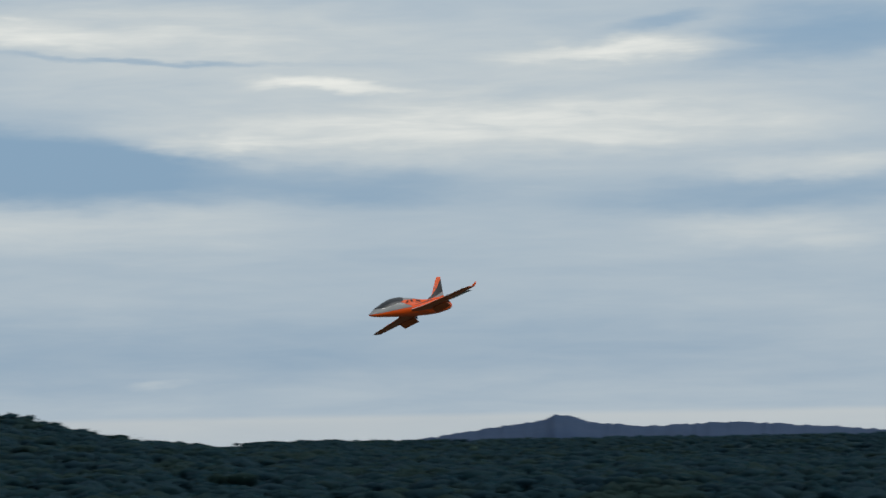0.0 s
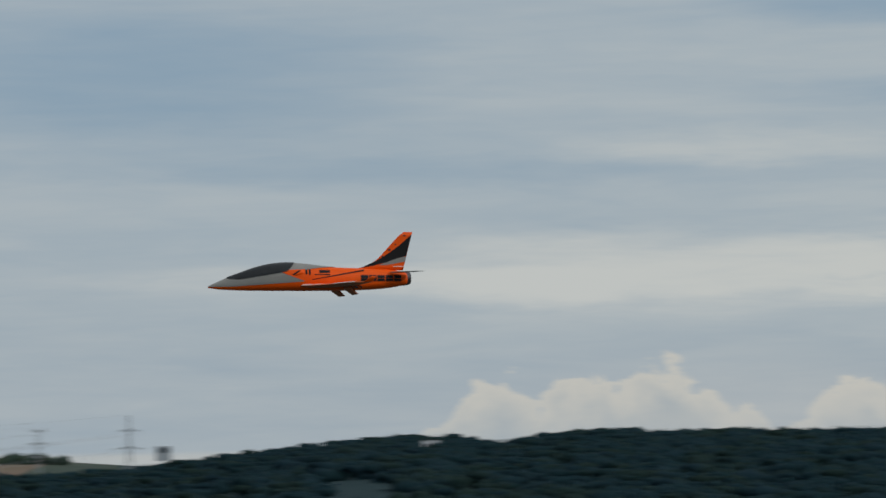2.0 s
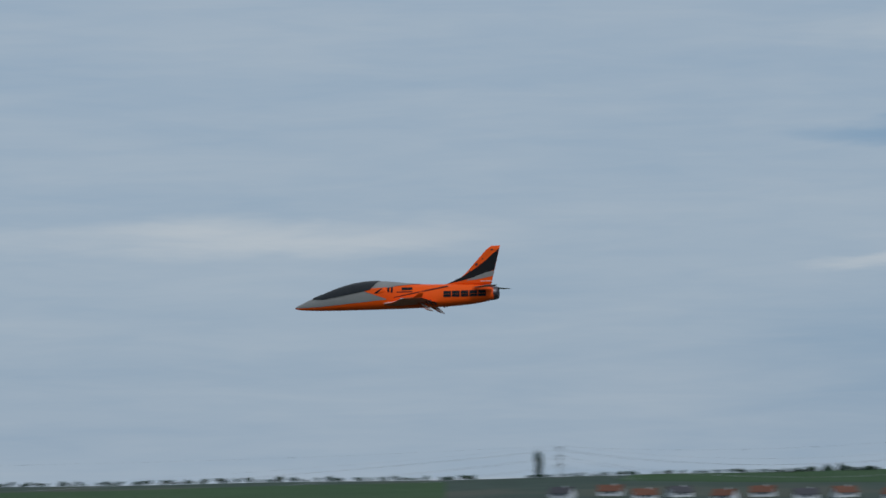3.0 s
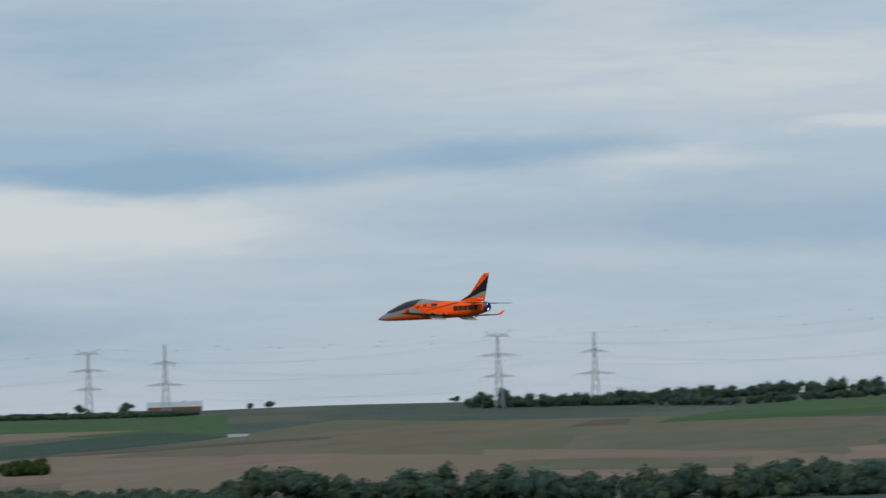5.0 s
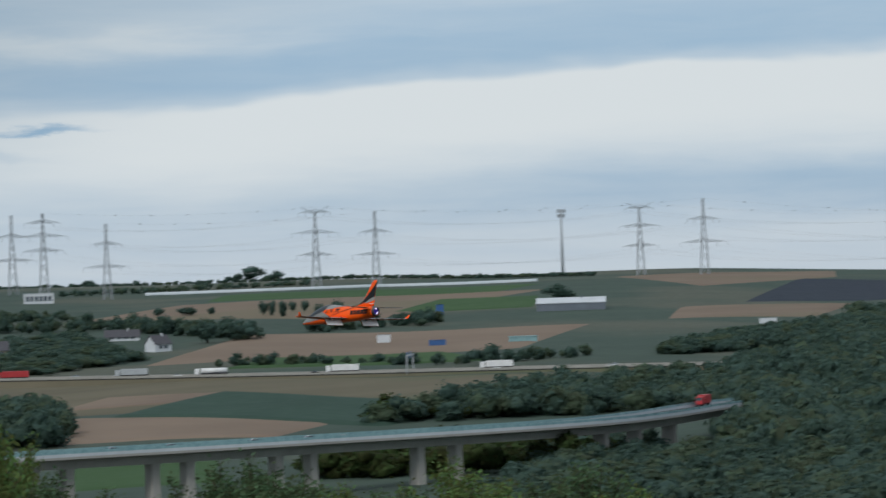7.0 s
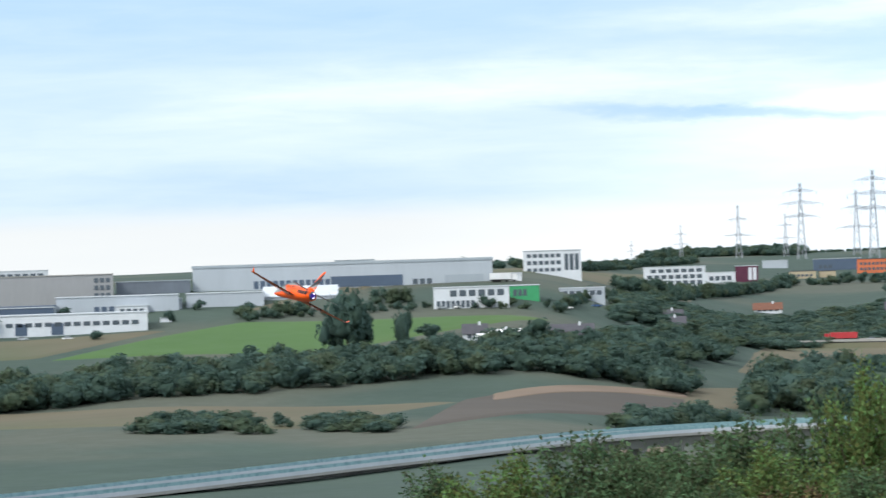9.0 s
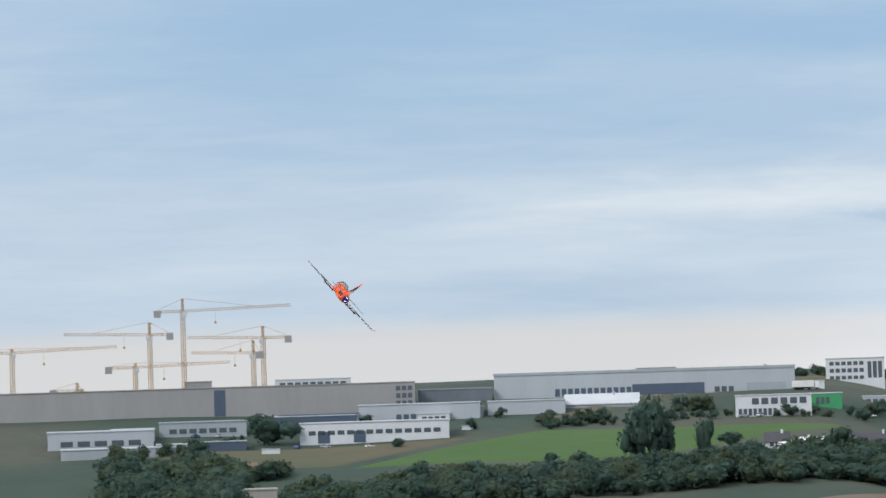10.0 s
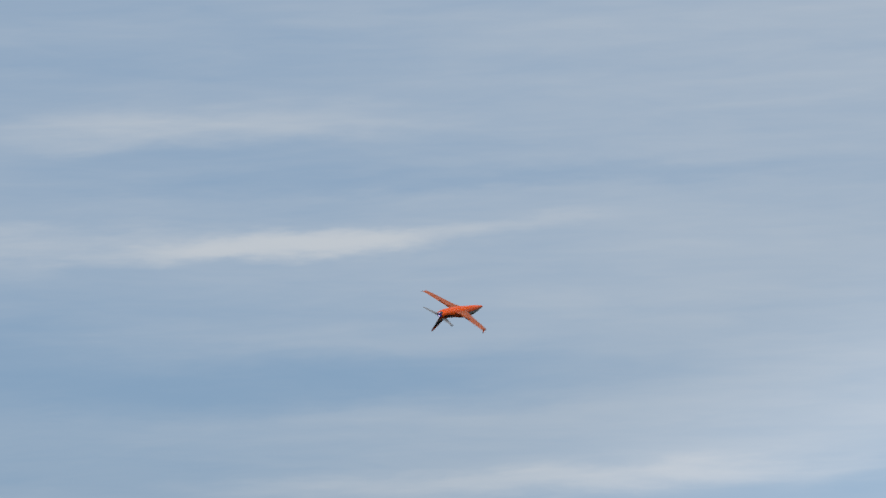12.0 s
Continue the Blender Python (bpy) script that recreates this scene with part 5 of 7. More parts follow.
        for y in (.22, .45):
            bm = bmesh.new()
            strut(bm, (-.13, side * y, -.040), (-.20, side * y, -.085), .014)
            strut(bm, (-.13, side * y, -.055), (-.17, side * y, -.095), .010)
            part("flap_horn", bm, BLACK, wing)
    # tailplane
    for side in (1, -1):
        part("tailplane", blade((1.86, 2.08, .10 * side, .112), (2.05, 2.165, .47 * side, .112), .07), STABGREY, jet, "grey swept tailplane")
    # fin with swooping dorsal fillet
    bm = bmesh.new()
    rings = []
    for f in [k / 10 for k in range(11)]:
        z = .135 + .395 * f
        le = float(np.interp(f, [0, .06, .15, .3, 1.0], [1.47, 1.60, 1.685, 1.765, 2.02])) - (.02 * max(0, f - .9) * 10 * -1)
        te = 2.03 + .10 * f
        rings.append([(1.3 - le - x, h, z - .03) for x, h in foil(te - le, .06, 8)])
    loft(bm, rings)
    bmesh.ops.recalc_face_normals(bm, faces=bm.faces)
    fin = part("fin", bm, ORANGE, jet, "tall swept orange fin")

    def fin_decal(pts_low, pts_high, off, mat, name, label=""):
        for side in (1, -1):
            bm = bmesh.new()
            rows = []
            for (x0, z0), (x1, z1) in zip(pts_low, pts_high):
                ring = []
                for k in range(4):
                    x, z = x0 + (x1 - x0) * k / 3, z0 + (z1 - z0) * k / 3
                    f = (z - .135) / .395
                    le = float(np.interp(f, [0, .06, .15, .3, 1.0], [1.47, 1.60, 1.685, 1.765, 2.02]))
                    te = 2.03 + .10 * f
                    u = min(max((x - le) / (te - le), 0.02), .995)
                    h = 5 * .06 * (0.2969 * math.sqrt(u) - 0.126 * u - 0.3516 * u * u + 0.2843 * u**3 - 0.1036 * u**4) * (te - le)
                    ring.append((1.3 - x, side * (h + off), z - .03))
                rows.append(ring)
            loft(bm, rows, closed=False)
            part(name, bm, mat, fin, label)

    fin_decal([(1.58, .155), (1.72, .182), (1.85, .215), (1.95, .25), (2.066, .285)],
              [(1.60, .165), (1.74, .228), (1.87, .305), (1.98, .385), (2.122, .505)], .002, BLACK, "black_swoosh")
    fin_decal([(1.78, .185), (1.86, .190), (1.95, .205), (2.052, .225)],
              [(1.79, .195), (1.87, .222), (1.96, .258), (2.066, .28)], .002, SILVER, "silver_swoosh")
    fin_decal([(1.925, .172), (1.98, .172), (2.035, .172)], [(1.925, .178), (1.98, .178), (2.035, .178)], .003, WHITE, "rudder_line")
    for x, z, r in ((1.885, .345, .015), (1.95, .40, .008), (1.815, .278, .009), (2.045, .492, .011)):
        fin_decal([(x - r, z - r * .6), (x, z - r * .8), (x + r, z - r * .5)], [(x - r, z + r * .6), (x, z + r * .9), (x + r, z + r * .5)],
                  .002, MAROON, "fin_mark")
    # side markings as plain shapes
    for m in (False, True):
        for s0, z0, w, h in ((.985, .085, .018, .055), (1.02, .080, .018, .055)):
            part("shoulder_chevron", body_patch([s0 + w * k / 4 for k in range(5)], lambda s, z0=z0: z0,
                                                lambda s, z0=z0, h=h: z0 + h, .004, 4, m), BLACK, body)
        part("shoulder_mark", body_patch([1.13 + .11 * k / 6 for k in range(7)], lambda s: .100 + .02 * abs(s - 1.18),
                                         lambda s: .128, .004, 3, m), BLACK, body)
        part("small_bar", body_patch([1.08 + .16 * k / 6 for k in range(7)], lambda s: .079, lambda s: .087, .004, 2, m), BLACK, body)
        part("cheat_line", body_patch([1.05 + .55 * k / 20 for k in range(21)], lambda s: .028 + (s - 1.05) * .17,
                                      lambda s: .034 + (s - 1.05) * .185, .004, 2, m), BLACK, body)
        for k in range(5):
            s0 = 1.56 + .088 * k
            for z0, z1 in ((.020, .0455), (.0495, .080)):
                part("marking_bar", body_patch([s0 + .078 * i / 5 for i in range(6)], lambda s, z0=z0: z0, lambda s, z1=z1: z1, .004, 3, m),
                     BLACK, body, "dark bar marking")
    # nozzle
    bm = bmesh.new()
    prof = [(2.03, .078), (2.10, .062), (2.105, .056), (2.066, .053)]
    loft(bm, [[(1.3 - s, r * math.cos(a), .052 - .03 + r * math.sin(a)) for a in [2 * math.pi * k / 20 for k in range(20)]] for s, r in prof],
         caps=False)
    bmesh.ops.recalc_face_normals(bm, faces=bm.faces)
    noz = part("jet_nozzle", bm, STEEL, jet, "heat-stained round jet nozzle")
    bm = bmesh.new()
    bmesh.ops.create_circle(bm, cap_ends=True, segments=20, radius=.053, matrix=pose(1.3 - 2.067, 0, .022, 0, 90, 0))
    part("exhaust_glow", bm, FLAME, noz, "violet glow inside the nozzle")
    for a in (75, 200):
        bm = bmesh.new()
        rows = [[(1.3 - 2.070, r * math.cos(radians(a + q)), .022 + r * math.sin(radians(a + q))) for q in range(0, 51, 10)] for r in (.036, .052)]
        loft(bm, rows, closed=False)
        part("hot_rim", bm, HOTWHITE, noz)
    return jet


JET = make_jet()
JET_ROWS = [  # seconds, place, heading, climb, bank
    (0, -0.39, 55.57, 3.31, 233.8, -2.5, 20.5), (0.5, -7.33, 48.34, 3.15, 232.5, -1.4, 18.7), (0.7, -10.14, 45.36, 3.11,
    231.9, -1.5, 16.0), (1, -14.29, 40.89, 3.08, 231.7, -0.7, 10.6), (1.5, -21.02, 33.44, 3.18, 234.3, 0.1, 1.5), (2,
    -26.86, 25.41, 3.42, 238.2, 0.6, -1.0), (2.5, -32.03, 17.31, 3.61, 242.5, -0.2, -0.2), (3.1, -35.89, 7.96, 3.50, 244.9,
    -0.1, -0.4), (3.5, -38.46, 1.73, 3.42, 248.0, 0.1, -0.6), (3.9, -41.03, -4.50, 3.35, 250.9, 0.3, -0.8), (4.4, -44.25,
    -12.29, 3.25, 252.7, 0.4, -0.9), (5, -46.41, -21.53, 2.96, 253.3, -0.0, 0.9), (5.5, -47.87, -28.95, 2.61, 255.7, -1.2,
    0.6), (6, -48.99, -36.06, 2.15, 257.0, -0.7, -0.2), (6.5, -39.39, -34.71, 1.65, 256.7, 0.7, 2.2), (7, -39.02, -40.45,
    1.25, 259.4, -2.1, 3.0), (7.6, -38.75, -47.59, 0.75, 260.1, -0.8, 2.5), (8.1, -36.61, -50.60, 0.71, 259.8, 0.4, 8.7),
    (8.5, -34.24, -53.29, 0.95, 259.4, 2.3, 18.7), (8.9, -31.70, -55.86, 1.28, 259.0, 4.1, 28.1), (9.3, -29.50, -58.04,
    1.72, 258.8, 4.9, 32.3), (9.5, -29.47, -60.47, 2.13, 255.8, 8.1, 38.3), (9.8, -31.12, -65.45, 3.27, 249.8, 11.0, 46.9),
    (10, -31.40, -68.08, 3.73, 249.2, 11.4, 48.9), (10.5, -34.66, -72.65, 5.78, 230.6, 15.2, 57.7), (11, -39.91, -73.81,
    8.27, 216.2, 16.8, 64.2), (11.2, -41.65, -72.05, 8.94, 208.5, 17.2, 65.9), (11.5, -46.38, -72.03, 10.63, 200.4, 15.2,
    101.2), (11.7, -49.60, -71.61, 11.03, 201.4, 10.8, 145.3), (11.8, -50.62, -71.09, 11.30, 203.0, 10.2, 167.5), (11.9,
    -51.99, -71.01, 11.64, 203.5, 7.1, 190.2), (12, -54.11, -71.67, 12.07, 202.5, 8.3, 215.1),
]



def attitude(heading, climb, bank):
    return pose(0, 0, 0, 0, 0, heading) @ pose(0, 0, 0, 0, -climb, 0) @ pose(0, 0, 0, bank, 0, 0)


def motions():
    walk(JET, [(t, Matrix.Translation((x, y, z)) @ attitude(h, c, b)) for t, x, y, z, h, c, b in JET_ROWS])
    for flap, side in FLAPS:
        hinge = Matrix.Translation((1.3 - 1.365, 0, -0.080))
        walk(flap, [(t, hinge @ pose(0, 0, 0, 0, -a, 0)) for t, a in ((0, 40), (2.7, 38), (4.4, 26), (5.5, 28), (6.5, 48), (7.7, 50), (9.3, 4), (9.9, 0), (12, 0))])
    for vehicle, rows in TRAFFIC:
        walk(vehicle, rows)


# ---------------------------------------------------------------- roads and the viaduct
PALE = material("pale_metal_cladding", (0.36, 0.40, 0.44), (0.31, 0.345, 0.38), 0.1, 0.6, stretch=(1, 1, 0.2))
STEELCLAD = material("blue_grey_steel_cladding", (0.13, 0.155, 0.19), None, 0.2, 0.6, stretch=(1, 1, 0.3))
GREYCLAD = material("grey_metal_cladding", (0.30, 0.34, 0.37), (0.25, 0.29, 0.32), 0.1, 0.6, stretch=(1, 1, 0.2))
BLUECLAD = material("dark_blue_cladding", (0.06, 0.09, 0.14), (0.045, 0.07, 0.11), 0.1, 0.55)
# white walls cooled by bluish haze put into the base colour
RENDERED = material("white_render_hazed", (0.57, 0.60, 0.63), (0.47, 0.50, 0.53), 0.15, 0.85)
RAWCONC = material("bare_precast_concrete", (0.29, 0.295, 0.30), (0.24, 0.245, 0.25), 0.06, 0.9, stretch=(1, 1, 0.25))
PINK = material("orange_render", (0.55, 0.16, 0.075), (0.45, 0.13, 0.06), 0.2, 0.85)
BEIGE = material("beige_render", (0.42, 0.36, 0.25), None, 0.2, 0.85)
PURPLE = material("plum_cladding", (0.10, 0.035, 0.06), None, 0.2, 0.7)
GREENBOX = material("green_cladding", (0.04, 0.30, 0.12), None, 0.2, 0.6)
TILES = material("slate_roof_tiles", (0.085, 0.085, 0.095), (0.06, 0.06, 0.07), 0.4, 0.8)
REDTILES = material("brown_roof_tiles", (0.17, 0.085, 0.06), None, 0.4, 0.8)
FLATROOF = material("pale_flat_roof", (0.50, 0.53, 0.56), (0.40, 0.43, 0.46), 0.1, 0.7)
PANE = material("grey_window_glass", (0.085, 0.105, 0.125), (0.055, 0.07, 0.085), 0.5, 0.12)
CRANE = material("yellow_crane_steel", (0.40, 0.25, 0.11), (0.31, 0.19, 0.085), 0.3, 0.6)
LORRYWHITE = material("white_lorry_panels", (0.75, 0.76, 0.76), None, 0.4, 0.4)
LORRYRED = material("red_lorry_panels", (0.42, 0.03, 0.035), None, 0.4, 0.4)
LORRYGREY = material("grey_tarpaulin", (0.40, 0.43, 0.45), None, 0.4, 0.5)
LORRYBLUE = material("blue_panels", (0.03, 0.10, 0.28), None, 0.4, 0.5)
TYRE = material("tyre_rubber", (0.02, 0.02, 0.02), None, 2, 0.9)
POLY = material("polythene_tunnel", (0.42, 0.46, 0.49), (0.34, 0.38, 0.41), 0.05, 0.4)
RAIL = material("teal_glass_barrier", (0.22, 0.36, 0.38), (0.16, 0.28, 0.30), 0.1, 0.3)


def ribbon(name, label, mat, points, width, lift, rails=True):
    """A road over (azimuth, distance, height) points."""
    road = thing(name, label, "road", kind="structure")
    pts = [Vector((*(direction(a) * r).xy, z)) for a, r, z in points]
    fine = []
    for k in range(len(pts) - 1):
        p0, p1, p2, p3 = pts[max(k - 1, 0)], pts[k], pts[k + 1], pts[min(k + 2, len(pts) - 1)]
        for i in range(12):
            u = i / 12
            fine.append(0.5 * ((2 * p1) + (p2 - p0) * u + (2 * p0 - 5 * p1 + 4 * p2 - p3) * u * u + (3 * p1 - p0 - 3 * p2 + p3) * u ** 3))
    fine.append(pts[-1])
    side = []
    for k, p in enumerate(fine):
        d = fine[min(k + 1, len(fine) - 1)] - fine[max(k - 1, 0)]
        d.z = 0
        d.normalize()
        side.append(Vector((d.y, -d.x, 0)))
    return road, fine, side


def extrude_along(fine, side, prof):
    bm = bmesh.new()
    loft(bm, [[p + s * x + Vector((0, 0, z)) for x, z in prof] for p, s in zip(fine, side)])
    bmesh.ops.recalc_face_normals(bm, faces=bm.faces)
    return bm


MWAY_POINTS = [(a, 1690 + (a - 137) * 3.0, 0) for a in (121, 125, 129.3, 133, 137.2, 141.7, 146, 150)]
MWAY_POINTS = [(a, r, EYE + r * math.tan(radians(float(np.interp(a, [121, 129.3, 137.2, 144, 150], [-1.46, -1.42, -1.37, -1.28, -1.24])))))
               for a, r, _ in MWAY_POINTS]
mway, MLINE, MSIDE = ribbon("motorway", "busy grey motorway on a low embankment", ASPHALT, MWAY_POINTS, 26, 0)
part("embankment", extrude_along(MLINE, MSIDE, [(-24, -9), (-14, -0.5), (14, -0.5), (24, -9)]), HAY, mway, "grassy embankment", smooth=False)
part("carriageway", extrude_along(MLINE, MSIDE, [(-13.5, -0.6), (-13.5, 0), (13.5, 0), (13.5, -0.6)]), ASPHALT, mway, smooth=False)
for x in (-14, -0.3, 14):
    part("crash_barrier", extrude_along(MLINE, MSIDE, [(x - .12, 0), (x - .12, .85), (x + .12, .85), (x + .12, 0)]), CONCRETE, mway,
         "grey steel crash barrier", smooth=False)

DECK_Z = -44.0
DECK_AZ = [(128.6, -1.99), (130.1, -2.07), (132.2, -2.29), (137.2, -2.46), (141.7, -2.57), (146.2, -2.70), (150, -3.0), (155, -3.4), (162, -3.8)]
BPOINTS = [(a, (EYE - DECK_Z) / math.tan(radians(-e)), DECK_Z) for a, e in DECK_AZ]
viaduct, BLINE, BSIDE = ribbon("viaduct", "long concrete motorway viaduct on paired piers", CONCRETE, BPOINTS, 15, 0)
part("deck_girder", extrude_along(BLINE, BSIDE, [(-7.5, 0), (-7.5, -0.7), (-3.6, -1.3), (-2.8, -3.6), (2.8, -3.6), (3.6, -1.3), (7.5, -0.7), (7.5, 0)]),
     CONCRETE, viaduct, "concrete box-girder deck", smooth=False)
part("road_surface", extrude_along(BLINE, BSIDE, [(-7, 0.004), (-7, .08), (7, .08), (7, 0.004)]), ASPHALT, viaduct, smooth=False)
for x in (-7.35, 7.35):
    part("parapet", extrude_along(BLINE, BSIDE, [(x - .14, 0.004), (x - .14, .9), (x + .14, .9), (x + .14, 0.004)]), FLATROOF, viaduct, "pale parapet", smooth=False)
    part("glass_barrier", extrude_along(BLINE, BSIDE, [(x - .05, .904), (x - .05, 1.7), (x + .05, 1.7), (x + .05, .904)]), RAIL, viaduct,
         "teal glass wind barrier", smooth=False)


def on_line(line, az):
    """The point of a road's line at an azimuth, and its direction."""
    az_of = [math.degrees(math.atan2(-p.x, p.y)) % 360 for p in line]
    k = int(np.clip(np.searchsorted(az_of, az) - 1, 0, len(line) - 2))
    u = (az - az_of[k]) / (az_of[k + 1] - az_of[k])
    p = line[k].lerp(line[k + 1], u)
    d = line[k + 1] - line[k]
    return p, math.degrees(math.atan2(d.y, d.x))


for az in (131.0, 131.55, 132.08, 132.66, 134.4, 135.0, 136.7, 137.25, 138.65, 139.2, 140.55, 141.1, 142.8, 143.4, 145.3, 145.9, 148, 148.7, 151, 151.8):
    p, ang = on_line(BLINE, az)
    base = float(ground(az, math.hypot(p.x, p.y))) - 2
    bm = bmesh.new()
    m = Matrix.Translation((p.x, p.y, 0)) @ pose(0, 0, 0, 0, 0, ang)
    ring = [(-1.1, -2.3), (1.1, -2.3), (1.4, -1.9), (1.4, 1.9), (1.1, 2.3), (-1.1, 2.3), (-1.4, 1.9), (-1.4, -1.9)]
    loft(bm, [[m @ Vector((x * s, y * s, z)) for x, y in ring] for z, s in ((base, 1.15), (DECK_Z - 5.5, 1.0), (DECK_Z - 3.62, 1.12))])
    bmesh.ops.recalc_face_normals(bm, faces=bm.faces)
    part("pier", bm, CONCRETE, viaduct, "concrete bridge pier", smooth=False)

# ---------------------------------------------------------------- buildings


def building(label, category, left, right, base_el, top_el, depth, wall, roof, windows=(), flat=True, ridge=0.0, name="building", group="",
             parapet=0.4, turn=0.0):
    """A building whose front spans two azimuths (left > right); windows: (x0, x1, z0, z1, columns, material) as fractions of the front."""
    az = (left + right) / 2
    r = reach(az, base_el)
    w = r * radians(left - right)
    base = place(az, r)
    z0 = EYE + r * math.tan(radians(base_el))
    h = r * (math.tan(radians(top_el)) - math.tan(radians(base_el)))
    base.z = z0
    b = thing(name, label, category, Matrix.Translation(base) @ pose(0, 0, 0, 0, 0, az + turn), group)
    hw = w / 2
    eave = h if flat else h * (1 - ridge)
    part("wall", boxes((-hw, 0, -6, hw, depth, eave)), wall, b, smooth=False)
    if flat:
        part("roof", boxes((-hw - .3, -.3, eave + .004, hw + .3, depth + .3, eave + parapet)), roof, b, smooth=False)
    else:
        bm = bmesh.new()
        o = 0.5
        loft(bm, [[(x, -o, eave - .2), (x, depth / 2, h), (x, depth + o, eave - .2), (x, depth + o, eave - .5), (x, depth / 2, h - .35), (x, -o, eave - .5)]
                  for x in (-hw - o, hw + o)])
        bmesh.ops.recalc_face_normals(bm, faces=bm.faces)
        part("roof", bm, roof, b, smooth=False)
        bm = bmesh.new()
        for x in (-hw + .1, hw - .1):
            v = [bm.verts.new(p) for p in ((x, 0.05, eave - .3), (x, depth - .05, eave - .3), (x, depth / 2, h - .45))]
            bm.faces.new(v)
        part("gable", bm, wall, b, smooth=False)
        part("chimney", boxes((hw * .3, depth * .4, eave, hw * .3 + .9, depth * .4 + .9, h + .8)), wall, b, smooth=False)
    for x0, x1, f0, f1, cols, mat in windows:
        step = (x1 - x0) * w / cols
        ww = step * (0.72 if cols > 1 else 1.0)
        zz0, zz1 = f0 * h, f1 * h
        frame_mesh = None
        for k in range(cols):
            x = -hw + x0 * w + step * (k + .5)
            if frame_mesh is None:
                ob = part("window", boxes((-ww / 2, -.12, 0, ww / 2, .05, zz1 - zz0)), mat, b, smooth=False)
                frame_mesh = ob.data
            else:
                ob = new("window", frame_mesh)
                ob.parent = b
            ob.location = (x, -.02, zz0)
    return b


# business park
W_ = PANE
building("long bare concrete hall under construction", "building", (158.93, -0.22)[0] + 2.2, (154.12, -0.29)[0], -0.33, 0.115, 60, RAWCONC, CONCRETE,
         [(.955, .995, .15, .35, 3, W_), (.955, .995, .45, .62, 3, W_), (.955, .995, .72, .88, 3, W_), (.545, .57, 0, .92, 1, BLUECLAD)])
building("plant room on the concrete hall's roof", "building", (155.14, 0.10)[0] + 1.2, (155.14, 0.10)[0], 0.10, 0.21, 20, FLATROOF, FLATROOF,
         [(.05, .95, .2, .6, 9, W_)])
building("stair block on the hall's roof", "building", (157.77, 0.18)[0], (157.34, 0.17)[0], 0.05, 0.22, 20, RAWCONC, CONCRETE)
building("low blue-roofed store between the halls", "building", (156.28, -0.58)[0], (155.03, -0.62)[0], (155.65, -0.60)[1], (155.65, -0.36)[1], 20, PALE, BLUECLAD)
building("flat white storage shed with a window row", "shed", (158.95, -0.69)[0], (158.26, -0.71)[0], (158.60, -0.70)[1], (158.59, -0.50)[1], 14, RENDERED, FLATROOF, [(.05, .95, .3, .7, 6, W_)])
building("low grey metal loading shed", "shed", (158.24, -0.91)[0], (157.62, -0.93)[0], (157.93, -0.92)[1], (157.93, -0.76)[1], 12, GREYCLAD, FLATROOF)
building("dark parts store behind the white hall", "building", (157.53, -0.88)[0], (156.82, -0.90)[0], (157.18, -0.89)[1], (157.17, -0.74)[1], 12, BLUECLAD, GREYCLAD)
building("small white flat-roofed site office", "building", (154.09, -0.52)[0], (153.59, -0.54)[0], (153.84, -0.53)[1], (153.84, -0.40)[1], 8, RENDERED, FLATROOF, [(.1, .9, .3, .7, 4, W_)])
building("pale store beside the concrete hall", "building", (153.59, -0.47)[0], (153.05, -0.48)[0], (153.32, -0.47)[1], (153.32, -0.31)[1], 14, PALE, FLATROOF)
building("dark site store beside the concrete hall", "building", (154.08, -0.20)[0], (152.91, -0.24)[0], (153.49, -0.22)[1], (153.49, -0.02)[1], 14, STEELCLAD, GREYCLAD)
building("row of white storage containers", "containers", (149.44, -0.15)[0], (149.10, -0.16)[0], (149.27, -0.15)[1], (149.26, -0.05)[1], 4, RENDERED, FLATROOF)
building("rendered house with a slate roof", "house", (147.68, -1.17)[0], (147.25, -1.18)[0], (147.47, -1.18)[1], (147.46, -0.96)[1], 10, BEIGE, TILES, flat=False, ridge=.5, name='house')
building("dark slate-roofed house in the trees", "house", (146.28, -1.17)[0], (145.79, -1.19)[0], (146.04, -1.18)[1], (146.03, -0.99)[1], 10, RENDERED, TILES, flat=False, ridge=.5, name='house')
building("long pale grey distribution warehouse", "warehouse", (152.87, -0.22)[0], (148.11, -0.14)[0], -0.22, 0.16, 70, PALE, GREYCLAD,
         [(.20, .46, .08, .40, 12, BLUECLAD), (.46, .70, .05, .50, 1, BLUECLAD), (.84, .97, .10, .42, 1, GREYCLAD), (.73, .80, .08, .3, 3, W_)], parapet=1.2)
building("rooftop plant box on the warehouse", "building", (150.61, 0.23)[0], (149.98, 0.21)[0], 0.15, 0.22, 20, GREYCLAD, GREYCLAD)
building("white four-storey office block with ribbon windows", "office", (147.62, -0.11)[0], (146.70, -0.12)[0], -0.12, 0.27, 22, RENDERED, FLATROOF,
         [(.05, .66, .16, .30, 6, W_), (.05, .66, .44, .60, 6, W_), (.05, .66, .73, .88, 6, W_), (.70, .97, .20, .86, 3, W_)])
building("white low office with square bays", "office", (149.06, -0.52)[0], (147.86, -0.54)[0], -0.60, -0.27, 18, RENDERED, FLATROOF,
         [(.03, .55, .05, .38, 8, W_), (.2, .95, .58, .88, 6, W_)])
building("green cube beside the white office", "building", (147.85, -0.44)[0], (147.38, -0.45)[0], -0.50, -0.27, 16, GREENBOX, FLATROOF, [(.1, .6, .3, .75, 3, W_)])
building("unfinished white block with square openings", "building", (145.72, -0.36)[0], (144.74, -0.36)[0], -0.36, -0.05, 16, RENDERED, FLATROOF,
         [(.04, .96, .08, .30, 8, W_), (.04, .96, .40, .60, 8, W_), (.1, .96, .72, .9, 7, W_)])
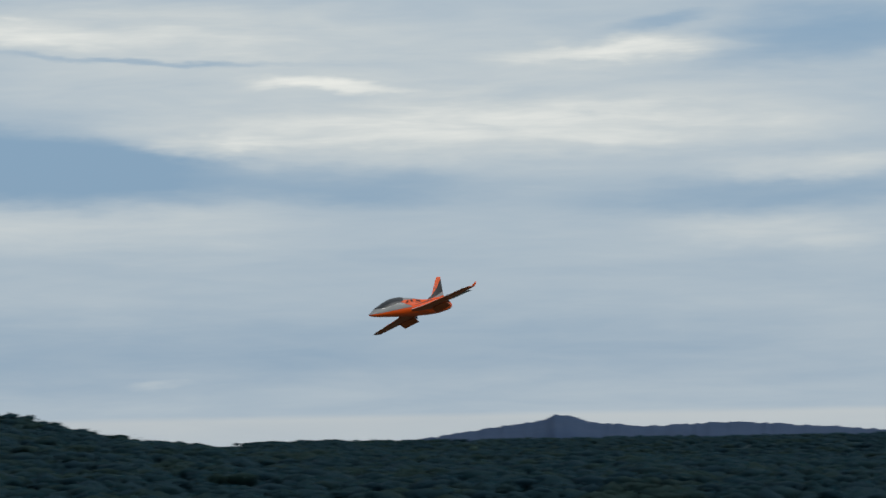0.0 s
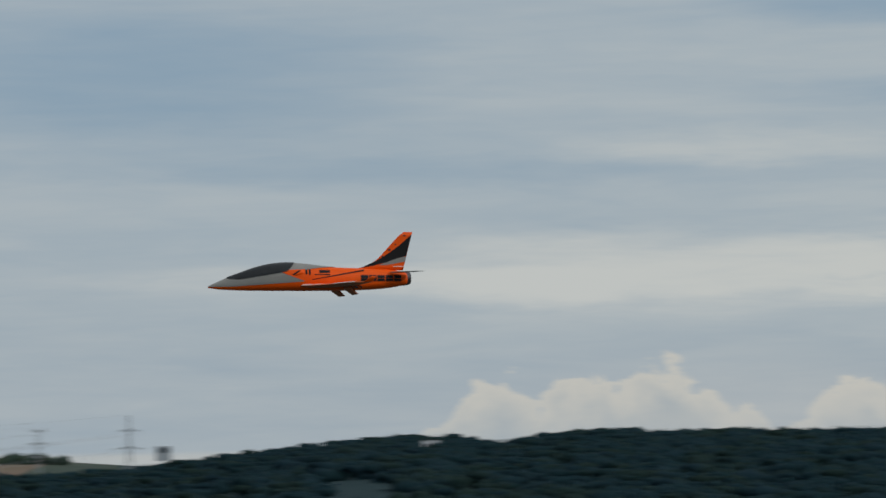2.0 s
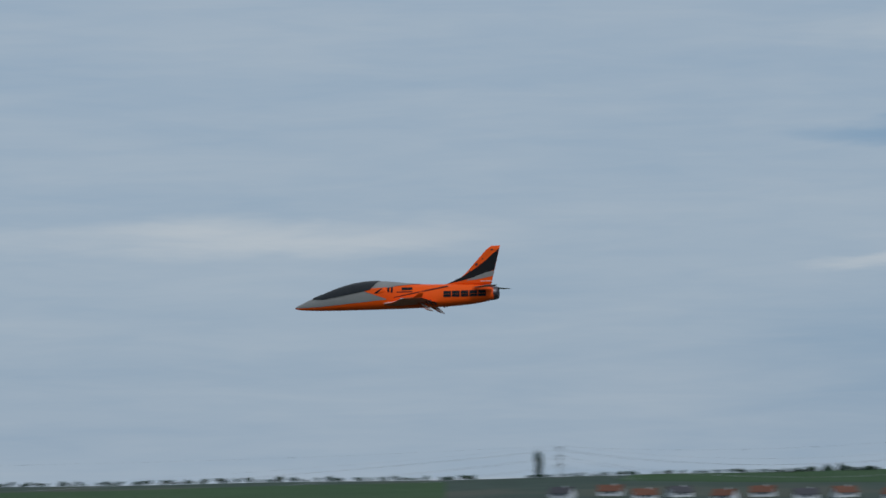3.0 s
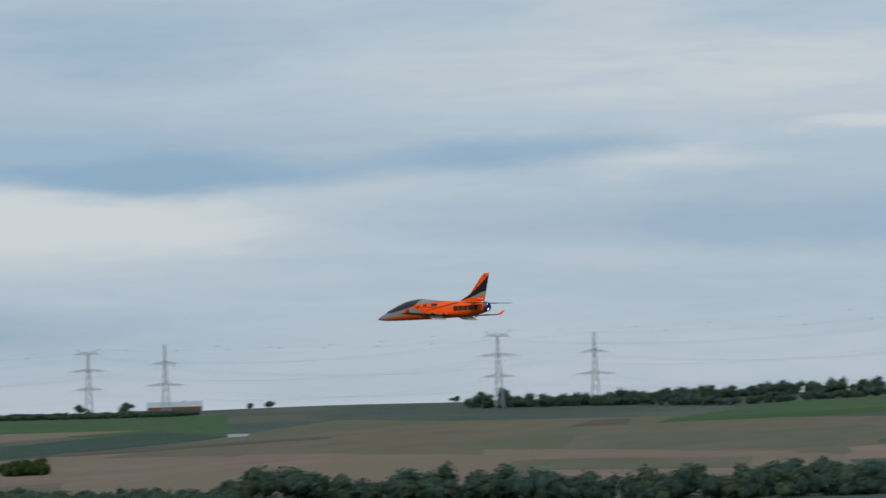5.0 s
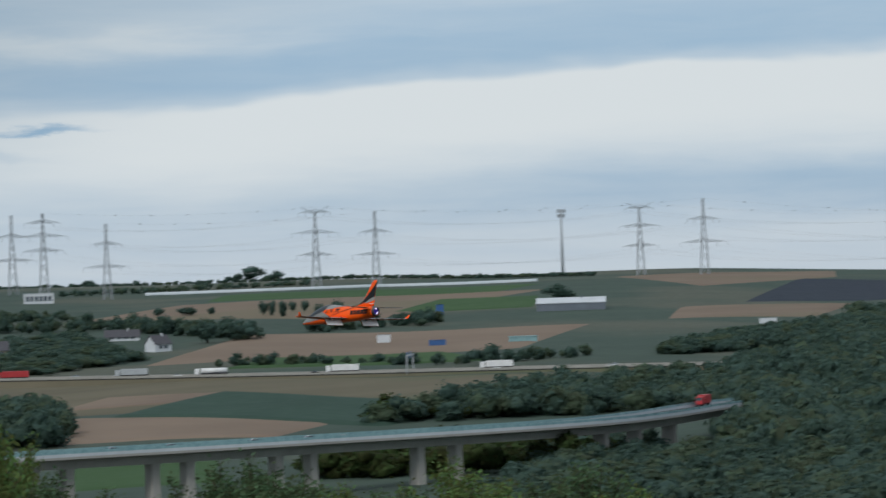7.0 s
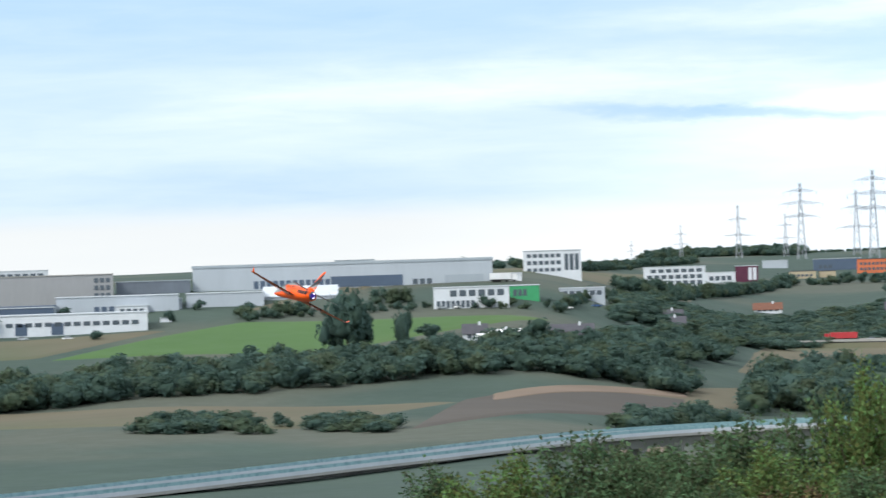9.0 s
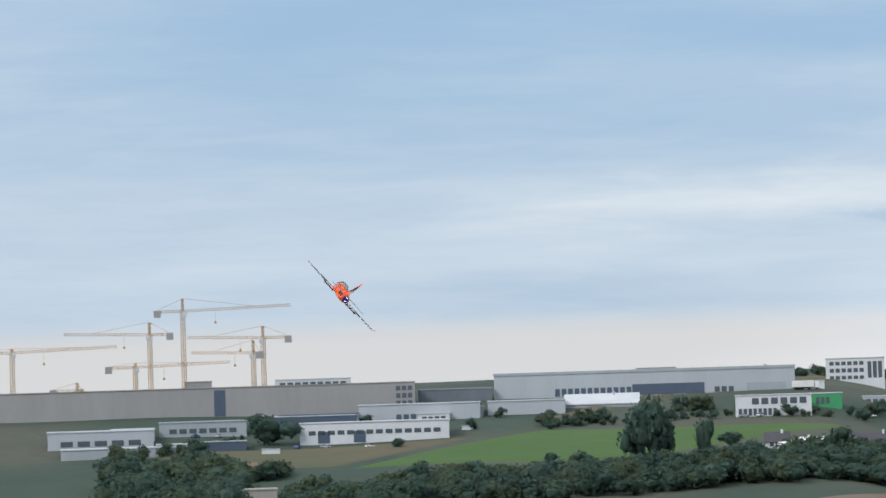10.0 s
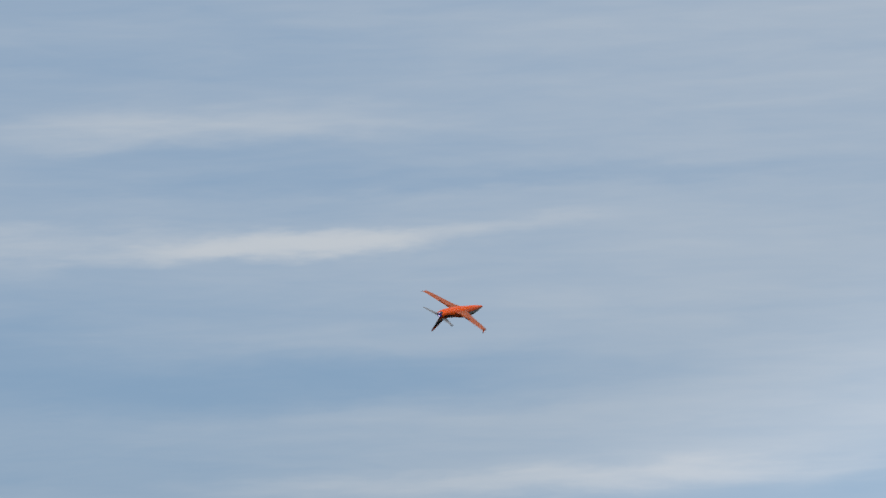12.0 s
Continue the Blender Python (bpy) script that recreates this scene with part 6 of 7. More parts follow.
building("low white annexe of the block", "building", (144.74, -0.35)[0], (144.27, -0.34)[0], -0.34, -0.16, 12, RENDERED, FLATROOF, [(.1, .9, .3, .7, 4, W_)])
building("plum and white block", "building", (144.27, -0.36)[0], (143.91, -0.34)[0], -0.33, -0.07, 12, PURPLE, FLATROOF, [(.55, .95, .15, .9, 2, RENDERED)])
building("white hall with a row of windows", "warehouse", (155.97, -0.83)[0], (153.60, -0.80)[0], -0.83, -0.50, 26, RENDERED, FLATROOF,
         [(.05, .95, .45, .65, 14, W_), (.12, .20, .05, .6, 1, BLUECLAD), (.36, .44, .05, .6, 1, BLUECLAD)])
building("pale hall with a shallow roof", "warehouse", (155.03, -0.55)[0], (153.10, -0.55)[0], -0.52, -0.24, 30, PALE, FLATROOF, [(.3, .6, .1, .45, 5, BLUECLAD)])
building("dark blue workshop hall", "warehouse", (156.37, -0.57)[0], (155.07, -0.60)[0], -0.62, -0.38, 26, BLUECLAD, FLATROOF, [(.1, .9, .3, .6, 7, W_)])
building("grey metal-clad workshop hall", "warehouse", (158.19, -0.58)[0], (156.81, -0.60)[0], -0.66, -0.42, 26, GREYCLAD, GREYCLAD, [(.1, .9, .3, .6, 7, W_)])
building("white metal-clad workshop hall", "warehouse", (158.95, -0.69)[0] + 1.0, (158.28, -0.71)[0], -0.80, -0.52, 26, PALE, FLATROOF, [(.1, .9, .2, .5, 5, W_)])
building("low shed with a white roof", "shed", (158.95, -0.89)[0] + .8, (157.71, -0.89)[0], -0.95, -0.80, 20, GREYCLAD, FLATROOF)
building("low pale hall beside the warehouse", "warehouse", (152.98, -0.50)[0], (151.75, -0.52)[0], -0.46, -0.24, 30, PALE, FLATROOF)
building("pale hall with a white tent roof", "warehouse", (151.75, -0.43)[0], (150.58, -0.42)[0], -0.38, -0.16, 34, PALE, FLATROOF, flat=False, ridge=.7)
building("row of parked white vans and containers", "containers", (148.09, -0.15)[0], (147.65, -0.15)[0], -0.16, -0.07, 5, RENDERED, FLATROOF)
building("small flat glazed pavilion", "building", (147.06, -0.55)[0], (146.34, -0.53)[0], -0.50, -0.34, 12, PALE, FLATROOF, [(.05, .95, .3, .75, 6, W_)])
building("white marquee roof among houses", "marquee", (148.40, -1.17)[0], (147.70, -1.17)[0], -1.15, -0.95, 12, RENDERED, LORRYWHITE, flat=False, ridge=.5)
building("white house with a grey slate roof", "house", (148.61, -1.14)[0], (148.23, -1.13)[0], -1.12, -0.85, 10, RENDERED, TILES,
         [(.15, .85, .15, .4, 3, W_)], flat=False, ridge=.55, name="house")
building("house with a dark slate roof", "house", (147.21, -1.20)[0], (146.54, -1.20)[0], -1.17, -0.90, 11, RENDERED, TILES,
         [(.1, .9, .15, .4, 5, W_)], flat=False, ridge=.6, name="house")
building("white house with a dark roof", "house", (145.61, -1.11)[0], (145.08, -1.10)[0], -1.06, -0.83, 11, RENDERED, TILES,
         [(.1, .9, .15, .4, 4, W_)], flat=False, ridge=.55, name="house")
building("white gabled farmhouse in the valley", "house", (158.98, -1.96)[0], (158.58, -1.96)[0], -2.02, -1.78, 9, RENDERED, TILES,
         [(.2, .8, .2, .45, 2, W_)], flat=False, ridge=.5, name="house")
building("concrete bridge abutment at the underpass", "bridge", (156.92, -1.98)[0], (156.36, -2.00)[0], -2.0, -1.52, 14, CONCRETE, CONCRETE,
         [(.05, .9, .0, .55, 1, RAWCONC)], name="underpass")
building("white advertising board on posts", "billboard", (156.58, -1.01)[0], (156.29, -1.01)[0], -0.99, -0.87, .4, RENDERED, FLATROOF, name="billboard", parapet=.1)
building("small white board in the meadow", "billboard", (153.40, -0.76)[0], (153.22, -0.76)[0], -0.68, -0.60, .4, RENDERED, FLATROOF, name="billboard", parapet=.1)

# the village and the far halls
building("orange rendered apartment block", "apartment block", (142.35, -0.26)[0], (141.68, -0.25)[0], -0.24, -0.02, 14, PINK, TILES,
         [(.05, .72, .2, .4, 7, W_), (.05, .72, .58, .78, 7, W_)])
building("white cube building with tall windows", "building", (141.14, -0.14)[0], (140.67, -0.14)[0], -0.13, 0.03, 14, RENDERED, FLATROOF, [(.05, .95, .25, .75, 6, W_)])
building("dark blue hall with a white roof", "warehouse", (143.04, -0.17)[0], (142.28, -0.17)[0], -0.18, 0.0, 20, BLUECLAD, FLATROOF, [(.1, .4, .2, .5, 3, W_)])
building("pale hall near the knoll", "warehouse", (143.84, -0.05)[0], (143.44, -0.05)[0], -0.12, 0.0, 14, PALE, FLATROOF)
building("low beige terrace of dwellings", "building", (143.42, -0.28)[0], (143.00, -0.28)[0], -0.30, -0.18, 10, BEIGE, TILES, [(.1, .9, .3, .6, 5, W_)])
building("row of low beige garages", "building", (142.96, -0.28)[0], (142.69, -0.27)[0], -0.29, -0.19, 10, BEIGE, TILES)
building("grey stone house with a tiled roof", "house", (141.93, -0.98)[0], (141.41, -0.97)[0], -0.98, -0.70, 11, BEIGE, TILES,
         [(.1, .9, .2, .4, 4, W_)], flat=False, ridge=.5, name="house")
building("white gabled house by the field", "house", (139.12, -0.99)[0], (138.81, -0.98)[0], -0.95, -0.68, 10, RENDERED, TILES,
         [(.2, .8, .2, .4, 2, W_)], flat=False, ridge=.5, name="house", turn=35)
building("village house with a dark roof", "house", (139.88, -0.81)[0], (139.34, -0.81)[0], -0.76, -0.58, 10, RENDERED, TILES,
         [(.1, .9, .2, .4, 4, W_)], flat=False, ridge=.6, name="house")
building("white village house with slate roof", "house", (145.65, -0.89)[0], (145.12, -0.89)[0], -0.93, -0.72, 10, RENDERED, TILES,
         [(.1, .9, .2, .4, 4, W_)], flat=False, ridge=.6, name="house")
building("low white village house", "house", (144.00, -0.82)[0], (143.55, -0.81)[0], -0.83, -0.66, 10, RENDERED, REDTILES,
         [(.1, .9, .2, .4, 4, W_)], flat=False, ridge=.6, name="house")
building("grey farm hall with a pale roof", "barn", (133.03, -0.51)[0], (131.94, -0.53)[0], -0.50, -0.29, 26, STEELCLAD, FLATROOF, flat=False, ridge=.38, name="barn")
building("white motorway sign board", "road sign", (135.58, -1.02)[0], (135.37, -1.02)[0], -0.93, -0.79, .4, RENDERED, FLATROOF, name="road_sign", parapet=.1)
building("blue motorway sign board", "road sign", (134.76, -1.11)[0], (134.49, -1.11)[0], -1.0, -0.9, .4, LORRYBLUE, LORRYBLUE, name="road_sign", parapet=.1)
building("blue tall sign board by the field", "road sign", (134.63, -0.56)[0], (134.51, -0.55)[0], -0.50, -0.34, .6, LORRYBLUE, LORRYBLUE, name="road_sign", parapet=.1)
building("white board at the lane", "road sign", (129.52, -0.80)[0], (129.24, -0.81)[0], -0.86, -0.71, .5, RENDERED, FLATROOF, name="road_sign", parapet=.1)
building("shed covered with teal tarpaulin", "shed", (133.49, -1.08)[0], (133.04, -1.08)[0], -0.98, -0.89, 8, RAIL, RAIL, name="shed")
building("red-brown barn with a curved roof on the skyline", "barn", (119.66, 0.00)[0], (118.79, -0.01)[0], -0.03, 0.10, 22, REDTILES, GREYCLAD,
         flat=False, ridge=.6, name="barn")
building("teal silo shed on the skyline", "shed", (125.49, -0.07)[0], (124.91, -0.08)[0], -0.10, 0.0, 14, RAIL, RAIL, name="shed")
building("small pale shed on the skyline", "shed", (126.49, -0.06)[0], (126.29, -0.06)[0], -0.10, -0.02, 10, BEIGE, FLATROOF, name="shed")
building("small pale shed in the slope field", "shed", (118.40, -0.47)[0], (118.08, -0.48)[0], -0.50, -0.45, 6, PALE, FLATROOF, name="shed")
building("white house on the wooded hill", "house", (45.22, -0.06)[0], (44.95, -0.06)[0], -0.12, 0.10, 10, RENDERED, TILES, [(.2, .8, .5, .75, 2, W_)], name="house")
building("white flat-topped tower block behind trees", "building", (49.44, -0.05)[0], (49.20, -0.06)[0], -0.05, 0.07, 10, PALE, FLATROOF, [(.1, .9, .2, .8, 3, W_)])
building("white farm shed on the plain", "shed", (60.03, -0.79)[0], (59.23, -0.80)[0], -0.78, -0.66, 14, GREYCLAD, FLATROOF, name="shed")
building("grey striped farm hall on the plain", "barn", (57.17, -0.71)[0], (56.28, -0.71)[0], -0.66, -0.50, 14, PALE, FLATROOF, flat=False, ridge=.5, name="barn")
building("low white shed on the plain", "shed", (61.56, -0.76)[0], (60.88, -0.77)[0], -0.80, -0.72, 12, PALE, FLATROOF, name="shed")
VILLAGE = [(72.79, -0.35), (71.99, -0.33), (71.42, -0.40), (70.84, -0.37), (70.22, -0.43), (69.59, -0.39), (68.88, -0.44), (68.25, -0.42), (67.54, -0.46)]
for k, (az, el) in enumerate(VILLAGE):
    building("village house with a %s roof" % ("brown tiled" if k % 3 else "grey slate"), "house", az + .19, az - .19, el - .02, el + .16, 9, RENDERED,
             REDTILES if k % 3 else TILES, [(.15, .85, .2, .4, 3, W_)], flat=False, ridge=.55, name="house", group="village houses", turn=20 * (k % 4) - 30)


def polytunnels():
    a0, a1 = (133.01, 0.02)[0], (139.23, -0.02)[0]
    rows = thing("polytunnel", "long white polythene crop tunnel", "polytunnel")
    bm = bmesh.new()
    rings = []
    for k in range(60):
        az = a0 + (a1 - a0) * k / 59
        el = (133.01, -0.01)[1] + ((139.23, -0.05)[1] - (133.01, -0.01)[1]) * k / 59
        r = min(reach(az, el), 2950)
        p = place(az, r)
        d = direction(az)
        rings.append([p + d * x + Vector((0, 0, z)) for x, z in ((-5, -1), (-4.6, .8), (-3, 1.6), (0, 2.1), (3, 1.6), (4.6, .8), (5, -1))])
    loft(bm, rings)
    bmesh.ops.recalc_face_normals(bm, faces=bm.faces)
    part("cover", bm, POLY, rows)


polytunnels()

# ---------------------------------------------------------------- cranes


def crane(az, el, top, jib, counter, toward_right=True, jib_drop=.12):
    """A tower crane; jib and counter-jib lengths as angles in degrees."""
    r = 1640
    base = place(az, r)
    h = EYE + r * math.tan(radians(top)) - base.z
    c = thing("tower_crane", "yellow lattice tower crane at the building site", "crane", Matrix.Translation(base) @ pose(0, 0, 0, 0, 0, az), "cranes of the building site")
    s = 1 if toward_right else -1
    jl, cl = r * radians(jib), r * radians(counter)
    zj = h * (1 - jib_drop)

    def lattice(bm, a, b, w, n, thick):
        a, b = Vector(a), Vector(b)
        ax = (b - a).normalized()
        e1 = ax.orthogonal().normalized() if abs(ax.z) > .5 else Vector((0, 1, 0))
        e2 = ax.cross(e1)
        cs = [e1 * w + e2 * w, e1 * w - e2 * w, -e1 * w - e2 * w, -e1 * w + e2 * w]
        for q in cs:
            strut(bm, a + q, b + q, thick)
        for k in range(n):
            p0, p1 = a.lerp(b, k / n), a.lerp(b, (k + 1) / n)
            for i in range(4):
                strut(bm, p0 + cs[i], p1 + cs[(i + 1) % 4], thick * .7)

    bm = bmesh.new()
    lattice(bm, (0, 0, 0), (0, 0, zj), .75, 18, .2)
    part("tower", bm, CRANE, c, smooth=False)
    bm = bmesh.new()
    lattice(bm, (0, 0, zj), (0, 0, h), .4, 3, .2)
    part("apex", bm, CRANE, c, smooth=False)
    bm = bmesh.new()
    lattice(bm, (0, 0, zj), (s * jl, 0, zj + jl * .03), .5, 16, .17)
    part("jib", bm, CRANE, c, smooth=False)
    bm = bmesh.new()
    lattice(bm, (0, 0, zj), (-s * cl, 0, zj), .5, 4, .2)
    part("counter_jib", bm, CRANE, c, smooth=False)
    part("counterweight", boxes((-s * cl - 1.6, -1, zj - 2.6, -s * cl + 1.6, 1, zj + .6)), RAWCONC, c, "grey concrete counterweight", smooth=False)
    part("cab", boxes((s * .9 - .9, -2.2, zj - 2.4, s * .9 + .9, -.8, zj - .3), bevel=.15), FLATROOF, c, "small pale driver's cab", smooth=False)
    bm = bmesh.new()
    strut(bm, (0, 0, h), (s * jl * .65, 0, zj + jl * .02 + .6), .14)
    strut(bm, (0, 0, h), (-s * cl, 0, zj + .6), .14)
    part("tie", bm, CRANE, c, smooth=False)
    bm = bmesh.new()
    strut(bm, (s * jl * .3, 0, zj), (s * jl * .3, 0, zj - 5), .1)
    box(bm, s * jl * .3 - .5, -.5, zj - 6, s * jl * .3 + .5, .5, zj - 5)
    part("hook_block", bm, CRANE, c, smooth=False)


crane((157.77, -0.26)[0], -.3, (157.79, 1.55)[1], 1.72, .40, True)
crane((158.30, -0.24)[0], -.3, (158.31, 1.19)[1], 1.35, .32, False, .15)
crane((156.51, -0.12)[0], -.3, (156.50, 1.08)[1], 1.2, .40, False, .15)
crane((156.67, -0.30)[0], -.3, (156.67, 0.86)[1], .98, .10, False, .2)
crane((158.54, -0.24)[0], -.3, (158.54, 0.55)[1], 1.5, .42, True, .1)
crane((160.47, 0.08)[0], -.3, (160.47, 0.83)[1], 1.65, .5, True, .06)
crane((159.46, 0.05)[0], -.3, (159.46, 0.27)[1], .1, .38, True, .3)

# ---------------------------------------------------------------- traffic
TRAFFIC = []


def wheel(parent, x, y, r, w):
    bm = bmesh.new()
    bmesh.ops.create_cone(bm, cap_ends=True, segments=12, radius1=r, radius2=r, depth=w, matrix=Matrix.Translation((x, y, r)) @ pose(0, 0, 0, 90, 0, 0))
    return part("wheel", bm, TYRE, parent, smooth=False)


def lorry(mat, label, length=15.5, tank=False):
    v = thing("lorry", label, "lorry", group="motorway traffic")
    part("cab", boxes((length / 2 - 2.2, -1.22, .7, length / 2, 1.22, 3.5), bevel=.2), mat, v, smooth=False)
    part("windscreen", boxes((length / 2 - .3, -1.05, 2.1, length / 2 + .03, 1.05, 3.1)), PANE, v, smooth=False)
    if tank:
        bm = bmesh.new()
        bmesh.ops.create_cone(bm, cap_ends=True, segments=16, radius1=1.25, radius2=1.25, depth=length - 3.2,
                              matrix=Matrix.Translation((-1.4, 0, 2.4)) @ pose(0, 0, 0, 0, 90, 0))
        part("tank", bm, mat, v, "pale cylindrical tank")
    else:
        part("trailer", boxes((-length / 2, -1.27, 1.15, length / 2 - 2.7, 1.27, 4.0), bevel=.08), mat, v, "tall box trailer", smooth=False)
    part("chassis", boxes((-length / 2, -.9, .75, length / 2 - 1, .9, 1.13)), BLACK, v, smooth=False)
    for x in (length / 2 - 1.3, length / 2 - 4.6, -length / 2 + 1.6, -length / 2 + 2.9, -length / 2 + 4.2):
        for y in (-1.05, 1.05):
            wheel(v, x, y, .5, .3)
    return v


def car(mat, label):
    v = thing("car", label, "car", group="motorway traffic")
    bm = bmesh.new()
    prof = [(-2.1, .35), (-2.15, .8), (-1.9, 1.0), (-1.0, 1.05), (1.0, .98), (2.0, .8), (2.15, .55), (2.1, .35)]
    loft(bm, [[(x, y, z) for x, z in prof] for y in (-.88, .88)])
    bmesh.ops.recalc_face_normals(bm, faces=bm.faces)
    part("body", bm, mat, v, smooth=False)
    bm = bmesh.new()
    prof = [(-1.85, 1.0), (-1.3, 1.42), (.1, 1.45), (.95, 1.0)]
    loft(bm, [[(x, y, z) for x, z in prof] for y in (-.75, .75)])
    bmesh.ops.recalc_face_normals(bm, faces=bm.faces)
    part("cabin", bm, PANE, v, smooth=False)
    part("roof_panel", boxes((-1.25, -.7, 1.44, .05, .7, 1.50)), mat, v, smooth=False)
    for x in (-1.35, 1.35):
        for y in (-.8, .8):
            wheel(v, x, y, .33, .2)
    return v


def drive(vehicle, line, az, at, rate, lane, lift=0.0):
    """Key a vehicle along a road: at azimuth az at that time, turning by rate degrees a second seen from the camera."""
    rows = []
    for t in (0, 2, 4, 6, 8, 10, 12):
        a = az + rate * (t - at)
        p, ang = on_line(line, a)
        off = Matrix.Translation((0, lane, lift))
        rows.append((t, Matrix.Translation(p) @ pose(0, 0, 0, 0, 0, ang) @ off @ pose(0, 0, 0, 0, 0, 0 if rate > 0 else 180)))
    TRAFFIC.append((vehicle, rows))
    vehicle.matrix_basis = rows[0][1]


for mat, lab, x, rate, tank in ((LORRYRED, "red box lorry on the motorway", 490, .64, False), (LORRYGREY, "grey tarpaulin lorry on the motorway", 700, .62, False),
                                (LORRYWHITE, "white tanker lorry on the motorway", 838, .66, True), (LORRYWHITE, "white box lorry on the motorway", 1068, .68, False),
                                (LORRYWHITE, "white box lorry on the motorway", 1342, .66, False)):
    drive(lorry(mat, lab, tank=tank), MLINE, 139.12 + (784 - x) / 111.4, 7.6, rate, -5.5)
for k, (mat, x, rate) in enumerate(((LORRYWHITE, 328, .8), (LORRYGREY, 580, .9), (LORRYWHITE, 880, -.8), (LORRYGREY, 1535, .85), (BLACK, 1130, -.9),
                                    (LORRYWHITE, 1440, -.75), (LORRYWHITE, 1640, -.7), (LORRYRED, 1760, .8), (LORRYWHITE, 1820, .75))):
    drive(car(mat, "%s car on the motorway" % {0: "white", 1: "grey", 4: "black", 3: "grey", 7: "red"}.get(k, "white")), MLINE,
          139.12 + (784 - x) / 111.4, 7.6, rate, -9.0 if rate > 0 else 5.5)
for k, (mat, x, rate) in enumerate(((LORRYWHITE, 525, .2), (LORRYWHITE, 682, .9), (LORRYGREY, 778, 1.1), (LORRYWHITE, 1030, .9), (LORRYGREY, 1140, -.9),
                                    (LORRYWHITE, 930, 1.0))):
    drive(car(mat, "white car on the viaduct" if mat is LORRYWHITE else "silver car on the viaduct"), BLINE, 139.12 + (784 - x) / 111.4, 7.6, rate * .55,
          -4.2 if rate > 0 else 2.5, .085)
drive(lorry(LORRYRED, "orange-red flatbed lorry at the viaduct's end", 9), BLINE, 130.25, 6.5, .02, -4.2, .085)

# parked vehicles in the business park and a sign gantry over the motorway
for k, (az, el) in enumerate(((149.77, -0.17), (149.59, -0.17), (150.31, -0.19), (150.13, -0.19), (150.49, -0.21), (148.93, -0.61), (148.66, -0.61),
                              (156.02, -0.90), (155.57, -0.90), (154.86, -0.91), (157.62, -0.67), (157.26, -0.67), (146.93, -0.67), (146.48, -0.65))):
    v = car((LORRYWHITE, LORRYBLUE, LORRYGREY)[k % 3], ("white", "blue", "grey")[k % 3] + " parked car in the business park")
    v.matrix_basis = Matrix.Translation(spot(az, el)) @ pose(0, 0, 0, 0, 0, az + 25 * (k % 4))
for az, el in ((147.94, -0.20), (149.19, -0.19)):
    v = lorry(LORRYWHITE, "white lorry parked beside the warehouse", 12)
    v.matrix_basis = Matrix.Translation(spot(az, el)) @ pose(0, 0, 0, 0, 0, az + 10)


def gantry(az):
    p, ang = on_line(MLINE, az)
    g = thing("sign_gantry", "grey steel sign gantry over the motorway", "sign gantry", Matrix.Translation(p) @ pose(0, 0, 0, 0, 0, ang + 90))
    for x in (-15, 15):
        part("post", boxes((x - .3, -.3, -.8, x + .3, .3, 7.2)), PYLON, g, smooth=False)
    part("beam", boxes((-15.3, -.35, 7.2, 15.3, .35, 8.0)), PYLON, g, smooth=False)
    for x in (-8, 7):
        part("sign_panel", boxes((x - 3, -.5, 6.0, x + 3, -.36, 9.2)), LORRYBLUE, g, "blue direction sign panel", smooth=False)


gantry((135.07, -1.40)[0])

# ---------------------------------------------------------------- the brow of the hill: bushes and weeds


def bush_mesh(seed, leaves, mat, leaf):
    """Upright leafy shoots from one root, unit height."""
    g = np.random.default_rng(seed)
    V, F, off = [], [], 0
    shoots = []
    for k in range(26):
        a, lean = g.uniform(0, 6.283), g.uniform(0.02, 0.42)
        top = g.uniform(.55, 1.0) * (1 - lean * .55)
        shoots.append((np.array([math.cos(a) * lean, math.sin(a) * lean, top]), a))
    for k in range(leaves):
        tip, a = shoots[int(g.integers(len(shoots)))]
        u = g.uniform(.12, 1.0) ** .8
        p = tip * (u ** 1.25, u ** 1.25, u) + g.normal(0, .060 * (1.25 - u) + .012, 3)
        d = g.normal(0, 1, 3) + (0, 0, .4)
        d /= np.linalg.norm(d)
        e = np.cross(d, g.normal(0, 1, 3))
        e /= np.linalg.norm(e) + 1e-6
        s = leaf * g.uniform(.6, 1.3)
        V += [p, p + d * s * .5 + e * s * .28, p + d * s, p + d * s * .5 - e * s * .28]
        F.append((off, off + 1, off + 2, off + 3))
        off += 4
    me = bpy.data.meshes.new("leaves")
    me.from_pydata([tuple(v) for v in V], [], F)
    me.materials.append(mat)
    bm = bmesh.new()
    for tip, a in shoots:
        tube(bm, (0, 0, 0), tuple(tip * .55 * (0.8, 0.8, 1)), .010, .006, 5)
        tube(bm, tuple(tip * .55 * (0.8, 0.8, 1)), tuple(tip), .006, .002, 5)
    st = bpy.data.meshes.new("stems")
    bm.to_mesh(st)
    bm.free()
    st.materials.append(BARK)
    return me, st


BUSHES = {"bright": [bush_mesh(s, 13000, LEAF_NEAR, .027) for s in (1, 2)], "dull": [bush_mesh(s, 13000, LEAF_DULL, .028) for s in (3, 4)],
          "rust": [bush_mesh(5, 8000, RUST, .030)]}


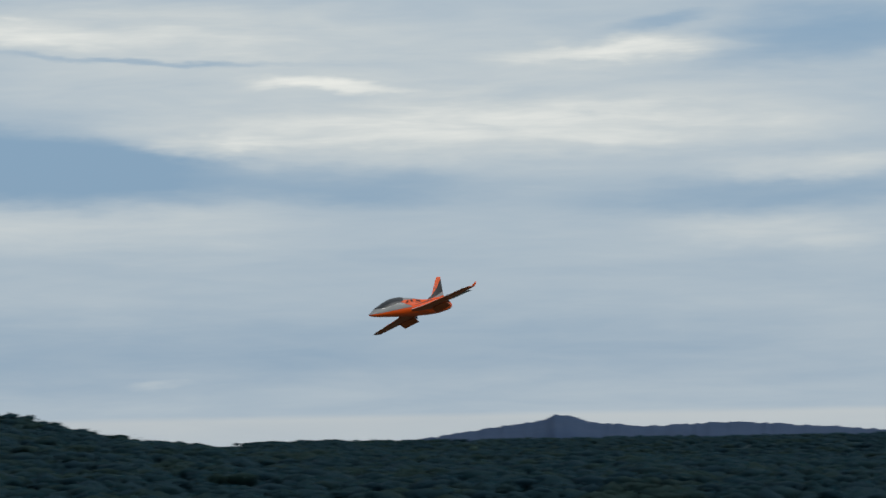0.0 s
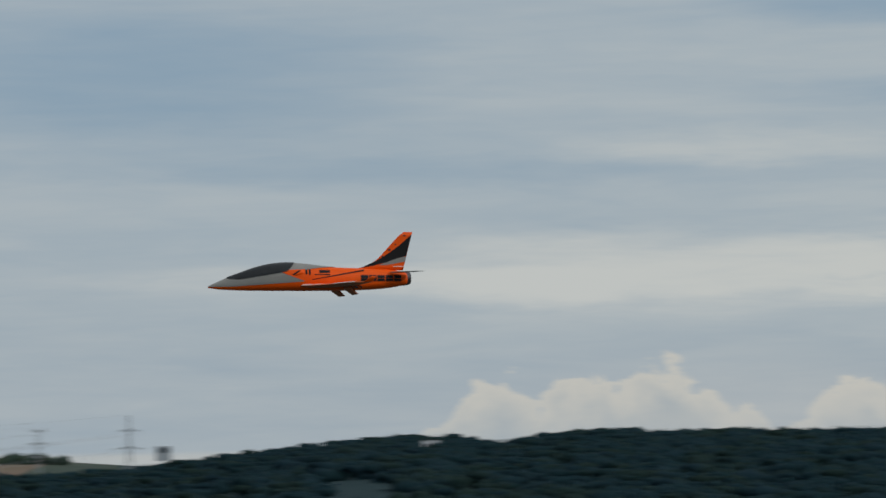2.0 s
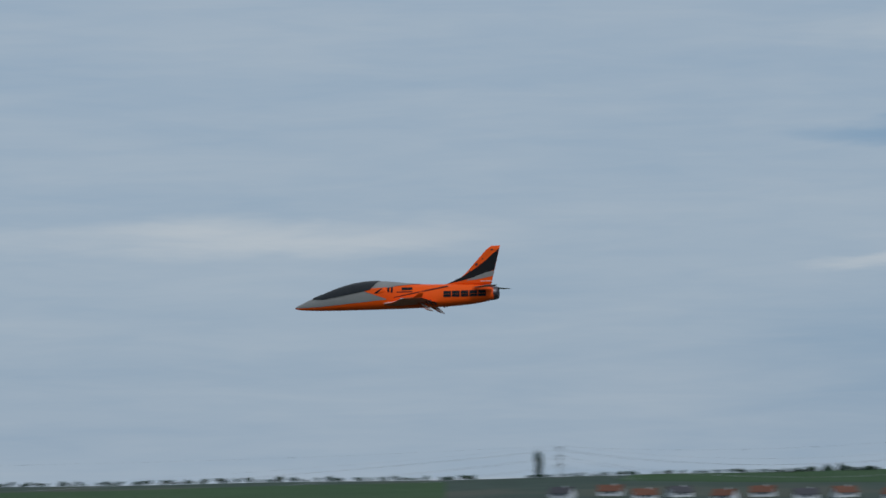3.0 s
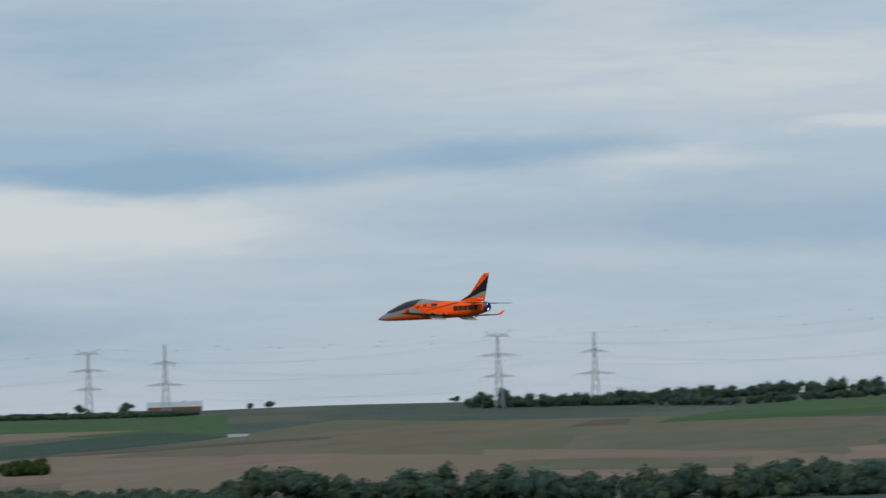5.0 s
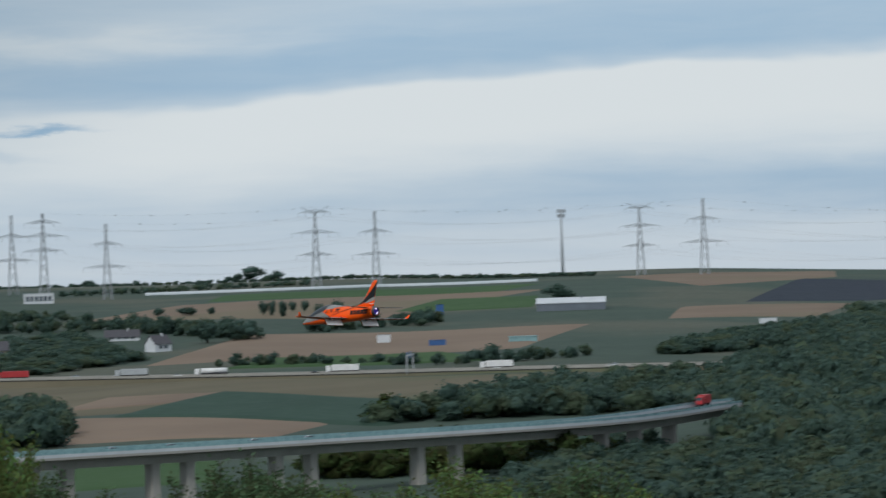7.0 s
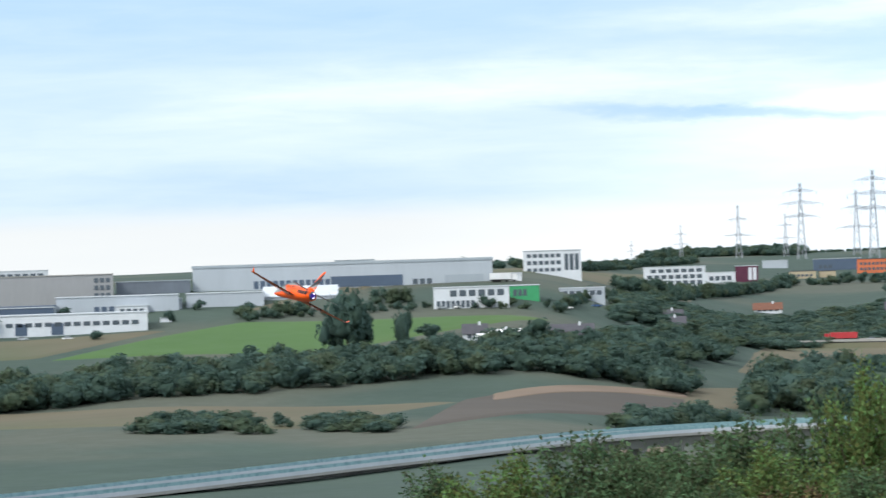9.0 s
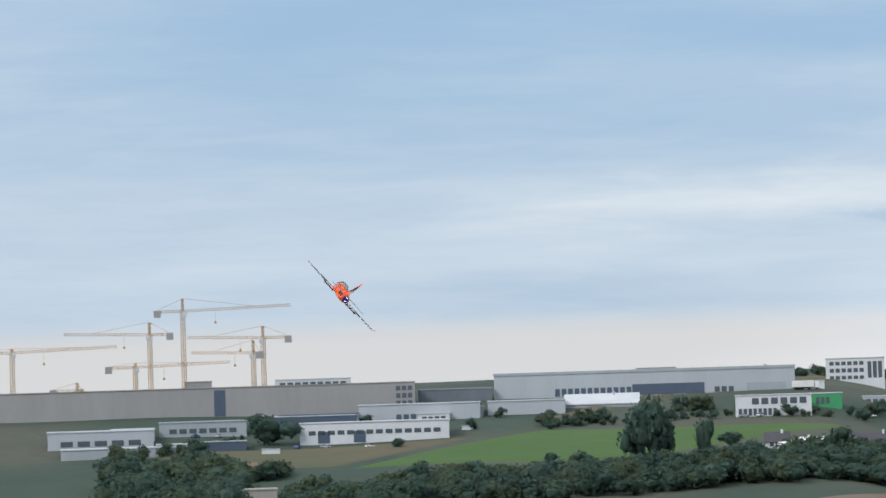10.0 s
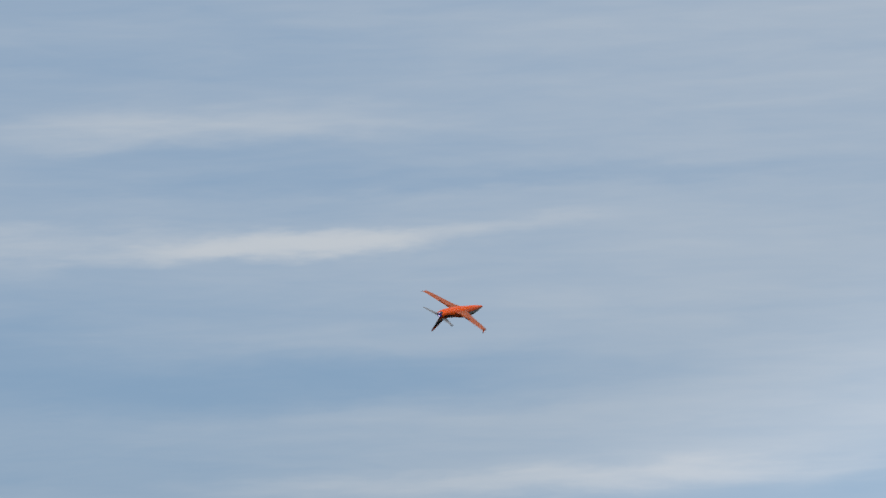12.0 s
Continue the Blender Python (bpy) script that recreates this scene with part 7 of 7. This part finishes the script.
def bush(az, r, top, kind, wide=1.0):
    base = place(az, r, -.05)
    h = (EYE + r * math.tan(radians(top)) - base.z) * 1.12
    wide *= 1.25
    label = {"bright": "leafy bright green bush on the brow", "dull": "dense dull green bush on the brow", "rust": "browning shrub on the brow"}[kind]
    b = thing("bush", label, "bush", Matrix.LocRotScale(base, Euler((0, 0, rng.uniform(0, 6))), (h * wide, h * wide, h)), "bushes on the brow")
    lv, st = BUSHES[kind][int(rng.integers(len(BUSHES[kind])))]
    for nm, me in (("foliage", lv), ("woody_base", st)):
        o = new(nm, me)
        o.parent = b


for x, y, r, kind, wide in (
    (430, 590, 52, "bright", .55), (490, 622, 56, "bright", .55), (370, 650, 55, "dull", .6), (200, 690, 50, "dull", 1.1), (110, 735, 48, "dull", 1.1),
    (20, 745, 46, "dull", 1.0), (580, 720, 54, "dull", 1.0), (690, 745, 50, "dull", 1.0), (780, 760, 47, "bright", 1.0), (900, 700, 55, "dull", 1.0),
    (960, 690, 52, "dull", .95), (1010, 720, 49, "dull", 1.0), (1110, 735, 47, "bright", 1.1), (1190, 745, 45, "dull", 1.1), (1300, 690, 54, "bright", 1.0),
    (1380, 735, 48, "bright", 1.0), (1460, 760, 46, "dull", 1.1), (1540, 700, 56, "dull", 1.0), (1620, 735, 50, "bright", 1.0), (1740, 790, 48, "dull", 1.0),
    (640, 790, 42, "rust", 1.2), (300, 800, 42, "rust", 1.2), (1190, 800, 40, "rust", 1.2), (1530, 815, 40, "rust", 1.2), (430, 770, 44, "dull", 1.2),
    (860, 795, 42, "bright", 1.2), (1020, 800, 41, "dull", 1.2), (520, 800, 42, "bright", 1.2), (160, 800, 42, "dull", 1.3), (1340, 805, 41, "dull", 1.2),
    (740, 800, 43, "dull", 1.2), (-60, 720, 50, "dull", 1.0), (-180, 745, 50, "bright", 1.0), (-320, 770, 52, "dull", 1.0), (1860, 840, 50, "bright", 1.0),
    (1980, 850, 48, "dull", 1.0), (1440, 812, 40, "bright", 1.1), (950, 770, 45, "bright", 1.1), (250, 730, 47, "bright", 1.0)):
    bush(139.12 + (784 - x) / 111.4, r, -0.48 + (441 - y) / 111.4 - (x - 784) * .0314 / 111.4, kind, wide)


def weeds(name, label, mat, az0, az1, r0, r1, count, height, leaf):
    g = np.random.default_rng(len(label))
    az, r = g.uniform(az0, az1, count), g.uniform(r0, r1, count)
    clump = np.array([noise.noise((a * .8, q * .15, len(label))) for a, q in zip(az, r)])
    keep = clump > -.08
    az, r = az[keep], r[keep]
    z = ground(az, r)
    a = np.radians(az)
    base = np.stack([-np.sin(a) * r, np.cos(a) * r, z], -1)
    n = len(az)
    h = height * g.uniform(.55, 1.25, (n, 1))
    lean = g.normal(0, .22, (n, 3)) * (1, 1, 0)
    tip = base + (lean + (0, 0, 1)) * h
    w = g.normal(0, 1, (n, 3)) * (1, 1, 0)
    w = w / (np.linalg.norm(w, axis=1)[:, None] + 1e-6) * leaf
    mid = (base + tip) / 2 + g.normal(0, .03, (n, 3))
    V = np.stack([base - w * .5, base + w * .5, mid + w, tip, mid - w], 1).reshape(-1, 3)
    k = np.arange(n)[:, None] * 5
    F = np.concatenate([k + [0, 1, 2], k + [0, 2, 4], k + [4, 2, 3]], 1).reshape(-1, 3)
    ob = raw(name, V.tolist(), F.tolist(), mat)
    tagged(ob, label, "weeds", kind="stuff")


weeds("dry_grass", "tall dry grass on the hill's brow", STRAW, 126, 158, 23, 46, 80000, .26, .006)
weeds("weeds", "rank green weeds between the bushes", LEAF_DULL, 126, 158, 26, 62, 80000, .34, .018)
weeds("goldenrod", "yellow flowering goldenrod in the grass", GOLD, 130, 150, 24, 36, 9000, .30, .010)


motions()
